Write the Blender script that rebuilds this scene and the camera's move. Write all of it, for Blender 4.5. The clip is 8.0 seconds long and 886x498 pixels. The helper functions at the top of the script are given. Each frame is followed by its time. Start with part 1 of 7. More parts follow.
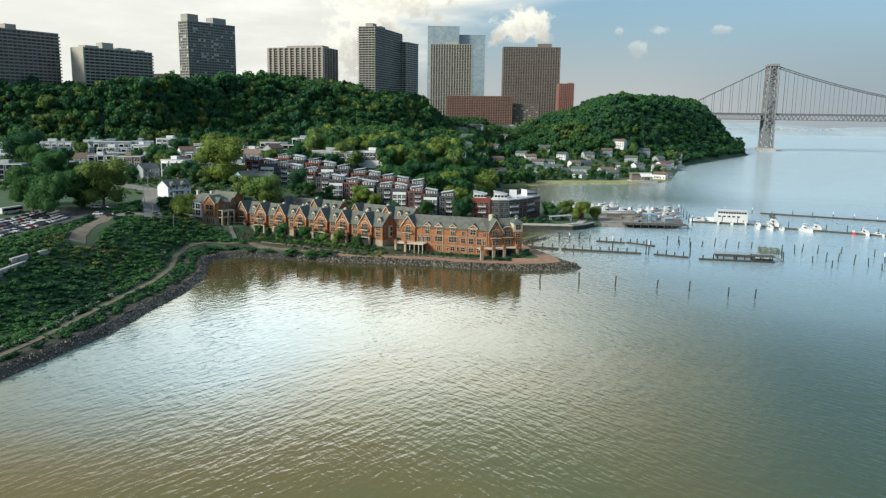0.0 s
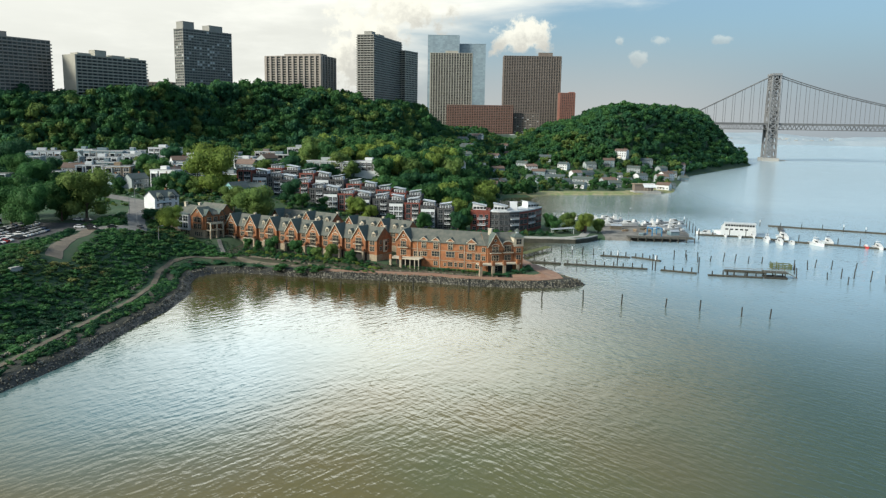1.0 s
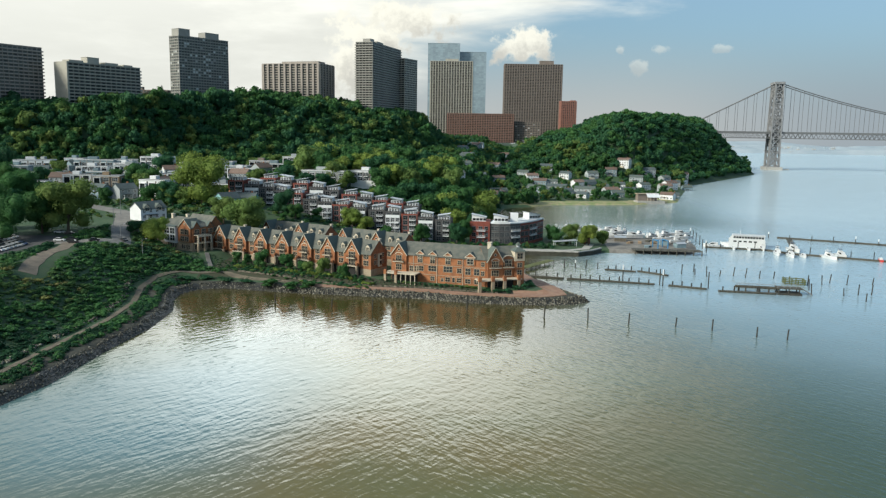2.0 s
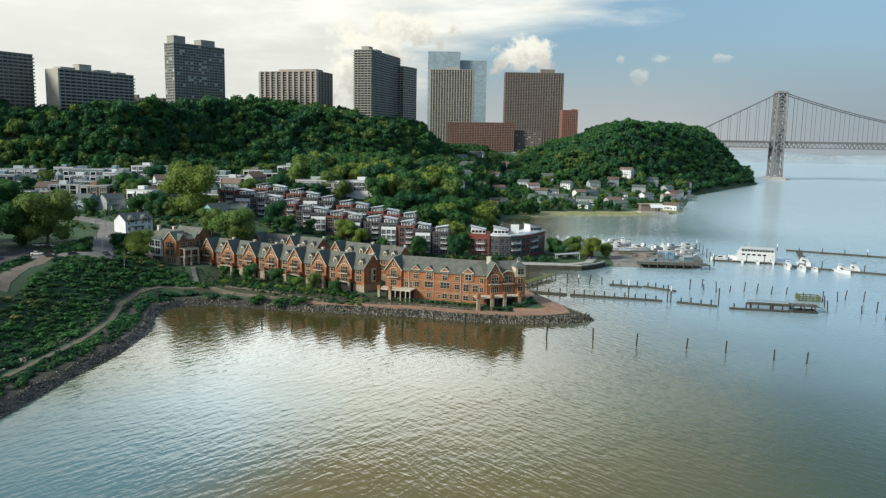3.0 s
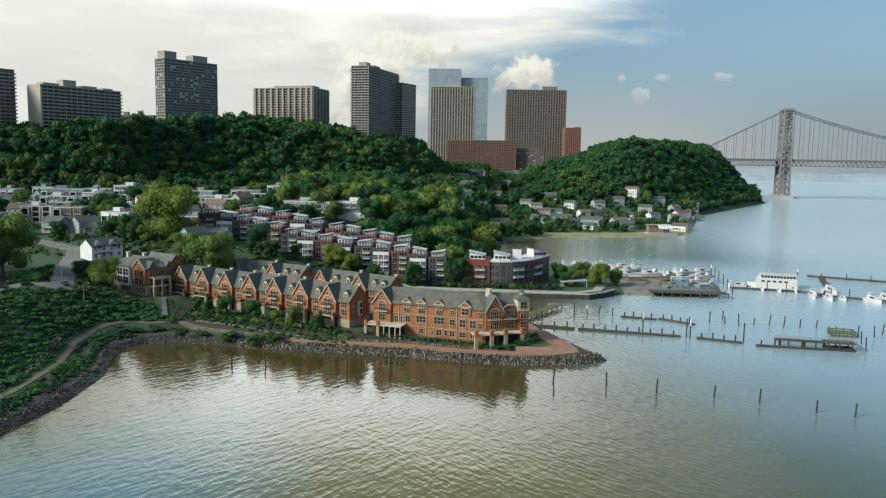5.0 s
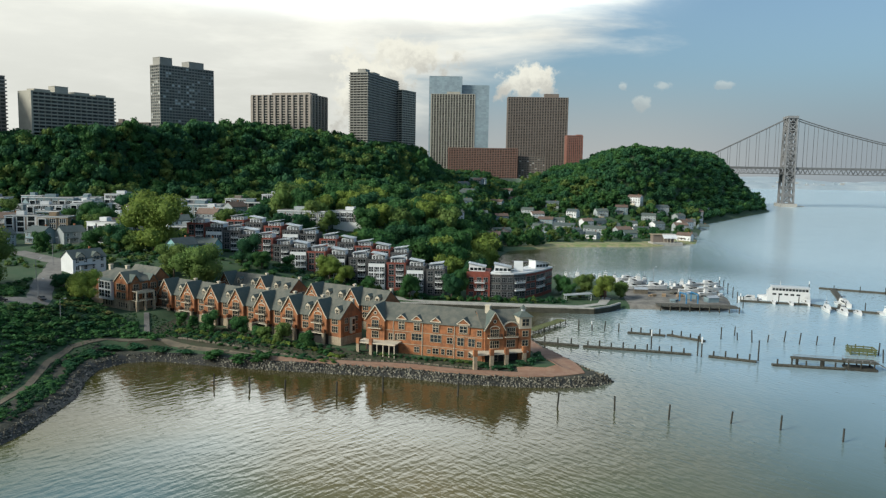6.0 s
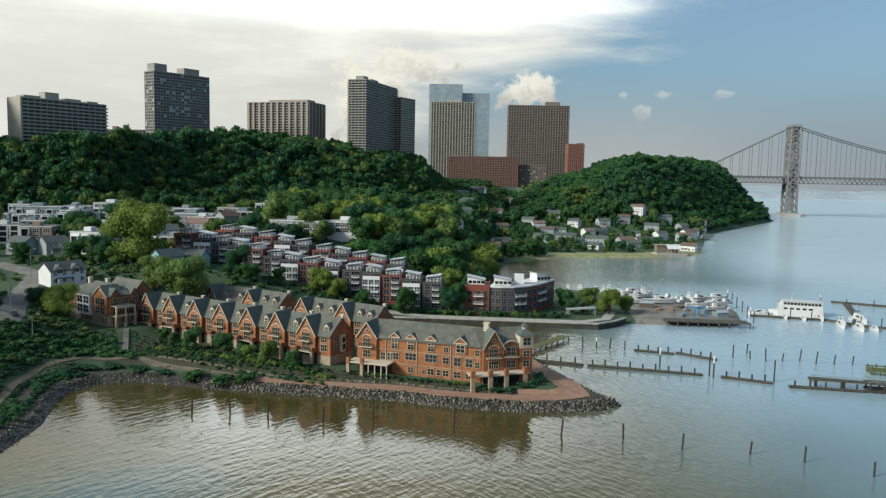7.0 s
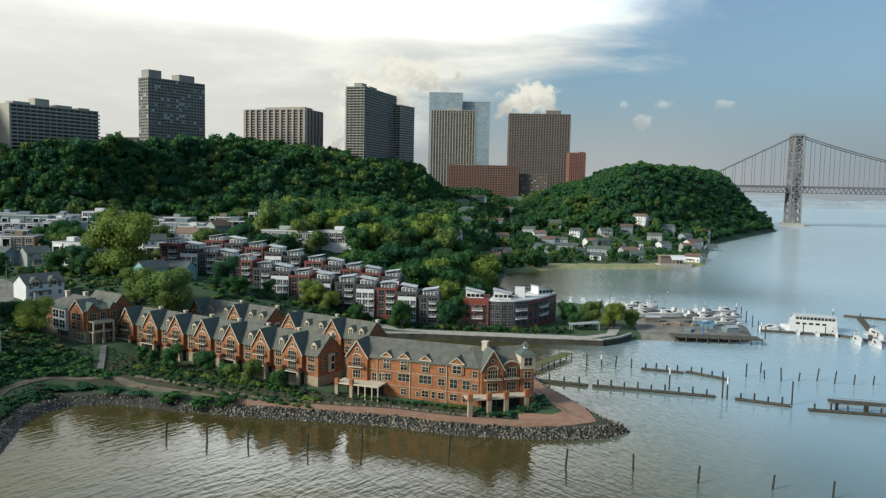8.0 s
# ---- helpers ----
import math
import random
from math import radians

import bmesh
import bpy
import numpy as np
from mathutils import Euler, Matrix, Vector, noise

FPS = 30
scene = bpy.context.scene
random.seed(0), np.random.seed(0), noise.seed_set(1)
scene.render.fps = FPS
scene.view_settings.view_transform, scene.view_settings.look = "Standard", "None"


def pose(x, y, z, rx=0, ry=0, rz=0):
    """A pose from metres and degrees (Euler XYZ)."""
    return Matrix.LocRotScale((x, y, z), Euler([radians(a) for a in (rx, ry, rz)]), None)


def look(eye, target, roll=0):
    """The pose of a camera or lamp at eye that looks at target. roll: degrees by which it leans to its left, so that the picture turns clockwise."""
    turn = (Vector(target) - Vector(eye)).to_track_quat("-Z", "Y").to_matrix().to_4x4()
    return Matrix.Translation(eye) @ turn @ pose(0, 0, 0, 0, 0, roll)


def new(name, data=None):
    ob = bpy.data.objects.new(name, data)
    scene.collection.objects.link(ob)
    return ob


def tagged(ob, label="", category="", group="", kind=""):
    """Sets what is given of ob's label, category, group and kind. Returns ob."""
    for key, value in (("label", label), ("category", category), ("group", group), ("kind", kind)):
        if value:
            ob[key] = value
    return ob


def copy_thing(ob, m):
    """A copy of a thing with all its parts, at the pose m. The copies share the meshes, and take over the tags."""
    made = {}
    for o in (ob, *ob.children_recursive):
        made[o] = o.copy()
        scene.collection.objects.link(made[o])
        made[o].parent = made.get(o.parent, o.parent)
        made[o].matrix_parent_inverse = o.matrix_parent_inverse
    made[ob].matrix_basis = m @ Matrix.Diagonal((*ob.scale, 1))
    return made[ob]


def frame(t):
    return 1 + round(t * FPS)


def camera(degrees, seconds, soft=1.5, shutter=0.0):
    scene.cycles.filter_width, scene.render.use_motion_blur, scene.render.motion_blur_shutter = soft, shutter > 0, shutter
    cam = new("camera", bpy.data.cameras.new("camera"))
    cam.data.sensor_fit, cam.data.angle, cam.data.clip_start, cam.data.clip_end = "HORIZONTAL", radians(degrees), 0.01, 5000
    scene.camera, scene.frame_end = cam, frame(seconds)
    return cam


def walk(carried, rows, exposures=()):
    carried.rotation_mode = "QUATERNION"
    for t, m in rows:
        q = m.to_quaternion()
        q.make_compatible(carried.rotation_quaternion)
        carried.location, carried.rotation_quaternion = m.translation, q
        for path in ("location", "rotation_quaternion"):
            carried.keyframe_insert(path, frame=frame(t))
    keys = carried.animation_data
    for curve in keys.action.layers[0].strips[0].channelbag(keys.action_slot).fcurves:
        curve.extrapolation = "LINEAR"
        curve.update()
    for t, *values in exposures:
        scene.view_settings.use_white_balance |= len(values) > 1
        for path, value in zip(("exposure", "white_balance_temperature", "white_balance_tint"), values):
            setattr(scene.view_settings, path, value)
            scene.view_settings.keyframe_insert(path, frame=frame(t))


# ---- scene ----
cam = camera(60.1, 8.0, soft=1.3)
PATH = [
    (0, (0.295, -7.497, 66.351), (0.117, -5.535, 66.006), 0.8),
    (0.5, (0.27, 0.718, 66.379), (0.091, 2.682, 66.046), 0.8),
    (1, (0.265, 8.882, 66.39), (0.085, 10.848, 66.068), 0.9),
    (1.5, (0.262, 17.007, 66.387), (0.08, 18.974, 66.076), 0.9),
    (3, (0.202, 41.368, 66.527), (0.017, 43.34, 66.249), 1.0),
    (3.5, (0.181, 49.387, 66.581), (-0.006, 51.361, 66.315), 1.0),
    (4, (0.169, 57.306, 66.663), (-0.019, 59.28, 66.408), 1.0),
    (4.5, (0.136, 65.18, 66.754), (-0.054, 67.156, 66.511), 1.0),
    (6, (0.017, 88.716, 67.046), (-0.179, 90.695, 66.834), 1.0),
    (6.5, (-0.045, 96.634, 67.07), (-0.242, 98.614, 66.869), 1.1),
    (7, (-0.116, 104.591, 67.085), (-0.314, 106.572, 66.895), 1.1),
    (7.5, (-0.204, 112.474, 67.032), (-0.404, 114.456, 66.853), 1.1),
    (8, (-0.243, 120.324, 66.977), (-0.443, 122.307, 66.81), 1.2),
]
walk(cam, [(t, look(eye, target, roll)) for t, eye, target, roll in PATH],
     exposures=[(0, 0.47, 6150, 4), (3.5, 0.34, 6150, 4), (8, 0.18, 6150, 4)])

# ---- light ----
SUN_FROM = Vector((-0.80, -0.54, 0.56)).normalized()
sun_data = bpy.data.lights.new("sun", "SUN")
sun_data.energy, sun_data.angle, sun_data.color = 3.5, radians(14), (1.0, 0.91, 0.77)
sun = new("sun", sun_data)
sun.matrix_world = look((0, 0, 400), Vector((0, 0, 400)) - SUN_FROM)

world = bpy.data.worlds.new("sky")
scene.world = world
world.use_nodes = True


def node(tree, kind, inputs=None, **props):
    n = tree.nodes.new(kind)
    for k, v in props.items():
        setattr(n, k, v)
    for k, v in (inputs or {}).items():
        if isinstance(v, bpy.types.NodeSocket):
            tree.links.new(v, n.inputs[k])
        else:
            n.inputs[k].default_value = v
    return n


def math_node(tree, op, a, b=0.0, clamp=False):
    return node(tree, "ShaderNodeMath", {0: a, 1: b}, operation=op, use_clamp=clamp).outputs[0]


def ramp(tree, fac, lo, hi, out_lo=0.0, out_hi=1.0):
    n = node(tree, "ShaderNodeMapRange", {0: fac, 1: lo, 2: hi, 3: out_lo, 4: out_hi}, interpolation_type="SMOOTHSTEP")
    return n.outputs[0]


def mix(tree, fac, a, b):
    n = node(tree, "ShaderNodeMix", data_type="RGBA")
    for k, v in ((0, fac), (6, a), (7, b)):
        if isinstance(v, bpy.types.NodeSocket):
            tree.links.new(v, n.inputs[k])
        else:
            n.inputs[k].default_value = v if k == 0 else (*v, 1)
    return n.outputs[2]


def build_sky():
    t = world.node_tree
    t.nodes.clear()
    co = node(t, "ShaderNodeTexCoord").outputs["Generated"]
    sky = node(t, "ShaderNodeTexSky", sky_type="NISHITA")
    sky.sun_disc = False
    sky.sun_elevation = math.asin(SUN_FROM.z)
    sky.sun_rotation = math.atan2(SUN_FROM.x, SUN_FROM.y)
    sky.air_density, sky.dust_density, sky.ozone_density = 1.0, 2.0, 2.0
    clear = node(t, "ShaderNodeVectorMath", {0: sky.outputs[0], 3: 0.13}, operation="SCALE").outputs[0]
    sep = node(t, "ShaderNodeSeparateXYZ", {0: co})
    az = math_node(t, "ARCTAN2", sep.outputs[0], sep.outputs[1])
    el = math_node(t, "ARCSINE", sep.outputs[2])
    # pale haze towards the horizon, over the blue above
    clear = mix(t, ramp(t, el, 0.0, 0.26, 0.85, 0.3), clear, (0.25, 0.385, 0.48))
    clear = mix(t, ramp(t, el, 0.0, 0.14, 0.9, 0.0), clear, mix(t, ramp(t, az, 0.12, 0.42), (0.52, 0.495, 0.47), (0.36, 0.375, 0.395)))
    # high cloud sheet, dense to the west, breaking up to the east
    flat = node(t, "ShaderNodeMapping", {0: co, 3: (1.6, 1.6, 7.0)}).outputs[0]
    big = node(t, "ShaderNodeTexNoise", {"Vector": flat, "Scale": 1.6, "Detail": 7.0, "Roughness": 0.55, "Distortion": 0.4}).outputs[0]
    edge = math_node(t, "ADD", math_node(t, "MULTIPLY", az, -1.15), math_node(t, "MULTIPLY", math_node(t, "SUBTRACT", el, 0.14), 1.9))
    cover = math_node(t, "ADD", math_node(t, "MULTIPLY", math_node(t, "SUBTRACT", big, 0.5), 1.1), edge)
    sheet = math_node(t, "MULTIPLY", ramp(t, cover, -0.10, 0.20), ramp(t, math_node(t, "ADD", el, math_node(t, "MULTIPLY", big, 0.2)), 0.38, 0.54, 1.0, 0.12))
    thick = node(t, "ShaderNodeTexNoise", {"Vector": flat, "Scale": 3.2, "Detail": 6.0, "Roughness": 0.6}).outputs[0]
    low = mix(t, ramp(t, thick, 0.35, 0.68), (0.77, 0.73, 0.66), (0.92, 0.87, 0.79))
    white = mix(t, ramp(t, thick, 0.35, 0.68), (0.94, 0.89, 0.81), (1.22, 1.14, 1.00))
    white = mix(t, ramp(t, el, 0.08, 0.22), low, white)
    out = mix(t, sheet, clear, white)
    # the glow where the sun stands behind the sheet
    glow = math_node(t, "MULTIPLY", ramp(t, math_node(t, "ABSOLUTE", math_node(t, "ADD", az, 0.62)), 0.0, 0.42, 1.0, 0.0),
                     ramp(t, math_node(t, "ABSOLUTE", math_node(t, "SUBTRACT", el, 0.2)), 0.0, 0.2, 1.0, 0.0))
    out = mix(t, math_node(t, "MULTIPLY", glow, 0.55), out, (0.98, 0.93, 0.84))
    # thin bright veil high over the river
    veil = math_node(t, "MULTIPLY", ramp(t, math_node(t, "ABSOLUTE", math_node(t, "ADD", az, 0.22)), 0.06, 0.46, 1.0, 0.0),
                     ramp(t, math_node(t, "ABSOLUTE", math_node(t, "SUBTRACT", el, 0.30)), 0.03, 0.13, 1.0, 0.0))
    out = mix(t, math_node(t, "MULTIPLY", veil, ramp(t, big, 0.3, 0.6, 0.6, 1.0)), out, (4.0, 4.0, 3.85))
    # cumulus heaps
    puff = node(t, "ShaderNodeTexNoise", {"Vector": co, "Scale": 42.0, "Detail": 7.0, "Roughness": 0.62}).outputs[0]
    wob = math_node(t, "MULTIPLY", math_node(t, "SUBTRACT", puff, 0.5), 3.6)
    for a0, e0, wa, we in ((-0.150, 0.138, 0.062, 0.026), (-0.185, 0.115, 0.05, 0.022), (0.004, 0.106, 0.034, 0.022), (-0.222, 0.09, 0.030, 0.05), (0.15, 0.083, 0.011, 0.009),
                           (0.172, 0.104, 0.010, 0.007), (0.125, 0.104, 0.006, 0.005), (0.245, 0.104, 0.010, 0.005)):
        da = math_node(t, "DIVIDE", math_node(t, "SUBTRACT", az, a0), wa)
        de = math_node(t, "DIVIDE", math_node(t, "SUBTRACT", el, e0), we)
        r = math_node(t, "SQRT", math_node(t, "ADD", math_node(t, "MULTIPLY", da, da), math_node(t, "MULTIPLY", de, de)))
        m = ramp(t, math_node(t, "ADD", r, wob), 0.5, 1.15, 0.95 if wa > 0.028 else 0.30, 0.0)
        body = mix(t, ramp(t, math_node(t, "ADD", de, wob), -0.9, 0.5), (0.64, 0.59, 0.52), (1.02, 0.94, 0.80))
        out = mix(t, m, out, body)
    bg = node(t, "ShaderNodeBackground", {0: out, 1: 0.8})
    t.links.new(bg.outputs[0], node(t, "ShaderNodeOutputWorld").inputs[0])


build_sky()

# ---- materials ----


def material(name, color, rough=0.8, vary=0.25, scale=2.0, other=None, metal=0.0, bump=0.0, bump_scale=8.0, island=0.0, per_object=0.0, spec=0.5):
    """A principled surface whose colour wanders at two scales between color and other."""
    m = bpy.data.materials.new(name)
    m.use_nodes = True
    t = m.node_tree
    t.nodes.clear()
    co = node(t, "ShaderNodeTexCoord").outputs["Object"]
    n1 = node(t, "ShaderNodeTexNoise", {"Vector": co, "Scale": 1.0 / scale, "Detail": 5.0, "Roughness": 0.6}).outputs[0]
    n2 = node(t, "ShaderNodeTexNoise", {"Vector": co, "Scale": 9.0 / scale, "Detail": 4.0}).outputs[0]
    c = mix(t, ramp(t, n1, 0.35, 0.65), color, other or tuple(v * (1 - vary) for v in color))
    k = math_node(t, "ADD", math_node(t, "MULTIPLY", n2, vary), 1 - vary / 2)
    if island:
        g = node(t, "ShaderNodeNewGeometry").outputs["Random Per Island"]
        k = math_node(t, "MULTIPLY", k, math_node(t, "ADD", math_node(t, "MULTIPLY", g, 2 * island), 1 - island))
    if per_object:
        g = node(t, "ShaderNodeObjectInfo").outputs["Random"]
        k = math_node(t, "MULTIPLY", k, math_node(t, "ADD", math_node(t, "MULTIPLY", g, 2 * per_object), 1 - per_object))
    c = node(t, "ShaderNodeVectorMath", {0: c, 3: k}, operation="SCALE").outputs[0]
    p = node(t, "ShaderNodeBsdfPrincipled", {"Base Color": c, "Roughness": rough, "Metallic": metal, "Specular IOR Level": spec})
    if bump:
        nb = node(t, "ShaderNodeTexNoise", {"Vector": co, "Scale": bump_scale, "Detail": 4.0}).outputs[0]
        t.links.new(node(t, "ShaderNodeBump", {"Strength": bump, "Distance": 0.1, "Height": nb}).outputs[0], p.inputs["Normal"])
    t.links.new(p.outputs[0], node(t, "ShaderNodeOutputMaterial").inputs[0])
    return m


def leaf_material(name, color, other, island=0.16):
    """Foliage: colour by clump, and a share of light that comes through."""
    m = material(name, color, 0.65, 0.3, 9.0, other, island=island, per_object=0.14, spec=0.15)
    t = m.node_tree
    p = next(n for n in t.nodes if n.type == "BSDF_PRINCIPLED")
    tr = node(t, "ShaderNodeBsdfTranslucent", {0: p.inputs["Base Color"].links[0].from_socket})
    mx = node(t, "ShaderNodeMixShader", {0: 0.35, 1: p.outputs[0], 2: tr.outputs[0]})
    t.links.new(mx.outputs[0], next(n for n in t.nodes if n.type == "OUTPUT_MATERIAL").inputs[0])
    return m


def water_material():
    m = bpy.data.materials.new("river_water")
    m.use_nodes = True
    t = m.node_tree
    t.nodes.clear()
    co = node(t, "ShaderNodeTexCoord").outputs["Object"]
    turn = node(t, "ShaderNodeMapping", {0: co, 2: (0, 0, radians(40)), 3: (2.4, 1.0, 1.0)}, vector_type="TEXTURE").outputs[0]
    silt = node(t, "ShaderNodeTexNoise", {"Vector": co, "Scale": 0.012, "Detail": 4.0}).outputs[0]
    c = mix(t, ramp(t, silt, 0.35, 0.65), (0.150, 0.114, 0.030), (0.105, 0.112, 0.036))
    # dark reflection of houses and hill, put into the cove's base colour
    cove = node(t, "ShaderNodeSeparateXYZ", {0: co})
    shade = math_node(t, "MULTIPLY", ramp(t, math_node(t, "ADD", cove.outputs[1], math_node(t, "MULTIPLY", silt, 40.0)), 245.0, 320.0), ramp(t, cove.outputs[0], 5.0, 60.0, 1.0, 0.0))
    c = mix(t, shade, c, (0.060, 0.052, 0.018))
    cool = node(t, "ShaderNodeTexNoise", {"Vector": co, "Scale": 0.008, "Detail": 3.0}).outputs[0]
    sep = node(t, "ShaderNodeSeparateXYZ", {0: co})
    # blue sky reflection put into the colour off the bank, green water towards the open river
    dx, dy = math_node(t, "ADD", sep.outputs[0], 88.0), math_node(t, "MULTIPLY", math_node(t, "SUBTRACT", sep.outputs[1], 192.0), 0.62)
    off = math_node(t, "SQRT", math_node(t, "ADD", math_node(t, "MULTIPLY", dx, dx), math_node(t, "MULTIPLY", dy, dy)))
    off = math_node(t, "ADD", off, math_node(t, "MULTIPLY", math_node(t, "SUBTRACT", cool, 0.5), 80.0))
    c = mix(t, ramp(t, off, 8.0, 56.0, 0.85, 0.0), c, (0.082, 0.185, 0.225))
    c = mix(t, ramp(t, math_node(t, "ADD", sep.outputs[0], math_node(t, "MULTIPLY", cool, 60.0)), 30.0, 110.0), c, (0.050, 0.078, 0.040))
    # sky brightness beyond the point, put into the base colour as a pale tone
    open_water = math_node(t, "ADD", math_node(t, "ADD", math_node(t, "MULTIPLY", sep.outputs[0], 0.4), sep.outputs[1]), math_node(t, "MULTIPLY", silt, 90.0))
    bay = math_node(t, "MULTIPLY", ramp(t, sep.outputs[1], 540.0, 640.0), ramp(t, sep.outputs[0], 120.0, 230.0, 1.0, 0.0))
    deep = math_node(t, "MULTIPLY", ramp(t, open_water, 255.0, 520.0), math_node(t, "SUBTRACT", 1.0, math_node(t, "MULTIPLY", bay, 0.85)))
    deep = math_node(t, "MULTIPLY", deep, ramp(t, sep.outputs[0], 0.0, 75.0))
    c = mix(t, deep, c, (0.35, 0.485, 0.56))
    # more of this painted brightness further upriver
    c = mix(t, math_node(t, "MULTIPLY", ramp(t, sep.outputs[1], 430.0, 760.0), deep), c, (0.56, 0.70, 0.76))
    # two crossing trains of short wind waves on a low swell, and a fine ripple
    cross = node(t, "ShaderNodeMapping", {0: co, 2: (0, 0, radians(-44)), 3: (2.6, 1.0, 1.0)}, vector_type="TEXTURE").outputs[0]
    along = node(t, "ShaderNodeMapping", {0: co, 2: (0, 0, radians(56)), 3: (2.6, 1.0, 1.0)}, vector_type="TEXTURE").outputs[0]
    swell = node(t, "ShaderNodeTexNoise", {"Vector": turn, "Scale": 0.16, "Detail": 1.0, "Roughness": 0.5}).outputs[0]
    train = node(t, "ShaderNodeTexNoise", {"Vector": along, "Scale": 0.62, "Detail": 1.5, "Roughness": 0.5, "Distortion": 0.3}).outputs[0]
    second = node(t, "ShaderNodeTexNoise", {"Vector": cross, "Scale": 0.70, "Detail": 1.5, "Roughness": 0.5, "Distortion": 0.3}).outputs[0]
    fine = node(t, "ShaderNodeTexNoise", {"Vector": co, "Scale": 1.5, "Detail": 2.0}).outputs[0]
    calm = node(t, "ShaderNodeTexNoise", {"Vector": co, "Scale": 0.02, "Detail": 3.0}).outputs[0]
    side = ramp(t, math_node(t, "ADD", sep.outputs[0], math_node(t, "MULTIPLY", calm, 80.0)), -30.0, 90.0)
    h = math_node(t, "ADD", math_node(t, "MULTIPLY", swell, 0.34), math_node(t, "MULTIPLY", fine, 0.10))
    h = math_node(t, "ADD", h, math_node(t, "MULTIPLY", train, ramp(t, side, 0.0, 1.0, 0.62, 0.30)))
    h = math_node(t, "ADD", h, math_node(t, "MULTIPLY", second, ramp(t, side, 0.0, 1.0, 0.26, 0.95)))
    h = math_node(t, "MULTIPLY", h, ramp(t, calm, 0.3, 0.7, 0.75, 1.25))
    h = math_node(t, "MULTIPLY", h, ramp(t, sep.outputs[1], 330.0, 420.0, 1.0, 1.4))
    h = math_node(t, "MULTIPLY", h, ramp(t, shade, 0.2, 1.0, 1.0, 0.85))
    b = node(t, "ShaderNodeBump", {"Strength": 1.0, "Distance": 0.145, "Height": h})
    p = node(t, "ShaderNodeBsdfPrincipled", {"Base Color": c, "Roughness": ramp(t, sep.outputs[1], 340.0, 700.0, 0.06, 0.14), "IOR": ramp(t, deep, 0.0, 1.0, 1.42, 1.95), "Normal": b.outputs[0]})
    t.links.new(p.outputs[0], node(t, "ShaderNodeOutputMaterial").inputs[0])
    return m


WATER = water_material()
GROUND = material("grassy_soil", (0.032, 0.076, 0.032), 0.95, 0.5, 6.0, (0.052, 0.086, 0.040), bump=0.5, bump_scale=1.5)
STONE = material("riprap_stone", (0.105, 0.100, 0.082), 0.9, 0.3, 1.5, (0.185, 0.175, 0.140), island=0.75)
GRAVEL = material("shore_gravel", (0.060, 0.058, 0.044), 0.95, 0.4, 3.0, (0.032, 0.035, 0.026), bump=0.6, bump_scale=3.0)
PAVER = material("red_brick_paving", (0.25, 0.14, 0.092), 0.85, 0.3, 3.0, (0.30, 0.19, 0.13))
ASPHALT = material("asphalt", (0.055, 0.056, 0.058), 0.9, 0.3, 5.0, (0.09, 0.088, 0.084))
CONCRETE = material("concrete", (0.42, 0.41, 0.38), 0.85, 0.2, 3.0, (0.33, 0.32, 0.30))
DIRT = material("bare_dirt", (0.20, 0.165, 0.125), 0.95, 0.35, 3.0, (0.13, 0.11, 0.085), bump=0.5, bump_scale=1.5)
TANPATH = material("trodden_tan_path", (0.155, 0.13, 0.092), 0.95, 0.3, 3.0, (0.10, 0.087, 0.064))
REED = material("reed_bank", (0.34, 0.29, 0.17), 0.95, 0.35, 6.0, (0.16, 0.22, 0.07))
BRICK = material("orange_brick", (0.345, 0.140, 0.056), 0.85, 0.35, 2.2, (0.205, 0.086, 0.040), bump=0.2, bump_scale=5.0)
BRICK_RED = material("red_brick", (0.235, 0.060, 0.040), 0.85, 0.25, 1.6, (0.165, 0.048, 0.035))
STONE_TAN = material("tan_stone", (0.37, 0.305, 0.215), 0.85, 0.25, 1.2, (0.28, 0.23, 0.165))
TRIM = material("cream_trim", (0.56, 0.50, 0.39), 0.6, 0.1, 2.0)
SHINGLE = material("slate_grey_shingle", (0.076, 0.104, 0.098), 0.85, 0.35, 2.6, (0.105, 0.125, 0.108), bump=0.3, bump_scale=6.0)
ROOF_TAN = material("weathered_tan_shingle", (0.138, 0.138, 0.115), 0.85, 0.35, 2.6, (0.088, 0.098, 0.086), bump=0.3, bump_scale=6.0)
WHITE = material("white_panel", (0.70, 0.72, 0.73), 0.55, 0.08, 3.0)
GREY = material("dark_grey_brick", (0.055, 0.056, 0.058), 0.8, 0.2, 1.6, (0.085, 0.083, 0.08))
METAL_ROOF = material("pale_metal_roof", (0.46, 0.50, 0.54), 0.45, 0.15, 2.0, (0.38, 0.42, 0.45), metal=0.3)
FLAT_ROOF = material("flat_roofing", (0.16, 0.165, 0.165), 0.9, 0.2, 4.0)
FRAME = material("tan_window_frame", (0.44, 0.37, 0.27), 0.7, 0.15, 1.0)
GLASS = material("window_glass", (0.012, 0.016, 0.018), 0.12, 0.3, 1.0, (0.03, 0.04, 0.044), per_object=0.6, spec=0.3)
PANE = material("tower_glass", (0.065, 0.072, 0.068), 0.2, 0.3, 3.0, (0.07, 0.078, 0.075), island=0.45, spec=0.3)


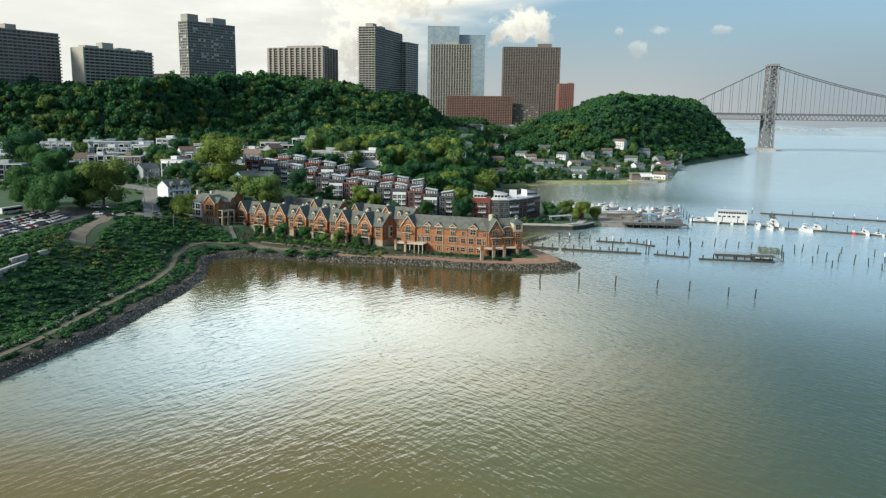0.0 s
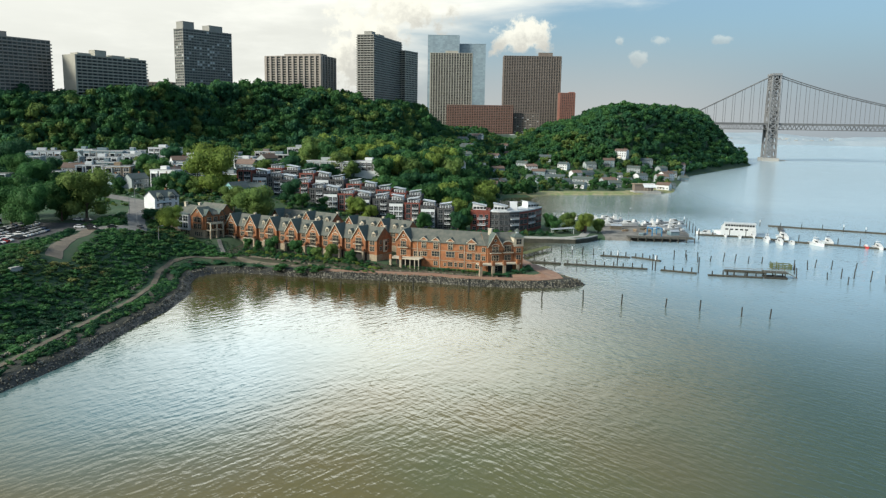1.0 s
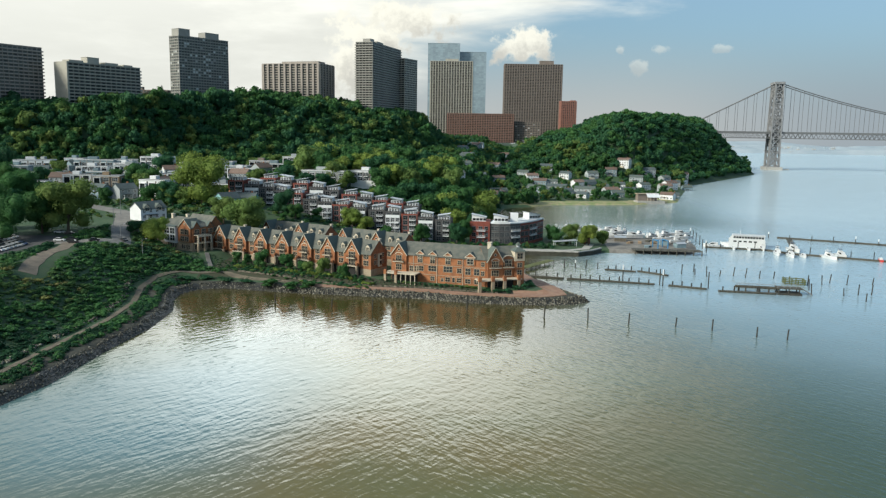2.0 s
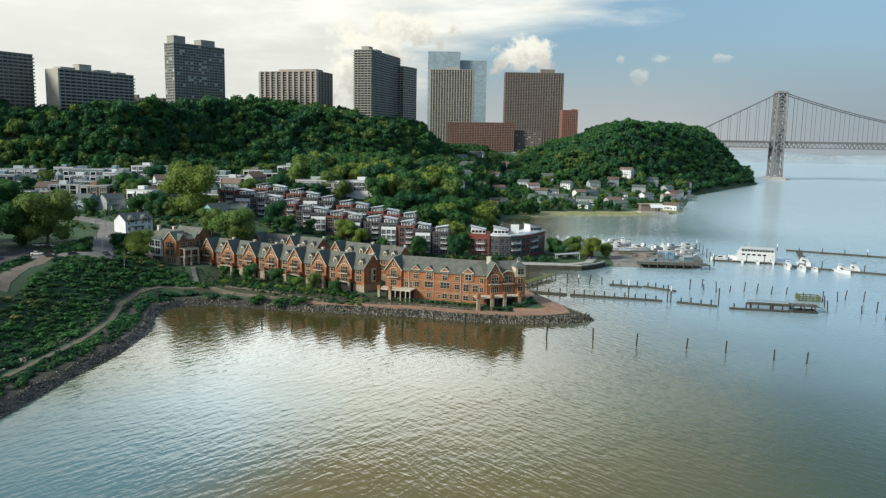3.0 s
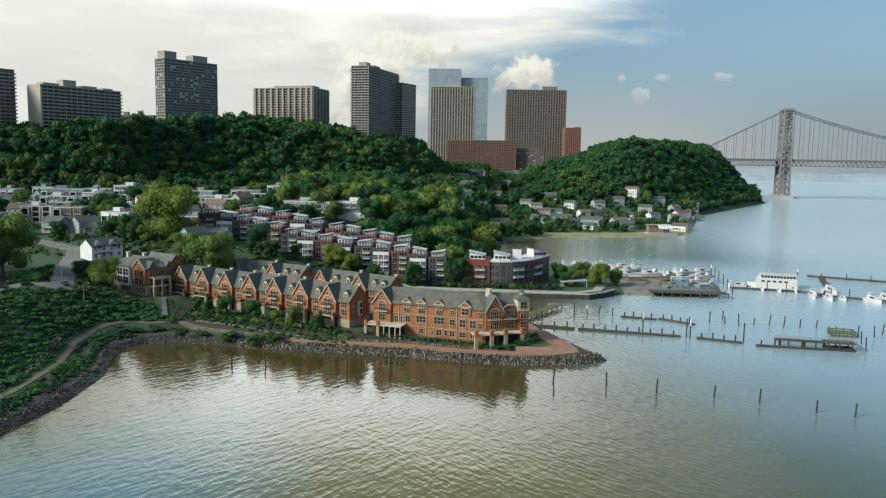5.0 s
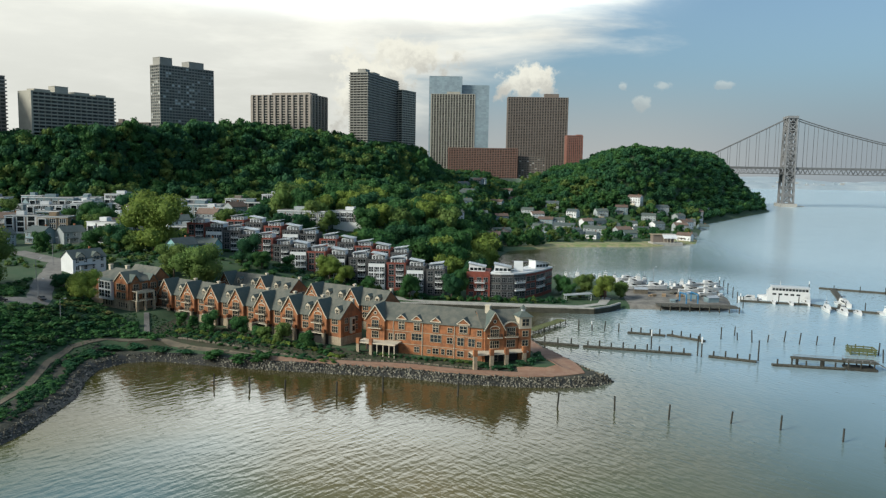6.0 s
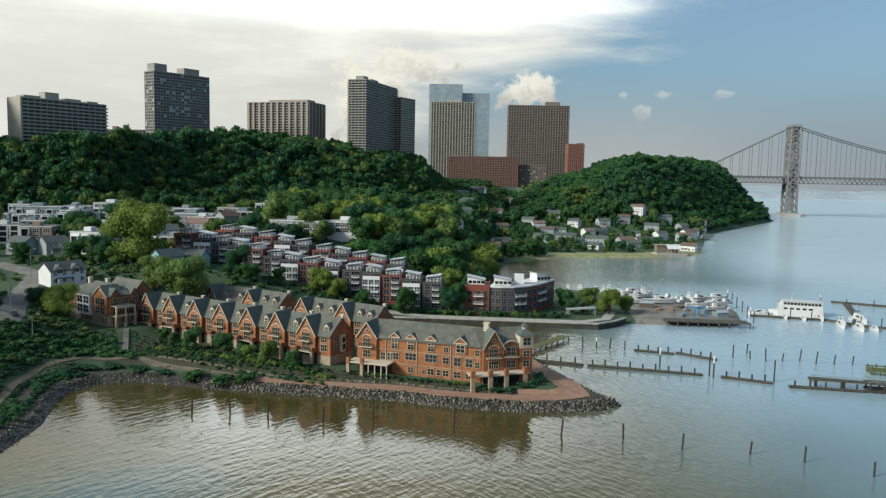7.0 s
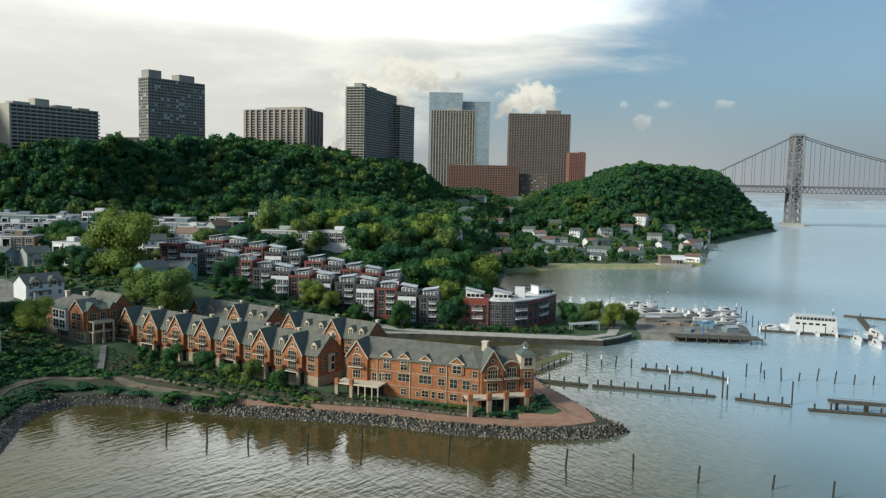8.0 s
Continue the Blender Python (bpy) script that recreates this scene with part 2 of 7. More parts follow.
def pale_panes(m):
    """Paints one pane in six pale, for blinds and for sky glints."""
    t = m.node_tree
    p = next(n for n in t.nodes if n.type == "BSDF_PRINCIPLED")
    g = node(t, "ShaderNodeNewGeometry").outputs["Random Per Island"]
    n = node(t, "ShaderNodeMix", data_type="RGBA")
    t.links.new(ramp(t, g, 0.86, 0.93), n.inputs[0])
    t.links.new(p.inputs["Base Color"].links[0].from_socket, n.inputs[6])
    n.inputs[7].default_value = (0.50, 0.52, 0.52, 1)
    t.links.new(n.outputs[2], p.inputs["Base Color"])


PANE_DARK = material("dark_tower_glass", (0.022, 0.026, 0.026), 0.2, 0.3, 3.0, (0.045, 0.05, 0.05), island=0.5, spec=0.3)
PANE_LIT = material("tower_glass_blinds_and_glints", (0.04, 0.05, 0.052), 0.2, 0.3, 3.0, (0.08, 0.09, 0.09), island=0.5, spec=0.3)
pale_panes(PANE_LIT)
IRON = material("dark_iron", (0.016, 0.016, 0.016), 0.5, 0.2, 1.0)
TIMBER = material("weathered_timber", (0.088, 0.083, 0.066), 0.9, 0.35, 1.0, (0.045, 0.046, 0.036))
STEEL = material("bridge_steel", (0.235, 0.24, 0.25), 0.6, 0.2, 6.0, (0.17, 0.175, 0.18))
PILE = material("tarred_pile_timber", (0.026, 0.028, 0.025), 0.9, 0.35, 1.0, (0.048, 0.046, 0.036))
CABLE = material("dark_cable_steel", (0.13, 0.135, 0.14), 0.6, 0.15, 6.0)
BARK = material("bark", (0.11, 0.085, 0.06), 0.95, 0.3, 0.6)
LEAF = [
    leaf_material("dark_leaves", (0.036, 0.112, 0.054), (0.048, 0.128, 0.056)),
    leaf_material("green_leaves", (0.050, 0.138, 0.046), (0.068, 0.152, 0.046)),
    leaf_material("spring_leaves", (0.185, 0.270, 0.060), (0.225, 0.285, 0.062)),
    leaf_material("olive_leaves", (0.125, 0.205, 0.058), (0.155, 0.212, 0.060)),
]

WEED = [
    leaf_material("dark_weeds", (0.028, 0.086, 0.038), (0.022, 0.066, 0.032), 0.07),
    leaf_material("green_weeds", (0.056, 0.152, 0.050), (0.072, 0.168, 0.054), 0.07),
    leaf_material("straw_weeds", (0.15, 0.175, 0.055), (0.19, 0.18, 0.07), 0.07),
    leaf_material("olive_weeds", (0.076, 0.142, 0.046), (0.062, 0.124, 0.044), 0.07),
]
FIELDSTONE = material("field_stone", (0.21, 0.18, 0.135), 0.9, 0.3, 1.0, (0.13, 0.115, 0.09), per_object=0.35)
YARD = material("pale_gravel_yard", (0.24, 0.225, 0.20), 0.95, 0.35, 5.0, (0.13, 0.125, 0.11))
WORN = material("worn_pale_asphalt", (0.21, 0.20, 0.185), 0.9, 0.3, 4.0, (0.15, 0.145, 0.135))
MULCH = material("dark_bark_mulch", (0.048, 0.044, 0.027), 0.95, 0.45, 2.0, (0.034, 0.046, 0.022), bump=0.5, bump_scale=2.0)
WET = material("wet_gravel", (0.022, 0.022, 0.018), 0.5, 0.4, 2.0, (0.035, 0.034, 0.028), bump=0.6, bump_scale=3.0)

# ---- building helpers ----


class Build:
    """Collects faces of one mesh, each with its material."""

    def __init__(self):
        self.v, self.f, self.m, self.mats = [], [], [], []

    def slot(self, mat):
        if mat not in self.mats:
            self.mats.append(mat)
        return self.mats.index(mat)

    def face(self, pts, mat):
        n = len(self.v)
        self.v += [tuple(p) for p in pts]
        self.f.append(tuple(range(n, n + len(pts))))
        self.m.append(self.slot(mat))
        return self

    def solid(self, pts, faces, mat):
        n = len(self.v)
        self.v += [tuple(p) for p in pts]
        k = self.slot(mat)
        for f in faces:
            self.f.append(tuple(n + i for i in f))
            self.m.append(k)
        return self

    def box(self, x0, y0, z0, x1, y1, z1, mat):
        p = [(x, y, z) for z in (z0, z1) for x, y in ((x0, y0), (x1, y0), (x1, y1), (x0, y1))]
        return self.solid(p, ((3, 2, 1, 0), (4, 5, 6, 7), (0, 1, 5, 4), (1, 2, 6, 5), (2, 3, 7, 6), (3, 0, 4, 7)), mat)

    def prism(self, ring, push, mat):
        """A ring of points, pushed along a vector into a solid."""
        n = len(ring)
        q = [tuple(a + b for a, b in zip(p, push)) for p in ring]
        faces = [tuple(range(n - 1, -1, -1)), tuple(range(n, 2 * n))] + [(i, (i + 1) % n, n + (i + 1) % n, n + i) for i in range(n)]
        return self.solid(list(ring) + q, faces, mat)

    def beam(self, a, b, w, h, mat):
        a, b = Vector(a), Vector(b)
        d = (b - a).normalized()
        s = d.cross(Vector((0, 0, 1)))
        s = s.normalized() if s.length > 1e-4 else Vector((1, 0, 0))
        u = s.cross(d)
        ring = [a + s * (i * w / 2) + u * (j * h / 2) for i, j in ((-1, -1), (1, -1), (1, 1), (-1, 1))]
        return self.prism([tuple(p) for p in ring], tuple(b - a), mat)

    def tube(self, a, b, r0, r1, n, mat):
        a, b = Vector(a), Vector(b)
        d = (b - a).normalized()
        s = d.orthogonal().normalized()
        u = d.cross(s)
        ring = lambda c, r: [tuple(c + (s * math.cos(k * math.tau / n) + u * math.sin(k * math.tau / n)) * r) for k in range(n)]
        faces = [tuple(range(n - 1, -1, -1)), tuple(range(n, 2 * n))] + [(i, (i + 1) % n, n + (i + 1) % n, n + i) for i in range(n)]
        return self.solid(ring(a, r0) + ring(b, r1), faces, mat)

    def mesh(self, name):
        me = bpy.data.meshes.new(name)
        me.from_pydata(self.v, [], self.f)
        for mat in self.mats:
            me.materials.append(mat)
        me.polygons.foreach_set("material_index", self.m)
        me.update()
        return me


def thing(name, m, label, category, group="", kind=""):
    ob = new(name)
    ob.matrix_world = m
    return tagged(ob, label, category, group, kind)


def part(name, b, parent, label="", m=None):
    ob = new(name, b if isinstance(b, bpy.types.Mesh) else b.mesh(name))
    ob.parent = parent
    if m is not None:
        ob.matrix_basis = m
    return tagged(ob, label)


def whole(name, b, label, category, group="", kind="", m=None):
    """A thing or piece of the setting that is one mesh."""
    ob = new(name, b if isinstance(b, bpy.types.Mesh) else b.mesh(name))
    if m is not None:
        ob.matrix_world = m
    return tagged(ob, label, category, group, kind)


def array_mesh(name, v, f, mats, mi=None):
    """A mesh of equal faces from arrays."""
    v, f = np.asarray(v, np.float32), np.asarray(f, np.int32)
    me = bpy.data.meshes.new(name)
    me.vertices.add(len(v))
    me.vertices.foreach_set("co", v.ravel())
    k = f.shape[1]
    me.loops.add(f.size)
    me.loops.foreach_set("vertex_index", f.ravel())
    me.polygons.add(len(f))
    me.polygons.foreach_set("loop_start", np.arange(0, f.size, k, dtype=np.int32))
    for mat in mats:
        me.materials.append(mat)
    if mi is not None:
        me.polygons.foreach_set("material_index", np.asarray(mi, np.int32))
    me.update(calc_edges=True)
    return me


# ---- lie of the land ----
SHORE = np.array([(-128, -400), (-127, 100), (-125, 164), (-122, 184), (-119, 206), (-120.5, 235), (-120, 262), (-124, 290), (-131, 306), (-134, 318), (-130, 328),
                  (-119, 332), (-98, 328.5), (-76, 327), (-53, 326), (-36, 325.5), (-18, 321), (-1, 320.5), (14, 321.5), (25, 325), (31, 331), (25, 341), (18, 356), (11, 371),
                  (5, 392), (-30, 406), (-62, 414), (-72, 426), (-66, 442), (-40, 446), (36, 447), (50, 464), (84, 466), (105, 471), (112, 503), (114, 537),
                  (66, 548), (10, 560), (-18, 640), (-8, 712), (39, 758), (113, 778), (165, 820), (182, 890), (235, 1091), (350, 1309), (433, 1466), (490, 1690)], float)
RING = np.vstack([SHORE, [(560, 2200), (700, 3000), (-1800, 3000), (-1800, -400)]])


def sstep(v, lo, hi):
    t = np.clip((v - lo) / (hi - lo), 0, 1)
    return t * t * (3 - 2 * t)


def line_distance(x, y, pts):
    best = np.full(x.shape, 1e9)
    for a, b in zip(pts[:-1], pts[1:]):
        d = b - a
        t = np.clip(((x - a[0]) * d[0] + (y - a[1]) * d[1]) / (d @ d), 0, 1)
        best = np.minimum(best, np.hypot(x - a[0] - t * d[0], y - a[1] - t * d[1]))
    return best


def inside(x, y, ring):
    res = np.zeros(x.shape, bool)
    for (x0, y0), (x1, y1) in zip(ring, np.roll(ring, -1, 0)):
        if y0 != y1:
            res ^= ((y0 > y) != (y1 > y)) & (x < (x1 - x0) * (y - y0) / (y1 - y0) + x0)
    return res


def inland(x, y):
    d = line_distance(x, y, SHORE)
    return np.where(inside(x, y, RING), d, -d)


FOOT = np.array([(-1500, 330), (-900, 430), (-430, 600), (-320, 655), (-225, 780), (-148, 880), (-88, 1000), (-112, 1300), (-260, 1800), (-300, 2900)], float)
FOOT_RING = np.vstack([FOOT, [(-1800, 2900), (-1800, 330)]])


def height(x, y):
    x, y = np.asarray(x, float), np.asarray(y, float)
    d = inland(x, y)
    h = np.where(d < 0, np.maximum(d * 0.6, -3.0), 2.4 * np.clip(d / 3.2, 0, 1))
    yard = sstep(x, 40, 52) * sstep(y, 455, 466) * (1 - sstep(y, 548, 560))
    far = sstep(y, 640, 720)
    h = np.where(d > 0, h * (1 - 0.35 * np.maximum(far, yard)), h)
    # lawns and house plots on the point, 1.2 m over the walk
    point = sstep(x, -175, -140) * (1 - sstep(y, 400, 420)) * sstep(y, 322, 334) * sstep(d, 9, 14)
    h += 1.2 * point + 1.1 * point * sstep(-x, 46, 60)
    # land rising to the west
    k = sstep(y, 385, 440)
    x0, w, amp = 137 - 9 * sstep(y, 330, 360), 46 + 20 * sstep(y, 335, 362) + 6 * k, 15 + 3 * sstep(y, 320, 400)
    x0, w, amp = x0 * (1 - k) + 40 * k, w * (1 - k) + 118 * k, amp * (1 - k) + 21 * k
    rise = amp * sstep(-x, x0, x0 + w) * sstep(d, 0, 14)
    rise += 0.065 * np.clip(y - 470, 0, 220) * sstep(-x, 110, 220)
    rise += 28 * sstep(y, 490, 600) * sstep(-x, 10, 70) * (1 - sstep(-x, 140, 230)) * sstep(d, 4, 40)
    h += np.where(rise > 26, 26 + (rise - 26) * 0.35, rise)
    # the wooded ridge
    r = line_distance(x, y, FOOT) * np.where(inside(x, y, FOOT_RING), 1, -1)
    steep = np.interp(x, [-420, -340, -300, -200, -150], [45, 50, 105, 90, 52])
    crest = np.interp(x, [-600, -381, -320, -295, -235, -170, -120, -90], [76, 77, 89, 95, 90, 82, 71, 60])
    h += (crest - h) * sstep(r, 0, steep)
    # the valley behind the village, and the headland
    h += np.where(d > 0, (20 + 8 * sstep(x, -70, -5)) * sstep(y, 760, 1400) * (1 - sstep(x, 40, 120)) * sstep(x, -180, -90), 0)
    h += np.where(d > 0, 88 * sstep(d, 3, 112) * sstep(y, 930, 1190) * (0.36 + 0.64 * sstep(x, 35, 165)) * sstep(x, -20, 80), 0)
    # level plot of the corner house
    plot = 1 - sstep(line_distance(x, y, np.array([(-151.0, 379.0), (-168.0, 389.0)])), 9, 18)
    h = np.where(d > 0, h + plot * np.clip(8.2 - h, -8, 5), h)
    # the headland falls away behind its crest
    h = np.where((d > 0) & (y > 1600) & (x > 40), h * (1 - 0.95 * sstep(y, 1640, 1800)) + 0.0, h)
    return h


def ground_z(x, y):
    return float(height(np.array([x]), np.array([y]))[0])


def spread(stops):
    out = []
    for a, b, step in stops:
        out.append(np.arange(a, b, step))
    return np.concatenate(out)


def build_ground():
    xs = spread([(-1800, -420, 40), (-420, -200, 8), (-200, 60, 2.5), (60, 260, 6), (260, 700, 20), (700, 801, 50)])
    ys = spread([(-400, 120, 40), (120, 480, 2.5), (480, 820, 8), (820, 1500, 18), (1500, 3001, 60)])
    X, Y = np.meshgrid(xs, ys)
    H = height(X, Y)
    v = np.stack([X, Y, H], -1).reshape(-1, 3)
    nx = len(xs)
    i = (np.arange(len(ys) - 1)[:, None] * nx + np.arange(nx - 1)[None]).ravel()
    f = np.stack([i, i + 1, i + nx + 1, i + nx], 1)
    c = v[f].mean(1)
    d = inland(c[:, 0], c[:, 1])
    mi = np.where((d < 12) & (c[:, 1] < 335), 1, 0)
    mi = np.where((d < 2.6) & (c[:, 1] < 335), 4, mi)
    mi = np.where((c[:, 0] > 56) & (c[:, 1] > 450) & (c[:, 1] < 560), 2, mi)
    mi = np.where((c[:, 1] > 735) & (c[:, 1] < 850) & (d < 26), 3, mi)
    front = np.where(c[:, 0] < -56, 378.5 - 0.482 * (c[:, 0] + 142.2), 340 - 0.24 * (c[:, 0] + 51.5))
    mi = np.where((c[:, 0] > -134) & (c[:, 0] < -16) & (d > 9.5) & (c[:, 1] < front + 3) & (c[:, 1] > 330), 5, mi)
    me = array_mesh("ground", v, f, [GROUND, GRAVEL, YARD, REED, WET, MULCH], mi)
    for p in me.polygons:
        p.use_smooth = True
    whole("ground", me, "green grassy riverbank and wooded slopes", "ground", kind="structure")
    b = Build()
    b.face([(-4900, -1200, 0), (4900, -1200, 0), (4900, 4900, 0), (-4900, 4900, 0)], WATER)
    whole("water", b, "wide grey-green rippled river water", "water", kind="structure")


build_ground()


def ribbon(name, pts, width, mat, label, category, lift=0.06, thick=0.0):
    """A strip of paving along a line, on the ground."""
    pts = [Vector((*p, 0)) for p in pts]
    fine = []
    for a, b in zip(pts[:-1], pts[1:]):
        n = max(1, int((b - a).length / 3))
        fine += [a.lerp(b, i / n) for i in range(n)]
    fine.append(pts[-1])
    b = Build()
    rows = []
    n = max(2, int(width / 2))
    for i, p in enumerate(fine):
        d = (fine[min(i + 1, len(fine) - 1)] - fine[max(i - 1, 0)]).normalized()
        side = Vector((d.y, -d.x, 0)) * width * (0.5 + 0.03 * math.sin(i * 1.7))
        row = [p + side * (2 * k / n - 1) for k in range(n + 1)]
        rows.append([(q.x, q.y, ground_z(q.x, q.y) + lift) for q in row])
    down = lambda q: (q[0], q[1], q[2] - 0.5)
    for a, c in zip(rows[:-1], rows[1:]):
        for k in range(n):
            b.face((a[k], a[k + 1], c[k + 1], c[k]), mat)
        b.face((a[0], c[0], down(c[0]), down(a[0])), mat)
        b.face((c[n], a[n], down(a[n]), down(c[n])), mat)
    return whole(name, b, label, category, kind="structure")


# ---- trees ----


def leaf_cloud(rng, lobes, count, size):
    """Bent leaf clumps over the outside of a heap of lobes: vertices and four-cornered faces."""
    c = np.array([l[:3] for l in lobes])
    r = np.array([l[3:] for l in lobes])
    k = rng.choice(len(lobes), count, p=(r[:, 0] ** 2) / (r[:, 0] ** 2).sum())
    n = rng.normal(size=(count, 3))
    n[:, 2] = np.abs(n[:, 2]) * 1.2 - 0.5
    n /= np.linalg.norm(n, axis=1, keepdims=True)
    p = c[k] + n * r[k] * rng.uniform(0.82, 1.08, (count, 1))
    n = n + rng.normal(size=(count, 3)) * 0.55
    n /= np.linalg.norm(n, axis=1, keepdims=True)
    s = np.cross(n, rng.normal(size=(count, 3)))
    s /= np.linalg.norm(s, axis=1, keepdims=True)
    u = np.cross(n, s)
    z = size * rng.uniform(0.6, 1.5, (count, 1))
    q = np.stack([p - s * z, p - u * z * 0.7 + n * z * 0.25, p + s * z, p + u * z * 0.7 + n * z * 0.25], 1)
    return q.reshape(-1, 3), np.arange(count * 4).reshape(-1, 4)


def crown_lobes(rng, n, tall=1.0):
    out = [(0, 0, 0.1, 0.62, 0.62, 0.62 * tall)]
    for i in range(n):
        a = i * 2.4 + rng.uniform(-0.4, 0.4)
        d, z = rng.uniform(0.35, 0.68), rng.uniform(-0.68, 0.6)
        r = rng.uniform(0.3, 0.46)
        out.append((d * math.cos(a), d * math.sin(a), z * tall, r, r, r * rng.uniform(0.75, 1.0)))
    return out


def core(rng, lobes):
    """Dark inner masses that keep the sky from showing through the middle."""
    v, f = [], []
    for cx, cy, cz, rx, ry, rz in lobes:
        n = len(v)
        for k, (zz, rr) in enumerate(((-0.75, 0.45), (-0.25, 0.82), (0.35, 0.8), (0.8, 0.35))):
            for j in range(6):
                a = j * math.tau / 6 + k * 0.5
                q = rr * rng.uniform(0.75, 0.95)
                v.append((cx + rx * q * math.cos(a), cy + ry * q * math.sin(a), cz + rz * zz))
        for k in range(3):
            for j in range(6):
                f.append((n + k * 6 + j, n + k * 6 + (j + 1) % 6, n + k * 6 + 6 + (j + 1) % 6, n + k * 6 + 6 + j))
        f.append((n + 18, n + 19, n + 21, n + 22))
    return np.array(v), np.array(f)


def crown_arrays(seed, lobes, count, size, tall=1.0):
    rng = np.random.default_rng(seed)
    lb = crown_lobes(rng, lobes, tall)
    v1, f1 = leaf_cloud(rng, lb, count, size)
    v2, f2 = core(rng, lb)
    return np.vstack([v1, v2]), np.vstack([f1, f2 + len(v1)])


FINEST = [crown_arrays(s, 13, 7000, 0.032, 1.0 + 0.15 * (s % 3)) for s in range(4)]
FINE = [crown_arrays(s, 13, 2200, 0.058, 1.0 + 0.15 * (s % 3)) for s in range(4)]
COARSE = [crown_arrays(10 + s, 7, 260, 0.12) for s in range(6)]
CROWN_MESH = {}


def tree(x, y, h, r, leaf, label, group=""):
    """A broadleaf tree: trunk with limbs, and a ragged crown."""
    z = ground_z(x, y)
    seed = int(abs(x * 13 + y * 7)) % 4
    t = thing("tree", pose(x, y, z - 0.2, 0, 0, (x * 37 + y * 11) % 360), label, "tree", group)
    key = ("trunk", seed)
    if key not in CROWN_MESH:
        b = Build()
        b.tube((0, 0, 0), (0.01, 0.0, 0.35), 0.035, 0.024, 8, BARK)
        for k in range(5):
            a = k * 1.3 + seed
            b.tube((0.01, 0, 0.26 + 0.02 * k), (0.2 * math.cos(a), 0.2 * math.sin(a), 0.55 + 0.04 * k), 0.016, 0.005, 6, BARK)
        CROWN_MESH[key] = b.mesh("trunk")
    tr = part("trunk", CROWN_MESH[key], t)
    tr.scale = (h * 0.8, h * 0.8, h)
    key = ("crown", seed, leaf, group == "large trees")
    if key not in CROWN_MESH:
        v, f = (FINEST if group == "large trees" else FINE)[seed]
        CROWN_MESH[key] = array_mesh("crown", v, f, [LEAF[leaf]])
    cr = part("crown", CROWN_MESH[key], t)
    cr.location = (0, 0, h * 0.54)
    cr.scale = (r * 1.15, r * 1.15, h * 0.5)
    return t


def woods(name, spots, label):
    """One mesh of many crowns: rows of x, y, z of the ground, radius, crown height, leaf."""
    V, F, M, n = [], [], [], 0
    for i, (x, y, z, r, hh, leaf) in enumerate(spots):
        v, f = COARSE[i % len(COARSE)]
        a = i * 1.7
        ca, sa = math.cos(a), math.sin(a)
        w = np.stack([(v[:, 0] * ca - v[:, 1] * sa) * r + x, (v[:, 0] * sa + v[:, 1] * ca) * r + y, v[:, 2] * hh * 0.55 + z + hh * 0.5], 1)
        V.append(w), F.append(f + n), M.append(np.full(len(f), int(leaf)))
        n += len(w)
    return whole(name, array_mesh(name, np.vstack(V), np.vstack(F), LEAF, np.concatenate(M)), label, "trees", kind="stuff")


def scatter(seed, x0, x1, y0, y1, step, keep):
    rng = np.random.default_rng(seed)
    X, Y = np.meshgrid(np.arange(x0, x1, step), np.arange(y0, y1, step))
    X, Y = (X + rng.uniform(-0.45, 0.45, X.shape) * step).ravel(), (Y + rng.uniform(-0.45, 0.45, Y.shape) * step).ravel()
    ok = keep(X, Y)
    return X[ok], Y[ok], rng


def build_woods():
    foot = lambda x, y: line_distance(x, y, FOOT) * np.where(inside(x, y, FOOT_RING), 1, -1)
    x, y, rng = scatter(3, -720, -60, 480, 1210, 9.4, lambda x, y: (foot(x, y) > 2) & (foot(x, y) < 190) & (x > -0.85 * y))
    x2, y2, rng = scatter(5, -560, -60, 560, 1100, 5.6, lambda x, y: (foot(x, y) > 4) & (foot(x, y) < 62))
    x, y = np.concatenate([x, x2]), np.concatenate([y, y2])
    z = height(x, y)
    r = rng.uniform(5.0, 10.0, len(x)) * np.where(np.arange(len(x)) < len(x) - len(x2), 1.0, 0.72)
    leaf = rng.choice([0, 0, 1, 1, 1, 3], len(x))
    woods("ridge_woods", zip(x, y, z, r, r * rng.uniform(1.5, 2.2, len(x)), leaf), "dense dark green broadleaf woods on the ridge")
    x, y, rng = scatter(4, 0, 500, 900, 1760, 12, lambda x, y: (inland(x, y) > 1) & (height(x, y) > 2.5) & (inland(x, y) < 320) & (y > 1105 - 0.25 * np.clip(150 - x, 0, 200)))
    z = height(x, y)
    r = rng.uniform(5.5, 9.5, len(x))
    leaf = np.where(y < 1100, rng.choice([1, 1, 0, 1, 0, 3], len(x)), rng.choice([0, 0, 1, 1], len(x)))
    woods("headland_woods", zip(x, y, z, r, r * rng.uniform(1.3, 2.0, len(x)), leaf), "green broadleaf woods over the headland")


build_woods()

# ---- towers on the ridge ----


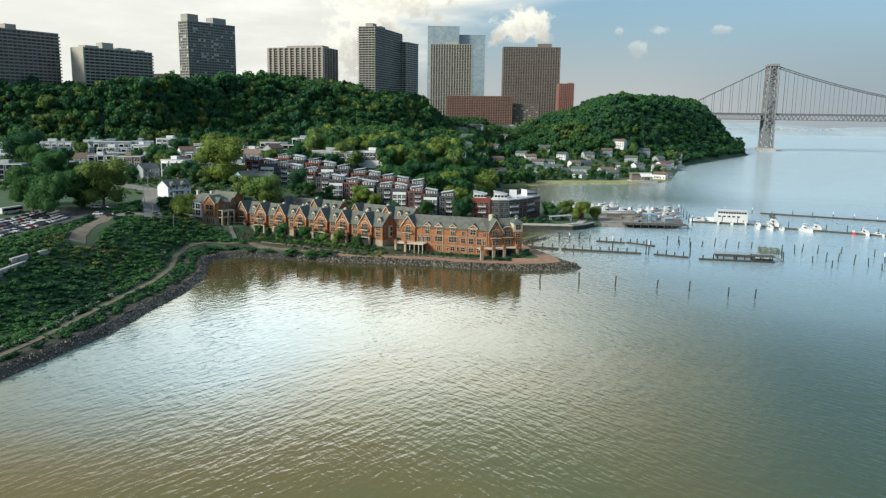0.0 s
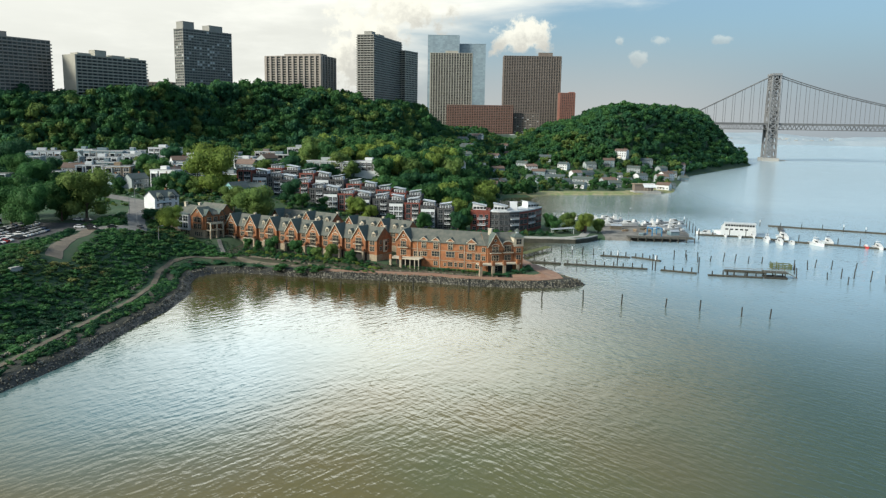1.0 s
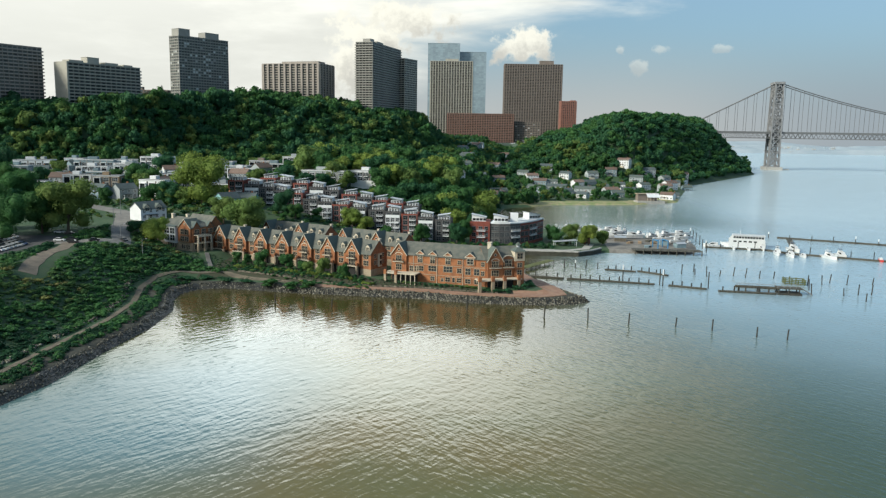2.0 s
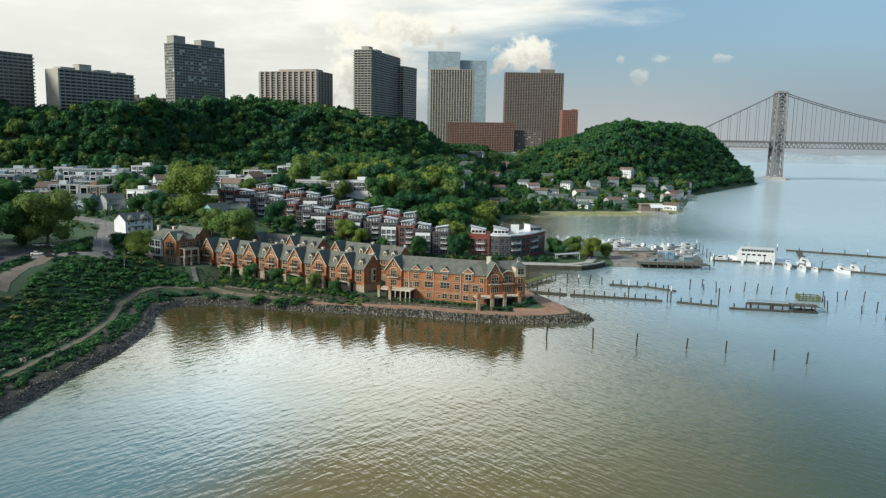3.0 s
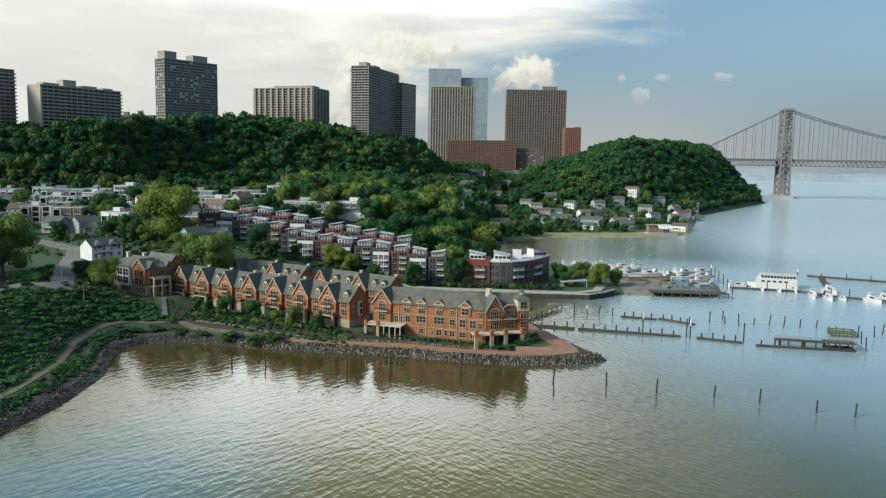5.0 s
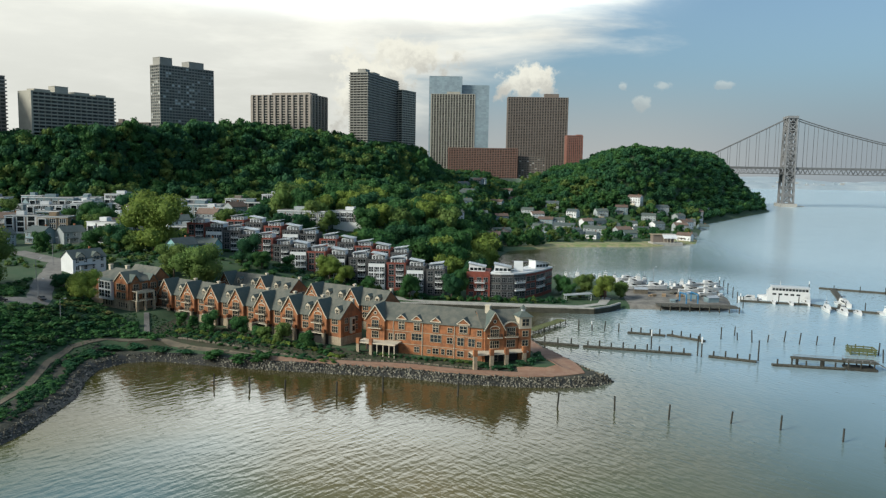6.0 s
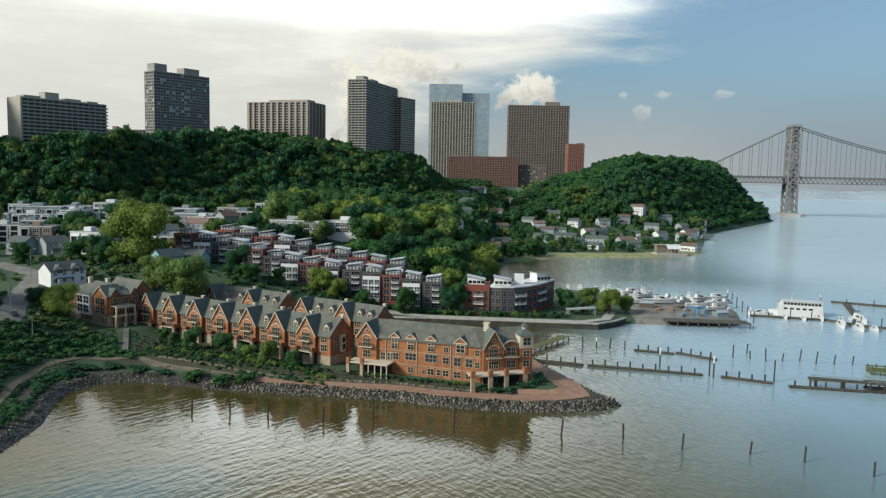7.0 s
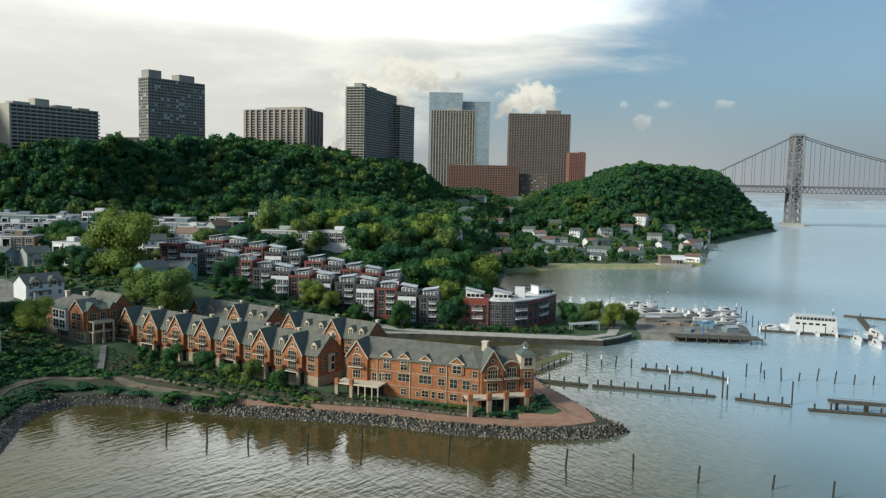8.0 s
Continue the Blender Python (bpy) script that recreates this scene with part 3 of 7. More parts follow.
def tower(x, y, turn, w, d, z0, z1, floor_h, bay, wall, glass, label, pier=0.5, band=1.1, roof=(), slabs=False, blank=False):
    """A slab block: core with separate panes, bands, piers, parapet and roof houses."""
    t = thing("apartment_tower", pose(x, y, z0, 0, 0, turn), label, "tower", "towers on the ridge")
    h = z1 - z0
    part("core", Build().box(0.3, 0.3, 0, w - 0.3, d - 0.3, h - 0.3, wall), t)
    nf = int(h / floor_h)
    fh = h / nf
    g = Build()
    o = 1.1 if slabs else 0.0
    slab = Build().box(-o, -o, -band / 2, w + o, d + o, band / 2, wall).mesh("floor_band")
    for i in range(1, nf):
        part("floor_band", slab, t, m=pose(0, 0, i * fh))
    stick = Build().box(-pier / 2, -pier / 2, 0, pier / 2, pier / 2, h, wall).mesh("pier")
    if blank:
        part("end_wall", Build().box(-1.5, -1.3, 0, 0.1, d + 1.2, h + 0.4, wall), t, "pale blank end wall")
    for side, length in ((0, w), (1, d), (2, d)):
        if blank and side == 1:
            continue
        n = max(1, int(length / bay))
        bw = length / n
        for j in range(n + 1):
            a = min(max(j * bw, pier / 2), length - pier / 2)
            part("pier", stick, t, m=pose(*((a, 0.02, 0), (0.02, a, 0), (w - 0.02, a, 0))[side]))
        for i in range(nf):
            lo, hi = i * fh + band / 2, (i + 1) * fh - band / 2
            for j in range(n):
                a, c = j * bw + pier / 2, (j + 1) * bw - pier / 2
                if side == 0:
                    g.face(((a, 0.1, lo), (c, 0.1, lo), (c, 0.1, hi), (a, 0.1, hi)), glass)
                elif side == 1:
                    g.face(((0.1, c, lo), (0.1, a, lo), (0.1, a, hi), (0.1, c, hi)), glass)
                else:
                    g.face(((w - 0.1, a, lo), (w - 0.1, c, lo), (w - 0.1, c, hi), (w - 0.1, a, hi)), glass)
    tagged(part("glazing", g, t, "rows of dark window panes"), kind="stuff")
    part("roof", Build().box(-0.3, -0.3, h - 0.2, w + 0.3, d + 0.3, h + 0.7, wall), t)
    for x0, x1, y0, y1, hh in roof:
        part("roof_house", Build().box(x0, y0, h + 0.5, x1, y1, h + hh, wall).box(x0 - 0.2, y0 - 0.2, h + hh, x1 + 0.2, y1 + 0.2, h + hh + 0.3, wall), t)
    return t


TAN = material("tan_tower_wall", (0.40, 0.385, 0.33), 0.85, 0.15, 8.0)
TAUPE = material("taupe_tower_wall", (0.34, 0.305, 0.27), 0.85, 0.15, 8.0)
SLATE = material("slate_tower_wall", (0.29, 0.285, 0.26), 0.8, 0.15, 8.0)
BROWN = material("brown_brick_tower", (0.205, 0.172, 0.148), 0.85, 0.15, 8.0)
ROSE = material("rose_brick_tower", (0.20, 0.115, 0.088), 0.85, 0.15, 8.0)
LIGHT_RED = material("light_red_brick_tower", (0.30, 0.145, 0.112), 0.85, 0.15, 8.0)
BLUE = material("blue_curtain_wall", (0.30, 0.38, 0.43), 0.25, 0.12, 20.0, island=0.12)


def build_towers():
    tower(-452, 630, 65, 66, 24, 30, 135, 3.0, 4.2, TAUPE, PANE, "long taupe slab apartment tower above the trees", slabs=True, roof=((20, 30, 6, 16, 5),))
    tower(-397, 684, 65, 76, 16, 40, 123, 2.9, 5.4, TAN, PANE_DARK, "long tan apartment block with balcony bands", slabs=True, blank=True, band=1.15, roof=((22, 34, 3, 12, 6), (4, 18, 3, 13, 2.2), (40, 54, 3, 13, 2.5), (60, 70, 3, 13, 2.0)))
    tower(-368.6, 850, 58, 65, 17, 85, 166, 2.9, 3.4, SLATE, PANE_LIT, "tall dark apartment tower with twin roof houses", roof=((2, 16, 2, 15, 8), (36, 54, 2, 15, 7)))
    tower(-450, 905, 0, 41, 20, 88, 110, 3.0, 4.0, BROWN, PANE, "low brown apartment block behind the trees", roof=((4, 9, 4, 9, 4),))
    tower(-317, 975, -12.6, 78, 40, 88, 147, 2.9, 7.1, TAUPE, PANE_DARK, "broad taupe apartment block with stacked balconies", pier=2.6, band=1.0, slabs=False, roof=((26, 76, 2, 20, 2.5),))
    tower(-178, 972, 78, 98, 22, 45, 174, 2.9, 3.8, SLATE, PANE_DARK, "dark grey apartment tower with many balconies", slabs=True, roof=((8, 20, 6, 16, 5), (30, 50, 6, 16, 4)))
    tower(-151, 1060, 68, 34, 16, 40, 163, 2.9, 4.2, TAN, PANE_DARK, "slim grey apartment tower beside a taller one")
    tower(-164, 1480, 3, 79, 30, 45, 198, 2.9, 4.9, TAN, PANE_DARK, "tan tower with strong vertical piers", pier=1.3, band=0.5, roof=((28, 52, 8, 22, 5),))
    tower(-194, 1700, 4, 68, 40, 60, 255, 3.6, 5.0, BLUE, BLUE, "tall pale blue glass tower on the ridge", pier=0.2, band=0.4)
    tower(-128, 1720, 4, 58, 36, 60, 239, 3.6, 5.0, BLUE, BLUE, "pale blue glass tower beside a taller twin", pier=0.2, band=0.4)
    tower(-26, 1495, 4, 108, 26, 60, 195, 2.8, 4.6, BROWN, PANE_DARK, "wide brown brick apartment tower", pier=1.5, roof=((66, 92, 6, 20, 7),))
    tower(79, 1455, 8, 28, 17, 70, 126, 2.9, 3.4, LIGHT_RED, PANE, "small red brick apartment tower with pale corners", pier=1.4, roof=((18, 28, 4, 14, 2),))
    tower(-126, 1425, 0, 120, 22, 50, 101, 3.0, 4.4, ROSE, PANE_DARK, "long low red brick apartment block", band=1.3, pier=1.2)
    tower(-8, 1440, 0, 50, 20, 50, 88, 3.0, 4.4, BROWN, PANE_LIT, "low brown brick apartment block below a tower", band=1.6, pier=1.2)


build_towers()

# ---- suspension bridge ----


def build_bridge():
    bx, by, turn = 541, 1720, -6
    br = thing("suspension_bridge", pose(bx, by, 0, 0, 0, turn), "grey steel suspension bridge with lattice tower", "bridge")
    b = Build()
    half, top = 17, 180
    for side in (-1, 1):
        for cx in (-7.5, 7.5):
            for cy in (-4.5, 4.5):
                y0 = side * half + cy
                b.beam((cx * 1.4, y0, 6), (cx, y0, top), 2.6, 2.6, STEEL)
        for i in range(12):
            za, zb = 8 + i * 14.4, 8 + (i + 1) * 14.4
            for cy in (-4.5, 4.5):
                y0 = side * half + cy
                b.beam((-8, y0, za), (8, y0, zb), 1.4, 1.4, STEEL)
                b.beam((8, y0, za), (-8, y0, zb), 1.4, 1.4, STEEL)
                b.beam((-8, y0, zb), (8, y0, zb), 1.3, 1.3, STEEL)
            for cx in (-8, 8):
                b.beam((cx, side * half - 4.5, za), (cx, side * half + 4.5, zb), 1.0, 1.0, STEEL)
                b.beam((cx, side * half - 4.5, zb), (cx, side * half + 4.5, zb), 1.2, 1.2, STEEL)
    for cx in (-7.5, 7.5):
        for z0, z1 in ((150, 172), (92, 104), (52, 62)):
            for za in (z0, z1):
                b.beam((cx, -half, za), (cx, half, za), 2, 2.4, STEEL)
            for k in range(6):
                ya, yb = -half + k * 5.67, -half + (k + 1) * 5.67
                b.beam((cx, ya, z0), (cx, yb, z1), 1, 1, STEEL)
                b.beam((cx, ya, z1), (cx, yb, z0), 1, 1, STEEL)
    b.box(-10, -half - 7, top - 3, 10, half + 7, top + 1.5, STEEL)
    part("bridge_tower", b, br)
    part("pier", Build().box(-16, -30, -3, 16, 30, 6, CONCRETE).box(16, -6, -2, 34, 2, 1.5, CONCRETE), br, "concrete pier at the waterline")
    d = Build()
    x0, x1 = -340, 460
    for z, hh in ((65, 1.6), (75, 2.6)):
        d.box(x0, -17, z, x1, 17, z + hh, CABLE)
    for y0 in (-17, 17):
        for x in np.arange(x0, x1, 9.0):
            d.beam((x, y0, 66), (x + 4.5, y0, 76), 0.7, 0.7, CABLE)
            d.beam((x + 4.5, y0, 76), (x + 9, y0, 66), 0.7, 0.7, CABLE)
        d.box(x0, y0 - 0.2, 77.6, x1, y0 + 0.2, 79.4, CABLE)
    part("deck", d, br, "double road deck on a steel truss")
    cable_z = lambda x: 85 + 95 * (1 - x / 533) ** 2 if x >= 0 else 180 + (180 - 82) * x / 190
    for y0 in (-16, -13.5, 13.5, 16):
        xs = [-190, -150, -100, -50, 0] + list(range(30, 470, 30))
        v = [(x, y0 + 0.95 * math.cos(k * math.tau / 6), cable_z(x) + 0.95 * math.sin(k * math.tau / 6)) for x in xs for k in range(6)]
        f = [(i * 6 + k, i * 6 + (k + 1) % 6, i * 6 + 6 + (k + 1) % 6, i * 6 + 6 + k) for i in range(len(xs) - 1) for k in range(6)]
        part("main_cable", array_mesh("main_cable", np.array(v), np.array(f), [CABLE]), br)
    for side in (-15, 15):
        for k, x in enumerate(np.arange(-170, 455, 18.3)):
            if abs(x) > 12:
                x = float(x)
                part("suspender", Build().tube((x, side, 77), (x, side, cable_z(x)), 0.42, 0.42, 5, CABLE), br)


build_bridge()


def build_far_shore():
    """Hills far up the river."""
    b = Build()
    xs = np.arange(200, 4001, 40)
    for k, (y0, amp, base) in enumerate(((3500, 42, 8), (4000, 60, 12))):
        z = [base + amp * (0.45 + 0.55 * noise.noise(Vector((x * 0.0021 + k * 7, k * 3.1, 0)))) + 5 * noise.noise(Vector((x * 0.02, k, 1))) for x in xs]
        for i in range(len(xs) - 1):
            a, c = float(xs[i]), float(xs[i + 1])
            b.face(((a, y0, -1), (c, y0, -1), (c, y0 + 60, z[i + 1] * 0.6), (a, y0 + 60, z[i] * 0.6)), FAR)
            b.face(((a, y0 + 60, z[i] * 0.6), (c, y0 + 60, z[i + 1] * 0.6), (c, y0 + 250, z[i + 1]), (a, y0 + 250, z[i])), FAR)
    whole("backdrop", b, "far shore of low hills, haze painted in blue-grey", "hills", kind="structure")


def build_far_town():
    """Pale houses strewn over the far shore."""
    rng = np.random.default_rng(41)
    b = Build()
    for k in range(110):
        x, w = rng.uniform(900, 2400), rng.uniform(6, 16)
        y = rng.uniform(3530, 3700)
        z = max(2.0, (y - 3500) * 0.12)
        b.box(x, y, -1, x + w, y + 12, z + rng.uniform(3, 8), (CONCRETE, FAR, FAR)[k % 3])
    whole("far_town", b, "pale houses along the far shore", "houses", kind="stuff")


# distance haze is put into this pale blue-grey colour
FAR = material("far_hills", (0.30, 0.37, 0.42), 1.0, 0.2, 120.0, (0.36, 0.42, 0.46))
build_far_shore()
build_far_town()

# ---- windows, shared by size ----
WIN = {}


def lattice(xs, zs, y0, y1, mat):
    """A frame of bars in one piece: every second strip between the lines is open."""
    b, nx, nz = Build(), len(xs), len(zs)
    b.v = [(x, y, z) for y in (y0, y1) for z in zs for x in xs]
    k, at = b.slot(mat), lambda i, j, back=0: back * nx * nz + j * nx + i
    solid = lambda i, j: 0 <= i < nx - 1 and 0 <= j < nz - 1 and (i % 2 == 0 or j % 2 == 0)
    for i in range(nx - 1):
        for j in range(nz - 1):
            if not solid(i, j):
                continue
            b.f.append((at(i, j), at(i + 1, j), at(i + 1, j + 1), at(i, j + 1)))
            for (di, dj), (p, q) in (((-1, 0), ((i, j + 1), (i, j))), ((1, 0), ((i + 1, j), (i + 1, j + 1))), ((0, -1), ((i, j), (i + 1, j))), ((0, 1), ((i + 1, j + 1), (i, j + 1)))):
                if not solid(i + di, j + dj):
                    b.f.append((at(*q), at(*p), at(*p, 1), at(*q, 1)))
    b.m = [k] * len(b.f)
    return b


def window(parent, x, y, z, w, h, frame_mat=TRIM, turn=0, pane=True, mullions=1):
    """A framed window on a wall that faces local -y, its foot at z; its pane is a mesh of its own."""
    key = (round(w, 2), round(h, 2), frame_mat.name, mullions)
    if key not in WIN:
        t, e = 0.13, 0.16
        xs = [-w / 2 - t, -w / 2]
        for k in range(mullions):
            a = -w / 2 + w * (k + 1) / (mullions + 1)
            xs += [a - 0.05, a + 0.05]
        xs += [w / 2, w / 2 + t]
        zs = [-t, 0, h * 0.5 - 0.04, h * 0.5 + 0.04, h, h + t]
        glazed = lattice(xs, zs, -e, 0.05, frame_mat)
        WIN[key] = (glazed.mesh("window"), Build().box(-w / 2, -0.04, 0, w / 2, 0.03, h, GLASS).mesh("pane"), glazed.box(-w / 2, -0.04, 0, w / 2, 0.03, h, GLASS).mesh("window"))
    if not pane:
        return part("window", WIN[key][2], parent, m=pose(x, y, z, 0, 0, turn))
    ob = part("window", WIN[key][0], parent, m=pose(x, y, z, 0, 0, turn))
    part("pane", WIN[key][1], ob, "dark window glass")
    return ob


RAIL = {}


def balcony(parent, x, y, z, w, d, turn=0, rail=IRON, slab=TRIM, label=""):
    """A slab that juts towards local -y with a barred railing."""
    key = (round(w, 2), round(d, 2), rail.name, slab.name)
    if key not in RAIL:
        s = Build().box(-w / 2, -d, -0.28, w / 2, 0, 0, slab)
        r = Build()
        for a, c in (((-w / 2 + 0.06, -0.05), (-w / 2 + 0.06, -d + 0.06)), ((-w / 2 + 0.06, -d + 0.06), (w / 2 - 0.06, -d + 0.06)), ((w / 2 - 0.06, -d + 0.06), (w / 2 - 0.06, -0.05))):
            for zz in (0.12, 1.0):
                r.beam((*a, zz), (*c, zz), 0.07, 0.07, rail)
            n = max(2, int(math.dist(a, c) / 0.3))
            for k in range(n + 1):
                px, py = a[0] + (c[0] - a[0]) * k / n, a[1] + (c[1] - a[1]) * k / n
                r.box(px - 0.03, py - 0.03, 0, px + 0.03, py + 0.03, 1.0, rail)
        RAIL[key] = (s.mesh("balcony"), r.mesh("railing"))
    ob = part("balcony", RAIL[key][0], parent, label, m=pose(x, y, z, 0, 0, turn))
    tagged(part("railing", RAIL[key][1], ob), kind="stuff")
    return ob


def pitched(b, x0, x1, y0, y1, ze, yr, zr, mat, over=0.5, thick=0.28):
    """Two roof slopes with a ridge along x at yr."""
    k0, k1 = (zr - ze) / (yr - y0), (zr - ze) / (y1 - yr)
    for ring in ([(x0, y0 - over, ze - over * k0), (x0, yr, zr), (x0, yr, zr + thick), (x0, y0 - over, ze - over * k0 + thick)],
                 [(x0, yr, zr), (x0, y1 + over, ze - over * k1), (x0, y1 + over, ze - over * k1 + thick), (x0, yr, zr + thick)]):
        b.prism(ring[::-1], (x1 - x0, 0, 0), mat)
    return b


def pitched_y(b, x0, x1, y0, y1, ze, zr, mat, over=0.45, thick=0.28):
    """Two roof slopes with a ridge along y in the middle."""
    xr = (x0 + x1) / 2
    k = (zr - ze) / (xr - x0)
    for ring in ([(x0 - over, y0, ze - over * k), (xr, y0, zr), (xr, y0, zr + thick), (x0 - over, y0, ze - over * k + thick)],
                 [(xr, y0, zr), (x1 + over, y0, ze - over * k), (x1 + over, y0, ze - over * k + thick), (xr, y0, zr + thick)]):
        b.prism(ring, (0, y1 - y0, 0), mat)
    return b


def gable_front(t, x0, x1, y0, y1, z0, ze, zr, roof_back, wall=BRICK, round_window=True):
    """A brick cross gable that stands proud of the wall: wall, roof, barge boards, round window."""
    xm = (x0 + x1) / 2
    part("gable_wall", Build().prism([(x0, y0, z0), (x1, y0, z0), (x1, y0, ze), (xm, y0, zr - 0.1), (x0, y0, ze)], (0, y1 - y0, 0), wall), t)
    part("gable_roof", pitched_y(Build(), x0, x1, y0 - 0.35, roof_back, ze, zr, SHINGLE), t)
    for sx in (-1, 1):
        xe = x0 if sx < 0 else x1
        k = (zr - ze) / (xm - x0)
        part("barge_board", Build().beam((xe + sx * 0.45, y0 - 0.42, ze - 0.45 * k + 0.1), (xm, y0 - 0.42, zr + 0.12), 0.14, 0.26, TRIM), t, "cream barge board")
    if round_window:
        zc, b = ze + (zr - ze) * 0.45, Build()
        ring = [(xm + 0.62 * math.cos(a), y0 - 0.1, zc + 0.62 * math.sin(a)) for a in np.arange(12) * math.tau / 12]
        b.prism(ring[::-1], (0, 0.2, 0), TRIM)
        ob = part("round_window", b, t)
        ring = [(xm + 0.42 * math.cos(a), y0 - 0.14, zc + 0.42 * math.sin(a)) for a in np.arange(12) * math.tau / 12]
        part("pane", Build().prism(ring[::-1], (0, 0.1, 0), GLASS), ob)


def arch(t, xm, y, z, w):
    arc = np.linspace(0, math.pi, 9)
    ring = [(xm + (w / 2 + 0.12) * math.cos(a), y - 0.2, z + (w * 0.3 + 0.12) * math.sin(a)) for a in arc] + [(xm + (w / 2 - 0.14) * math.cos(a), y - 0.2, z + (w * 0.3 - 0.14) * math.sin(a)) for a in arc[::-1]]
    part("arch", Build().prism(ring[::-1], (0, 0.25, 0), TRIM), t, "cream arch over the doors")


def dormer(t, x, y, z, w=1.5, h=2.0, back=3.0, pediment=False):
    ob = part("dormer", pitched_y(Build().box(x - w / 2, y, z, x + w / 2, y + back, z + h, TRIM if not pediment else BRICK), x - w / 2, x + w / 2, y - 0.25, y + back + 0.8, z + h, z + h + w * 0.42, SHINGLE, 0.2, 0.15), t)
    part("pediment", Build().prism([(x - w / 2, y - 0.1, z + h - 0.1), (x + w / 2, y - 0.1, z + h - 0.1), (x, y - 0.1, z + h + w * 0.36)], (0, 0.3, 0), BRICK if pediment else TRIM), ob)
    if pediment:
        b = Build().box(x - w / 2 - 0.25, y - 0.34, z + h - 0.22, x + w / 2 + 0.25, y - 0.08, z + h + 0.02, TRIM)
        for sx in (-1, 1):
            b.beam((x + sx * (w / 2 + 0.25), y - 0.3, z + h - 0.05), (x, y - 0.3, z + h + w * 0.42), 0.16, 0.24, TRIM)
        part("dormer_trim", b, ob, "cream trim round the pediment")
    window(t, x, y, z + 0.3, w * 0.62, h * 0.72, TRIM)


def chimney(t, x, y, z, h, w=1.1, d=1.6):
    part("chimney", Build().box(x - w / 2, y - d / 2, z, x + w / 2, y + d / 2, z + h, TRIM).box(x - w / 2 - 0.15, y - d / 2 - 0.15, z + h, x + w / 2 + 0.15, y + d / 2 + 0.15, z + h + 0.3, TRIM), t, "pale rendered chimney")


def brick_house(m, width, label, dormers=1, end=False, detail=True):
    """A gabled brick terrace house with balconies and a shingled roof; its front faces local -y."""
    t = thing("terrace_house", m, label, "house", "brick terrace houses")
    D = 13.0
    part("wall", Build().prism([(0, 1.2, -4), (0, D, -4), (0, D, 9.3), (0, 7.0, 14.2), (0, 1.2, 9.3)][::-1], (width, 0, 0), BRICK), t)
    part("plinth", Build().box(-0.06, 1.12, -4, width + 0.06, D + 0.06, 2.6, STONE_TAN), t, "tan stone ground floor")
    part("roof", pitched(Build(), -0.1, width + 0.1, 1.2, D, 9.3, 7.0, 14.4, ROOF_TAN), t)
    gable_front(t, 0.4, 8.0, 0, 1.3, 3.5, 9.4, 15.0, 7.0)
    for x in (0.9, 7.5):
        part("post", Build().box(x - 0.45, -1.5, -4, x + 0.45, -0.6, 5.0, STONE_TAN).box(x - 0.5, -1.55, 4.0, x + 0.5, -0.55, 5.2, BRICK), t, "brick and stone porch post")
    balcony(t, 4.2, 0.0, 3.9, 7.0, 1.7, label="cream terrace slab with dark rail")
    balcony(t, 4.2, 0.0, 7.2, 4.6, 1.3, label="cream balcony slab with dark rail")
    # near-black box stands in for the shade under the terrace slab
    part("porch_wall", Build().box(0.5, 0.2, -4, 7.9, 1.3, 3.6, IRON), t, "dark box standing in for porch shade")
    for z, hh in ((4.0, 2.3), (7.3, 2.3)):
        window(t, 4.2, -0.02, z, 3.3, hh + 0.2, FRAME, mullions=3)
    arch(t, 4.2, 0, 10.1, 3.4)
    xs = [10.8] if dormers == 1 else [10.4, width - 3.0]
    for x in xs:
        for z, hh in ((0.8, 1.7), (4.2, 2.1), (7.1, 1.8)):
            window(t, x, 1.2, z, 2.5, hh, FRAME, mullions=2)
        dormer(t, x, 2.4, 9.9, 2.0, 2.4)
    chimney(t, width - 0.7, 8.4, 12.6, 2.4, 0.9, 1.1)
    if end:
        for y in (4.2, 9.6):
            for z in (0.8, 4.4, 7.3):
                window(t, width, y, z, 1.6, 1.7, FRAME, turn=90)
        part("bay_window", Build().box(width, 6.0, 3.4, width + 1.0, 8.0, 9.0, TRIM).box(width + 1.0, 6.3, 4.2, width + 1.03, 7.7, 6.0, GLASS).box(width + 1.0, 6.3, 6.6, width + 1.03, 7.7, 8.4, GLASS), t, "cream two-storey bay")
    return t


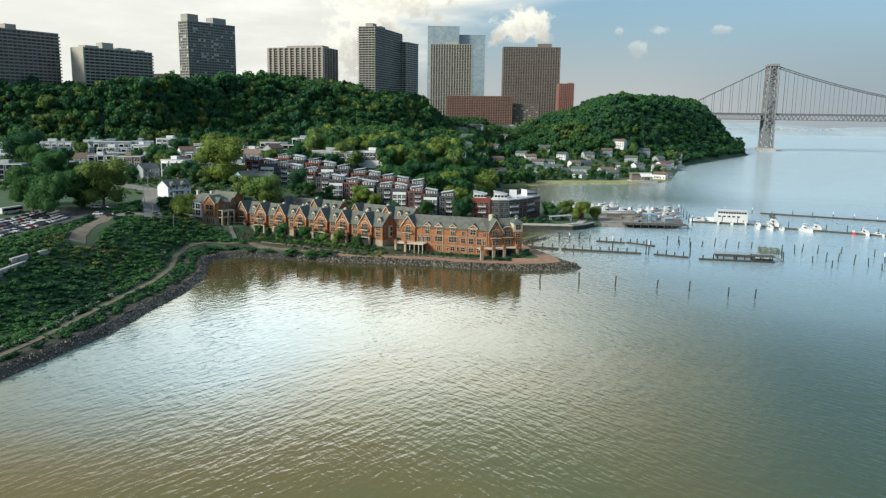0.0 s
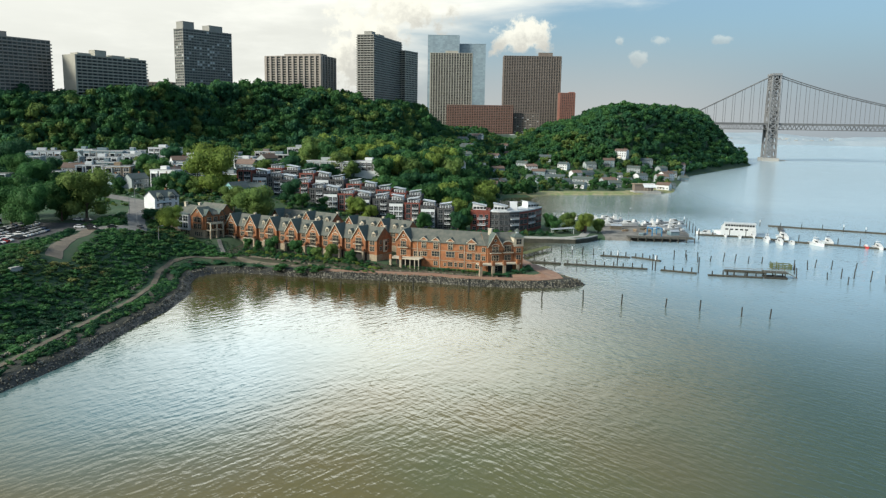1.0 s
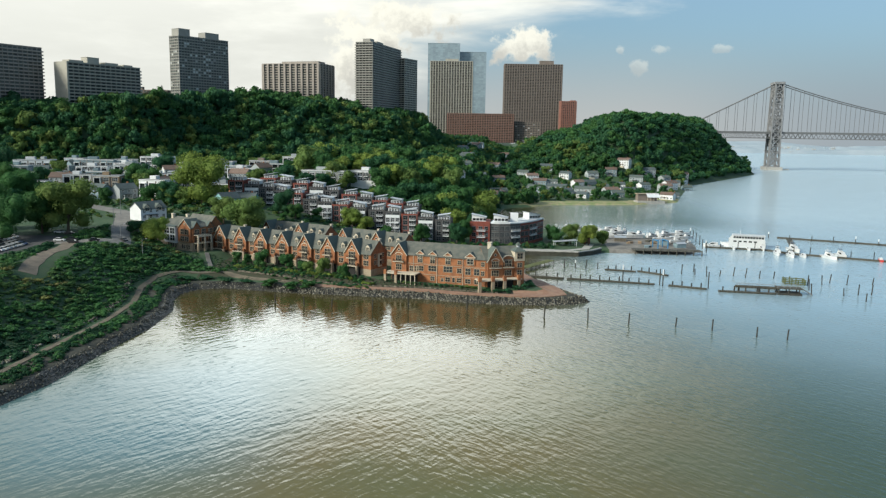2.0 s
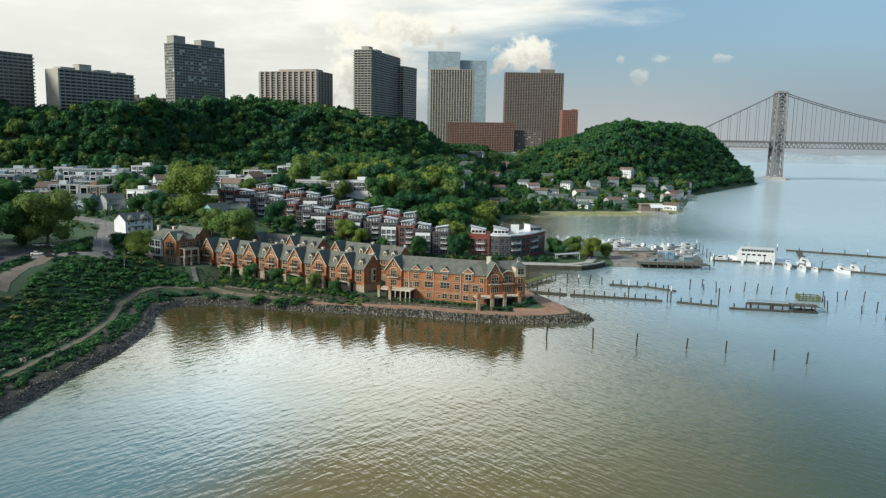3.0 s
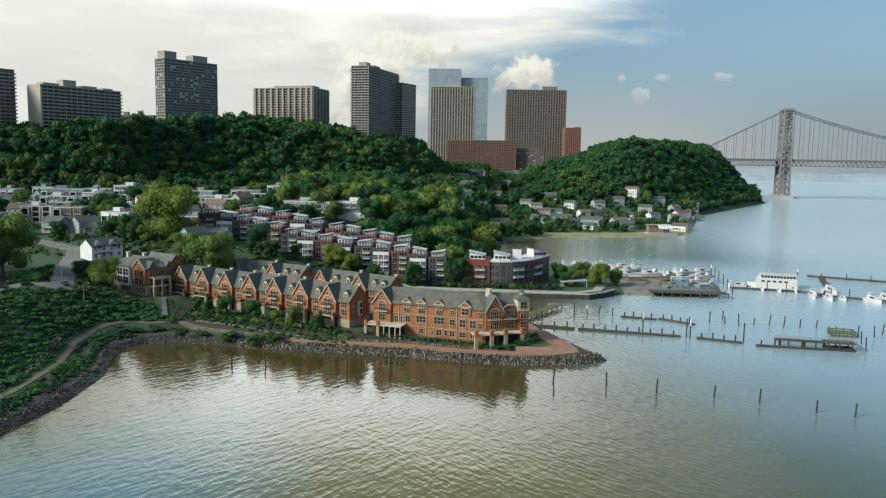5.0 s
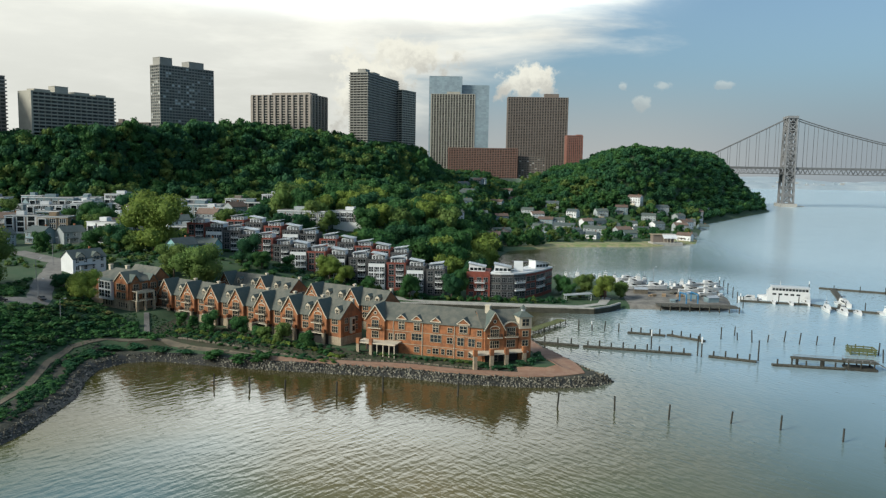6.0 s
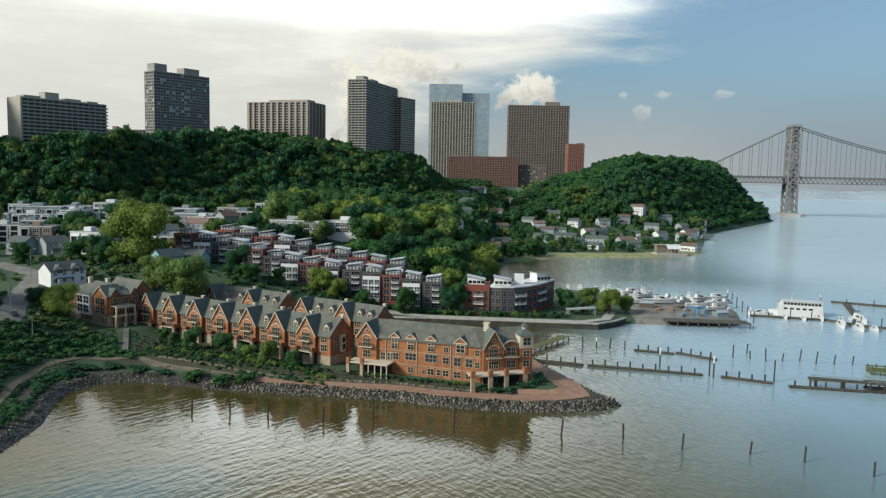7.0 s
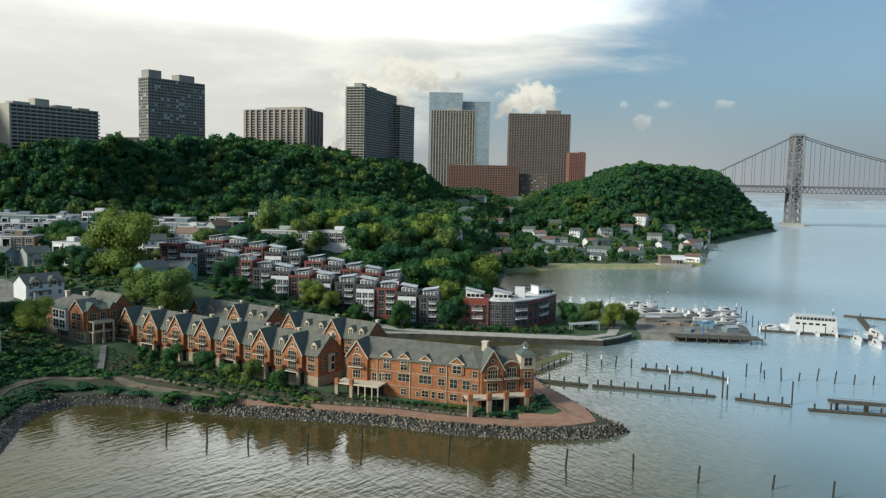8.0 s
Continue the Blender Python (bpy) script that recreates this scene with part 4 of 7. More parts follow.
def corner_house(m):
    """Brick and stone corner house: gables, white bay, deep corner balconies. The near corner is the origin; the front runs to local -x."""
    t = thing("corner_house", m, "brick and tan stone corner house with white bay", "house", "brick terrace houses")
    W, D, E = 27.0, 12.0, 11.4
    part("wall", Build().box(-W, 0, 4.2, 0, D, E, BRICK), t)
    part("plinth", Build().box(-W - 0.06, -0.06, -5, 0.06, D + 0.06, 4.2, STONE_TAN), t, "tan stone ground floor")
    part("roof", Build().solid([(-W - 0.6, -0.6, E), (0.6, -0.6, E), (0.6, D + 0.6, E), (-W - 0.6, D + 0.6, E), (-19, 6.2, 15.2), (-6.5, 6.2, 15.2)],
                               ((3, 2, 1, 0), (0, 1, 5, 4), (1, 2, 5), (2, 3, 4, 5), (3, 0, 4)), ROOF_TAN), t)
    gable_front(t, -9.0, -0.4, -0.7, 0.3, 4.2, E - 0.2, 15.0, 6.5)
    # rear wing, set in a little, with its own gable
    part("rear_wing", Build().prism([(-1.4, 11.0, -3), (-1.4, 19.0, -3), (-1.4, 19.0, E), (-1.4, 15.0, 15.4), (-1.4, 11.0, E)][::-1], (-17.0, 0, 0), BRICK), t)
    part("rear_roof", pitched(Build(), -18.6, -1.0, 11.0, 19.0, E, 15.0, 15.6, ROOF_TAN, 0.4), t)
    for z in (4.5, 8.1):
        window(t, -1.37, 15.0, z, 2.3, 2.2, FRAME, turn=90, mullions=2)
    # cross gable on the side
    for y0, y1, zr in ((0.3, 4.2, 14.0), (8.6, 12.0, 13.6)):
        ym = (y0 + y1) / 2
        part("gable_wall", Build().prism([(-0.3, y0, 4.2), (-0.3, y1, 4.2), (-0.3, y1, E), (-0.3, ym, zr - 0.1), (-0.3, y0, E)], (0.7, 0, 0), BRICK), t)
        part("gable_roof", pitched(Build(), -6.0, 0.75, y0, y1, E, ym, zr, SHINGLE, 0.3), t)
    part("white_bay", Build().box(-19.6, -1.3, 3.2, -11.0, 0, 11.0, WHITE), t, "cream two-storey window bay")
    part("bay_roof", Build().solid([(-19.4, -1.8, 11.0), (-11.0, -1.8, 11.0), (-11.0, 1, 11.0), (-19.4, 1, 11.0), (-17.6, 3.0, 13.0), (-12.8, 3.0, 13.0)],
                                   ((3, 2, 1, 0), (0, 1, 5, 4), (1, 2, 5), (2, 3, 4, 5), (3, 0, 4)), SHINGLE), t)
    for z in (4.6, 8.0):
        for x in (-17.4, -13.2):
            window(t, x, -1.3, z - 0.3, 3.5, 2.7, WHITE, mullions=1)
        for x in (-6.4, -3.2):
            window(t, x, -0.72, z, 2.5, 2.3, FRAME, mullions=1)
        window(t, -20.3, 0, z, 1.6, 2.0, FRAME)
    for x in (-18, -16, -14.2, -12.4, -7.2, -5.6, -4.0, -2.4):
        window(t, x, -0.06, 0.9, 0.9, 1.9, FRAME, mullions=0)
    for z in (4.2, 7.9):
        balcony(t, 0.06, 4.6, z, 8.0, 3.6, turn=90, slab=TRIM, label="deep cream corner balcony")
    part("balcony_beam", Build().box(3.1, 0.6, 7.0, 3.6, 8.6, 7.62, TRIM), t, "cream beam under the upper balcony")
    for y in (0.8, 4.6, 8.4):
        part("balcony_post", Build().box(3.15, y - 0.25, 4.2, 3.65, y + 0.25, 7.0, TRIM), t, "cream balcony post")
        part("pillar", Build().box(3.0, y - 0.45, -3, 3.8, y + 0.45, 3.9, STONE_TAN), t, "tan stone pillar under the balcony")
    for y in (2.4, 6.6, 10.3):
        for z in (0.9, 4.5, 8.1):
            window(t, 0.42 if y in (2.4, 10.3) and z > 4 else 0.07, y, z, 2.3, 2.2, FRAME, turn=90, mullions=2)
    for x, y in ((-20.5, 5.0), (-12.5, 7.4)):
        chimney(t, x, y, 12.6, 3.6, 1.3, 1.3)
    for z in (4.6, 8.0):
        window(t, -24.4, 0, z, 2.2, 2.0, FRAME)
    return t


def build_terrace():
    ang = -25.7
    u = Vector((math.cos(radians(ang)), math.sin(radians(ang)), 0))
    label = "orange brick gabled terrace house with cream balconies"
    first = None
    for i in range(7):
        p = Vector((-142.2, 383.1, 5.0)) + u * 13.48 * i - u * 4.2
        m = pose(p.x, p.y, p.z, 0, 0, ang)
        if i == 6:
            brick_house(m, 13.48, "end orange brick terrace house with side bay", end=True)
        elif first is None:
            first = brick_house(m, 13.48, label)
        else:
            copy_thing(first, m)
    for x, y, w, e in ((-127, 408, 22.0, False), (-107.2, 398.1, 19.0, True), (-81.6, 384.4, 20.0, False), (-63.7, 375.5, 18.0, True)):
        brick_house(pose(x, y, 5.0, 0, 0, -26.5) @ pose(-4.2, 0, 0), w, "orange brick gabled house of the rear row", dormers=2, end=e)
    corner_house(pose(-152.4, 374.3, 8.3, 0, 0, -28.8))


build_terrace()


def build_long_block():
    """The long brick block at the end of the point, with its gabled end pavilion."""
    t = thing("apartment_block", pose(-51.5, 345.9, 3.0, 0, 0, -13.4), "long orange brick apartment block with shingled roof", "house", "brick blocks on the point")
    L, D, ze, zr = 42.5, 14.0, 12.0, 16.4
    part("wall", Build().prism([(0, 0, -3), (0, D, -3), (0, D, ze), (0, 7.2, zr - 0.2), (0, 0, ze)][::-1], (L, 0, 0), BRICK), t)
    part("roof", pitched(Build(), -0.3, L + 1.0, 0, D, ze, 7.2, zr, ROOF_TAN), t)
    gable_front(t, 0.2, 7.0, -0.9, 0.2, -3, ze, zr + 0.2, 7.0)
    for x in (10.0, 20.6, 32.0):
        part("downpipe", Build().tube((x, -0.18, 0), (x, -0.18, ze - 0.4), 0.12, 0.12, 6, TRIM), t)
    for z in (3.9, 8.2):
        part("string_course", Build().box(7.05, -0.09, z, L, 0.02, z + 0.22, STONE_TAN), t)
    for x in (13.0, 18.6, 25.4):
        dormer(t, x, -0.1, ze - 1.6, 3.3, 2.2, 3.5, pediment=True)
        window(t, x, -0.11, 9.0, 2.0, 1.9, FRAME)
    dormer(t, 35.2, -0.4, ze - 2.6, 4.2, 3.2, 5.0, pediment=True)
    for x, z, w, h, k in ((18.6, 5.6, 3.6, 2.2, 2), (25.4, 5.6, 3.8, 2.4, 2), (30.4, 5.6, 1.9, 1.9, 1), (13.0, 5.4, 2.8, 2.0, 2), (18.6, 1.6, 1.7, 1.7, 1), (23.0, 1.6, 1.0, 1.2, 0),
                          (25.4, 1.6, 2.0, 1.8, 1), (28.0, 1.6, 1.1, 1.8, 0), (30.4, 1.6, 1.8, 1.8, 1), (34.2, 1.5, 2.2, 1.8, 1), (34.2, 5.2, 2.2, 2.6, 1), (38.0, 5.2, 2.2, 2.6, 1), (35.2, 9.2, 3.2, 2.2, 3), (40.6, 9.0, 1.4, 1.8, 1),
                          (40.6, 5.2, 1.4, 1.8, 1), (38.0, 1.5, 2.0, 1.8, 1), (30.4, 9.3, 1.5, 1.5, 1)):
        window(t, x, -0.01, z, w, h, FRAME, mullions=k)
    for z in (5.4, 9.2):
        window(t, 3.6, -0.92, z, 2.4, 2.3, FRAME, mullions=2)
    balcony(t, 3.6, -0.9, 9.0, 4.8, 1.2)
    arch(t, 3.6, -0.9, 11.8, 3.2)
    # front terrace on posts
    part("terrace", Build().box(-1.0, -6.0, 4.3, 13.0, 0, 4.7, TRIM), t, "cream terrace slab over the porch")
    for x in (-0.6, 4.2):
        part("post", Build().box(x - 0.5, -6.2, -3, x + 0.5, -5.2, 4.2, STONE_TAN).box(x - 0.55, -6.25, 4.0, x + 0.55, -5.15, 5.9, BRICK), t, "brick and stone porch post")
    for x in (6.4, 8.6, 10.8, 12.7):
        part("column", Build().tube((x, -5.6, -3), (x, -5.6, 4.4), 0.22, 0.2, 8, TRIM), t, "slim cream column")
    # shade behind the porch posts, drawn as a dark box
    part("porch_wall", Build().box(0.3, -0.98, -3, 12.0, -0.2, 4.2, IRON), t, "dark box standing in for porch shade")
    for x in (9.0, 11.4):
        window(t, x, -0.01, 5.0, 1.5, 2.2, FRAME)
    chimney(t, 41.6, 6.4, 14.6, 3.6, 1.6, 2.0)
    # end pavilion, turned to the river
    e = thing("end_pavilion", pose(-10.6, 335.2, 3.0, 0, 0, 22), "orange brick end pavilion with gable and corner turret", "house", "brick blocks on the point")
    W = 16.5
    part("wall", Build().prism([(0, 0.8, -3), (0, 14, -3), (0, 14, ze), (0, 7.2, 16.2), (0, 0.8, ze)][::-1], (W, 0, 0), BRICK), e)
    part("roof", pitched(Build(), -0.3, W + 0.3, 0.8, 14, ze, 7.2, 16.4, ROOF_TAN), e)
    gable_front(e, 0.6, 7.2, 0, 0.9, -3, ze - 0.4, 17.0, 7.5)
    b = Build()
    ring = [(7.4, 0.4, -3), (12.2, 0.4, -3), (12.2, 0.4, 11.6)] + [(9.8 + 2.4 * math.cos(a), 0.4, 11.6 + 1.7 * math.sin(a)) for a in np.linspace(0.25, math.pi - 0.25, 7)] + [(7.4, 0.4, 11.6)]
    part("arched_bay", b.prism(ring, (0, 1.2, 0), BRICK), e)
    b = Build()
    pts = [(9.8 + 2.8 * math.cos(a), 0.25, 11.7 + 2.0 * math.sin(a)) for a in np.linspace(0, math.pi, 9)]
    for a, c in zip(pts[:-1], pts[1:]):
        b.beam(a, c, 0.5, 0.3, TRIM)
    part("arch_coping", b, e, "cream curved coping")
    part("turret", Build().box(12.6, 0.0, -3, 16.8, 4.4, 13.4, BRICK).box(12.5, -0.1, 11.2, 16.9, 4.5, 15.2, TRIM), e, "corner turret with cream lantern storey")
    part("turret_roof", Build().solid([(12.0, -0.6, 15.2), (17.4, -0.6, 15.2), (17.4, 5.0, 15.2), (12.0, 5.0, 15.2), (14.1, 1.6, 16.8), (15.3, 1.6, 16.8), (15.3, 2.8, 16.8), (14.1, 2.8, 16.8)],
                                      ((3, 2, 1, 0), (0, 1, 5, 4), (1, 2, 6, 5), (2, 3, 7, 6), (3, 0, 4, 7), (4, 5, 6, 7)), SHINGLE), e)
    part("cupola", Build().box(14.2, 1.7, 16.6, 15.2, 2.7, 17.6, WHITE).solid([(13.7, 1.2, 17.6), (15.7, 1.2, 17.6), (15.7, 3.2, 17.6), (13.7, 3.2, 17.6), (14.7, 2.2, 19.0)],
                                                                            ((3, 2, 1, 0), (0, 1, 4), (1, 2, 4), (2, 3, 4), (3, 0, 4)), SHINGLE), e, "small white cupola")
    for x, y, z, w, h, k in ((3.9, -0.01, 9.0, 2.8, 2.3, 3), (3.9, -0.01, 5.2, 3.0, 2.3, 3), (9.8, 0.39, 9.0, 2.8, 2.6, 3), (9.8, 0.39, 5.2, 2.8, 2.3, 3), (14.7, -0.11, 12.2, 2.4, 2.2, 1),
                             (14.7, -0.01, 8.6, 2.0, 1.8, 1), (14.7, -0.01, 5.4, 2.0, 1.9, 1), (3.9, -0.01, 0.8, 2.4, 2.0, 1), (9.8, 0.39, 0.8, 2.2, 2.0, 1)):
        window(e, x, y, z, w, h, FRAME, mullions=k)
    for y in (2.2, 7.5, 11.0):
        for z in (1.0, 5.4, 8.6):
            window(e, W + (0.3 if y < 4 else 0.0), y, z, 1.7, 1.8, FRAME, turn=90)
    arch(e, 3.9, 0, 11.5, 3.4)
    balcony(e, 3.9, 0.0, 8.8, 5.0, 1.3)
    balcony(e, 9.8, 0.4, 8.8, 4.6, 1.3)
    part("terrace", Build().box(-4.6, -4.6, 4.0, 6.6, 0.4, 4.4, TRIM).box(6.6, -3.6, 4.0, 14.6, 0.4, 4.4, TRIM), e, "cream terrace slab over the porch")
    for x, y in ((-4.2, -4.4), (1.4, -4.4), (6.6, -4.2), (13.2, -3.2)):
        part("post", Build().box(x - 0.6, y - 0.6, -3, x + 0.6, y + 0.6, 4.0, STONE_TAN).box(x - 0.65, y - 0.65, 3.9, x + 0.65, y + 0.65, 6.0, BRICK), e, "brick and stone porch post")
    # dark box in place of the shade below the pavilion terrace
    part("porch_wall", Build().box(0.7, -0.1, -3, 12.0, 0.5, 3.9, IRON), e, "dark box standing in for porch shade")


build_long_block()


def town_unit(m, wall, white_front, label, w=9.6, flip=False):
    """A modern narrow town house: glazed front, balconies, set-back top room under a tilted metal roof."""
    t = thing("town_house", m, label, "town house", "modern town houses")
    D, h = 13.0, 12.0
    part("wall", Build().box(0, 0, -8, w - 0.15, D, h, wall), t)
    part("parapet", Build().box(-0.1, -0.1, h, w - 0.05, 0.25, h + 0.9, wall).box(-0.1, D - 0.25, h, w - 0.05, D + 0.1, h + 0.9, wall).box(-0.1, 0.25, h, 0.2, D - 0.25, h + 0.9, wall).box(w - 0.35, 0.25, h, w - 0.05, D - 0.25, h + 0.9, wall), t)
    part("flat_roof", Build().box(0.2, 0.25, h, w - 0.35, D - 0.25, h + 0.12, FLAT_ROOF), t)
    lo, hi = (15.8, 14.6) if flip else (14.6, 15.8)
    part("top_room", Build().box(1.6, 3.0, h, w - 1.4, 9.5, 14.4, WHITE), t, "white set-back top room")
    part("metal_roof", Build().prism([(1.2, 2.0, lo), (w - 1.0, 2.0, hi), (w - 1.0, 2.0, hi + 0.25), (1.2, 2.0, lo + 0.25)], (0, 7.8, 0), METAL_ROOF), t, "tilted pale metal roof")
    for k in range(4):
        window(t, 2.6 + k * (w - 4.6) / 3, 3.0, h + 0.5, (w - 5.2) / 4, 1.7, WHITE)
    f = 0.0
    if white_front:
        f = -0.9
        part("front_bay", Build().box(0.6, f, -8, w - 0.8, 0, h - 1.2, WHITE), t, "white glazed front bay")
    for i, z in enumerate((0.6, 3.7, 6.8, 9.6)):
        if white_front and i < 3:
            for k in range(3):
                window(t, 1.9 + k * (w - 3.9) / 2, f, z, (w - 4.4) / 3 + 0.55, 2.4, WHITE, mullions=2)
        else:
            window(t, 2.4, 0, z, 2.5, 2.2, STEEL, mullions=1)
            window(t, w - 3.0, 0, z, 4.0, 2.4, STEEL, mullions=2)
    for z in (3.4, 6.5, 9.3) if not white_front else (3.4, 6.4):
        balcony(t, w - 3.0, f, z, 3.4, 1.3, rail=WHITE, slab=WHITE)
    return t


def build_town():
    looks = {"red": (BRICK_RED, False, "red brick modern town house with tilted roof"), "grey": (GREY, False, "dark grey brick modern town house with balconies"),
             "white": (GREY, True, "white glazed modern town house with tilted roof")}
    made = {}
    rows = [[(-118.3, 466, 29.9, "grey"), (-109.5, 466, 28.5, "white"), (-100.5, 466, 27.0, "red"), (-89.9, 466, 25.6, "white"), (-79.2, 466, 24.5, "grey"), (-69.6, 466, 23.8, "white"), (-60.0, 466, 22.5, "red"),
             (-50.4, 466, 21.0, "white"), (-40.5, 466, 19.8, "grey")],
            [(-162.7, 466, 39.7, "red"), (-153.0, 466, 37.6, "white"), (-144.2, 466, 36.3, "grey"), (-136.2, 466, 34.6, "white"), (-127.6, 466, 33.0, "red")],
            [(-151.3, 490, 39.9, "red"), (-141.0, 490, 38.8, "grey"), (-130.8, 490, 37.1, "red"), (-120.7, 490, 35.1, "white"), (-111.6, 490, 33.4, "grey")],
            [(-100.5, 490, 31.0, "red"), (-90.7, 490, 29.5, "grey"), (-81.6, 490, 27.8, "red"), (-72.0, 490, 26.2, "red"), (-62.1, 490, 24.8, "white")]]
    for row in rows:
        for k, (x, y, top, look_name) in enumerate(row):
            flip = k % 2
            m = pose(x - 4.8, y - 5, top - 15.6, 0, 0, 0)
            key = (look_name, flip)
            if key in made:
                copy_thing(made[key], m)
            else:
                wall, front, label = looks[look_name]
                made[key] = town_unit(m, wall, front, label, flip=bool(flip))


build_town()


def build_curved_block():
    t = thing("curved_apartment_block", pose(0, 0, 3.3), "curved red and grey brick apartment block", "apartment block")
    part("corner_wall", Build().box(-25, 461, -3, -13.5, 476, 13.0, BRICK_RED), t, "red brick corner bay")
    arc = [(-13.5, 461.8), (-8, 461.2), (-2, 462.6), (4, 467), (9, 474), (13.5, 483), (18, 494)]
    for i, (a, c) in enumerate(zip(arc[:-1], arc[1:])):
        d = Vector((c[0] - a[0], c[1] - a[1], 0))
        n = Vector((-d.y, d.x, 0)).normalized() * 12
        mat = GREY if i < 3 else BRICK_RED
        ring = [(a[0], a[1], -3), (c[0], c[1], -3), (c[0] + n.x, c[1] + n.y, -3), (a[0] + n.x, a[1] + n.y, -3)]
        part("wall", Build().prism(ring, (0, 0, 15.0), mat), t)
        s = -n.normalized() * 0.3
        ring = [(a[0] + s.x, a[1] + s.y, 12.0), (c[0] + s.x, c[1] + s.y, 12.0), (c[0] + n.x, c[1] + n.y, 12.0), (a[0] + n.x, a[1] + n.y, 12.0)]
        part("roof_edge", Build().prism(ring, (0, 0, 0.7), WHITE), t, "white roof edge")
        turn = math.degrees(math.atan2(d.y, d.x))
        L = d.length
        for z in (1.0, 4.6, 8.2):
            for k in range(2):
                p = Vector((*a, 0)) + d * (0.26 + 0.48 * k)
                window(t, p.x, p.y, z, L * 0.38, 2.3, STEEL, turn=turn, mullions=2)
        if i in (2, 4):
            p = Vector((*a, 0)) + d * 0.5
            for z in (4.2, 7.9):
                balcony(t, p.x, p.y, z, L * 0.8, 1.3, turn=turn, rail=WHITE, slab=WHITE)
    for x in (-22.6, -18.8, -15.6):
        for z in (1.0, 4.6, 8.2):
            window(t, x, 461, z, 1.9, 2.1, STEEL)
    for z in (4.3, 7.9):
        balcony(t, -18.5, 461, z, 5.0, 1.3, rail=WHITE, slab=WHITE)
    for x, y, w, turn in ((-24, 463.5, 8, 0), (-11.5, 464, 8, 0), (9.0, 482, 8, 35)):
        m = pose(x, y, 12.9, 0, 0, turn)
        b = Build().prism([(0, 0, 0), (w, 0, 0), (w, 0, 2.2), (0, 0, 3.8)], (0, 6, 0), WHITE)
        part("roof_room", b, t, "white roof room", m=m)
        for k in range(4):
            part("roof_window", Build().box(0.5 + k * w / 4, -0.08, 0.6, 0.1 + (k + 1) * w / 4, 0.04, 1.9, GLASS), t, m=m)
        part("metal_roof", Build().prism([(-0.4, -0.6, 4.0), (w + 0.4, -0.6, 2.3), (w + 0.4, -0.6, 2.55), (-0.4, -0.6, 4.25)], (0, 7.2, 0), METAL_ROOF), t, "tilted pale metal roof", m=m)
    part("stair_wall", Build().box(-2, 470, 12.6, 2.5, 474, 17.5, WHITE).box(-3, 470.5, 17.0, 5, 475, 17.4, IRON), t, "tall white stair wall")


build_curved_block()


# ---- paths, quay and roads ----
ribbon("promenade", [(-84, 334.2), (-76, 333), (-53, 331.6), (-36, 331.3), (-18, 327.2), (-1, 326.6), (12, 327.6)], 4.8, PAVER, "red brick promenade beside the rocks", "path", lift=0.13)
ribbon("promenade_end", [(1, 328.2), (11, 329.3), (18.5, 333.0), (16, 343), (10, 356), (6, 368), (2, 380)], 8.2, PAVER, "red brick promenade round the point", "path", lift=0.24)
ribbon("shore_path", [(-133, 120), (-132.5, 174), (-131.5, 190), (-133, 215), (-134, 240), (-134.5, 262), (-139, 290), (-146, 310), (-148, 326), (-142, 338), (-126, 344.5), (-110, 340.5), (-92, 337.0), (-83, 334.6)], 2.0, TANPATH, "gravel footpath along the bank", "path", lift=0.22)
ribbon("quay_road", [(-75, 454), (-40, 452.5), (0, 452.5), (30, 453), (41, 462), (46, 484)], 4.5, CONCRETE, "pale concrete road along the quay", "road")
ribbon("street", [(-206, 326), (-186, 334), (-173, 347), (-186, 370), (-196, 392), (-206, 412), (-240, 432)], 8.0, WORN, "worn grey asphalt street up the hill", "road")
ribbon("car_park", [(-206, 262), (-210, 300), (-214, 345)], 32.0, ASPHALT, "asphalt car park above the bank", "car park", lift=0.1)
ribbon("dirt_track", [(-171, 277), (-175.5, 286), (-178.5, 295), (-182, 306), (-183, 318), (-188, 332)], 5.6, DIRT, "bare dirt track up the bank", "track", lift=0.1)


def build_quay():
    b = Build()
    line = [(-66, 443), (-40, 446.5), (10, 446.8), (36, 447.3), (44, 455), (50, 464.5)]
    for k, (a, c) in enumerate(zip(line[:-1], line[1:])):
        b.beam((*a, 0.1), (*c, 0.1), 1.0, 4.6, GRAVEL)
        b.beam((*a, 2.7), (*c, 2.7), 1.2, 0.6, CONCRETE)
    whole("quay_wall", b, "stone quay wall with pale concrete coping", "wall", kind="structure")
    d = thing("timber_pier", pose(0, 0, 0), "weathered timber pier with board deck", "pier")
    for k in range(24):
        part("board", Build().box(68 + k * 1.6, 462, 2.1, 69.5 + k * 1.6, 471, 2.35, TIMBER), d)
    for k in range(9):
        part("post", Build().tube((69 + k * 4.6, 461.8, -3), (69 + k * 4.6, 461.8, 3.0), 0.3, 0.28, 8, TIMBER), d)


build_quay()


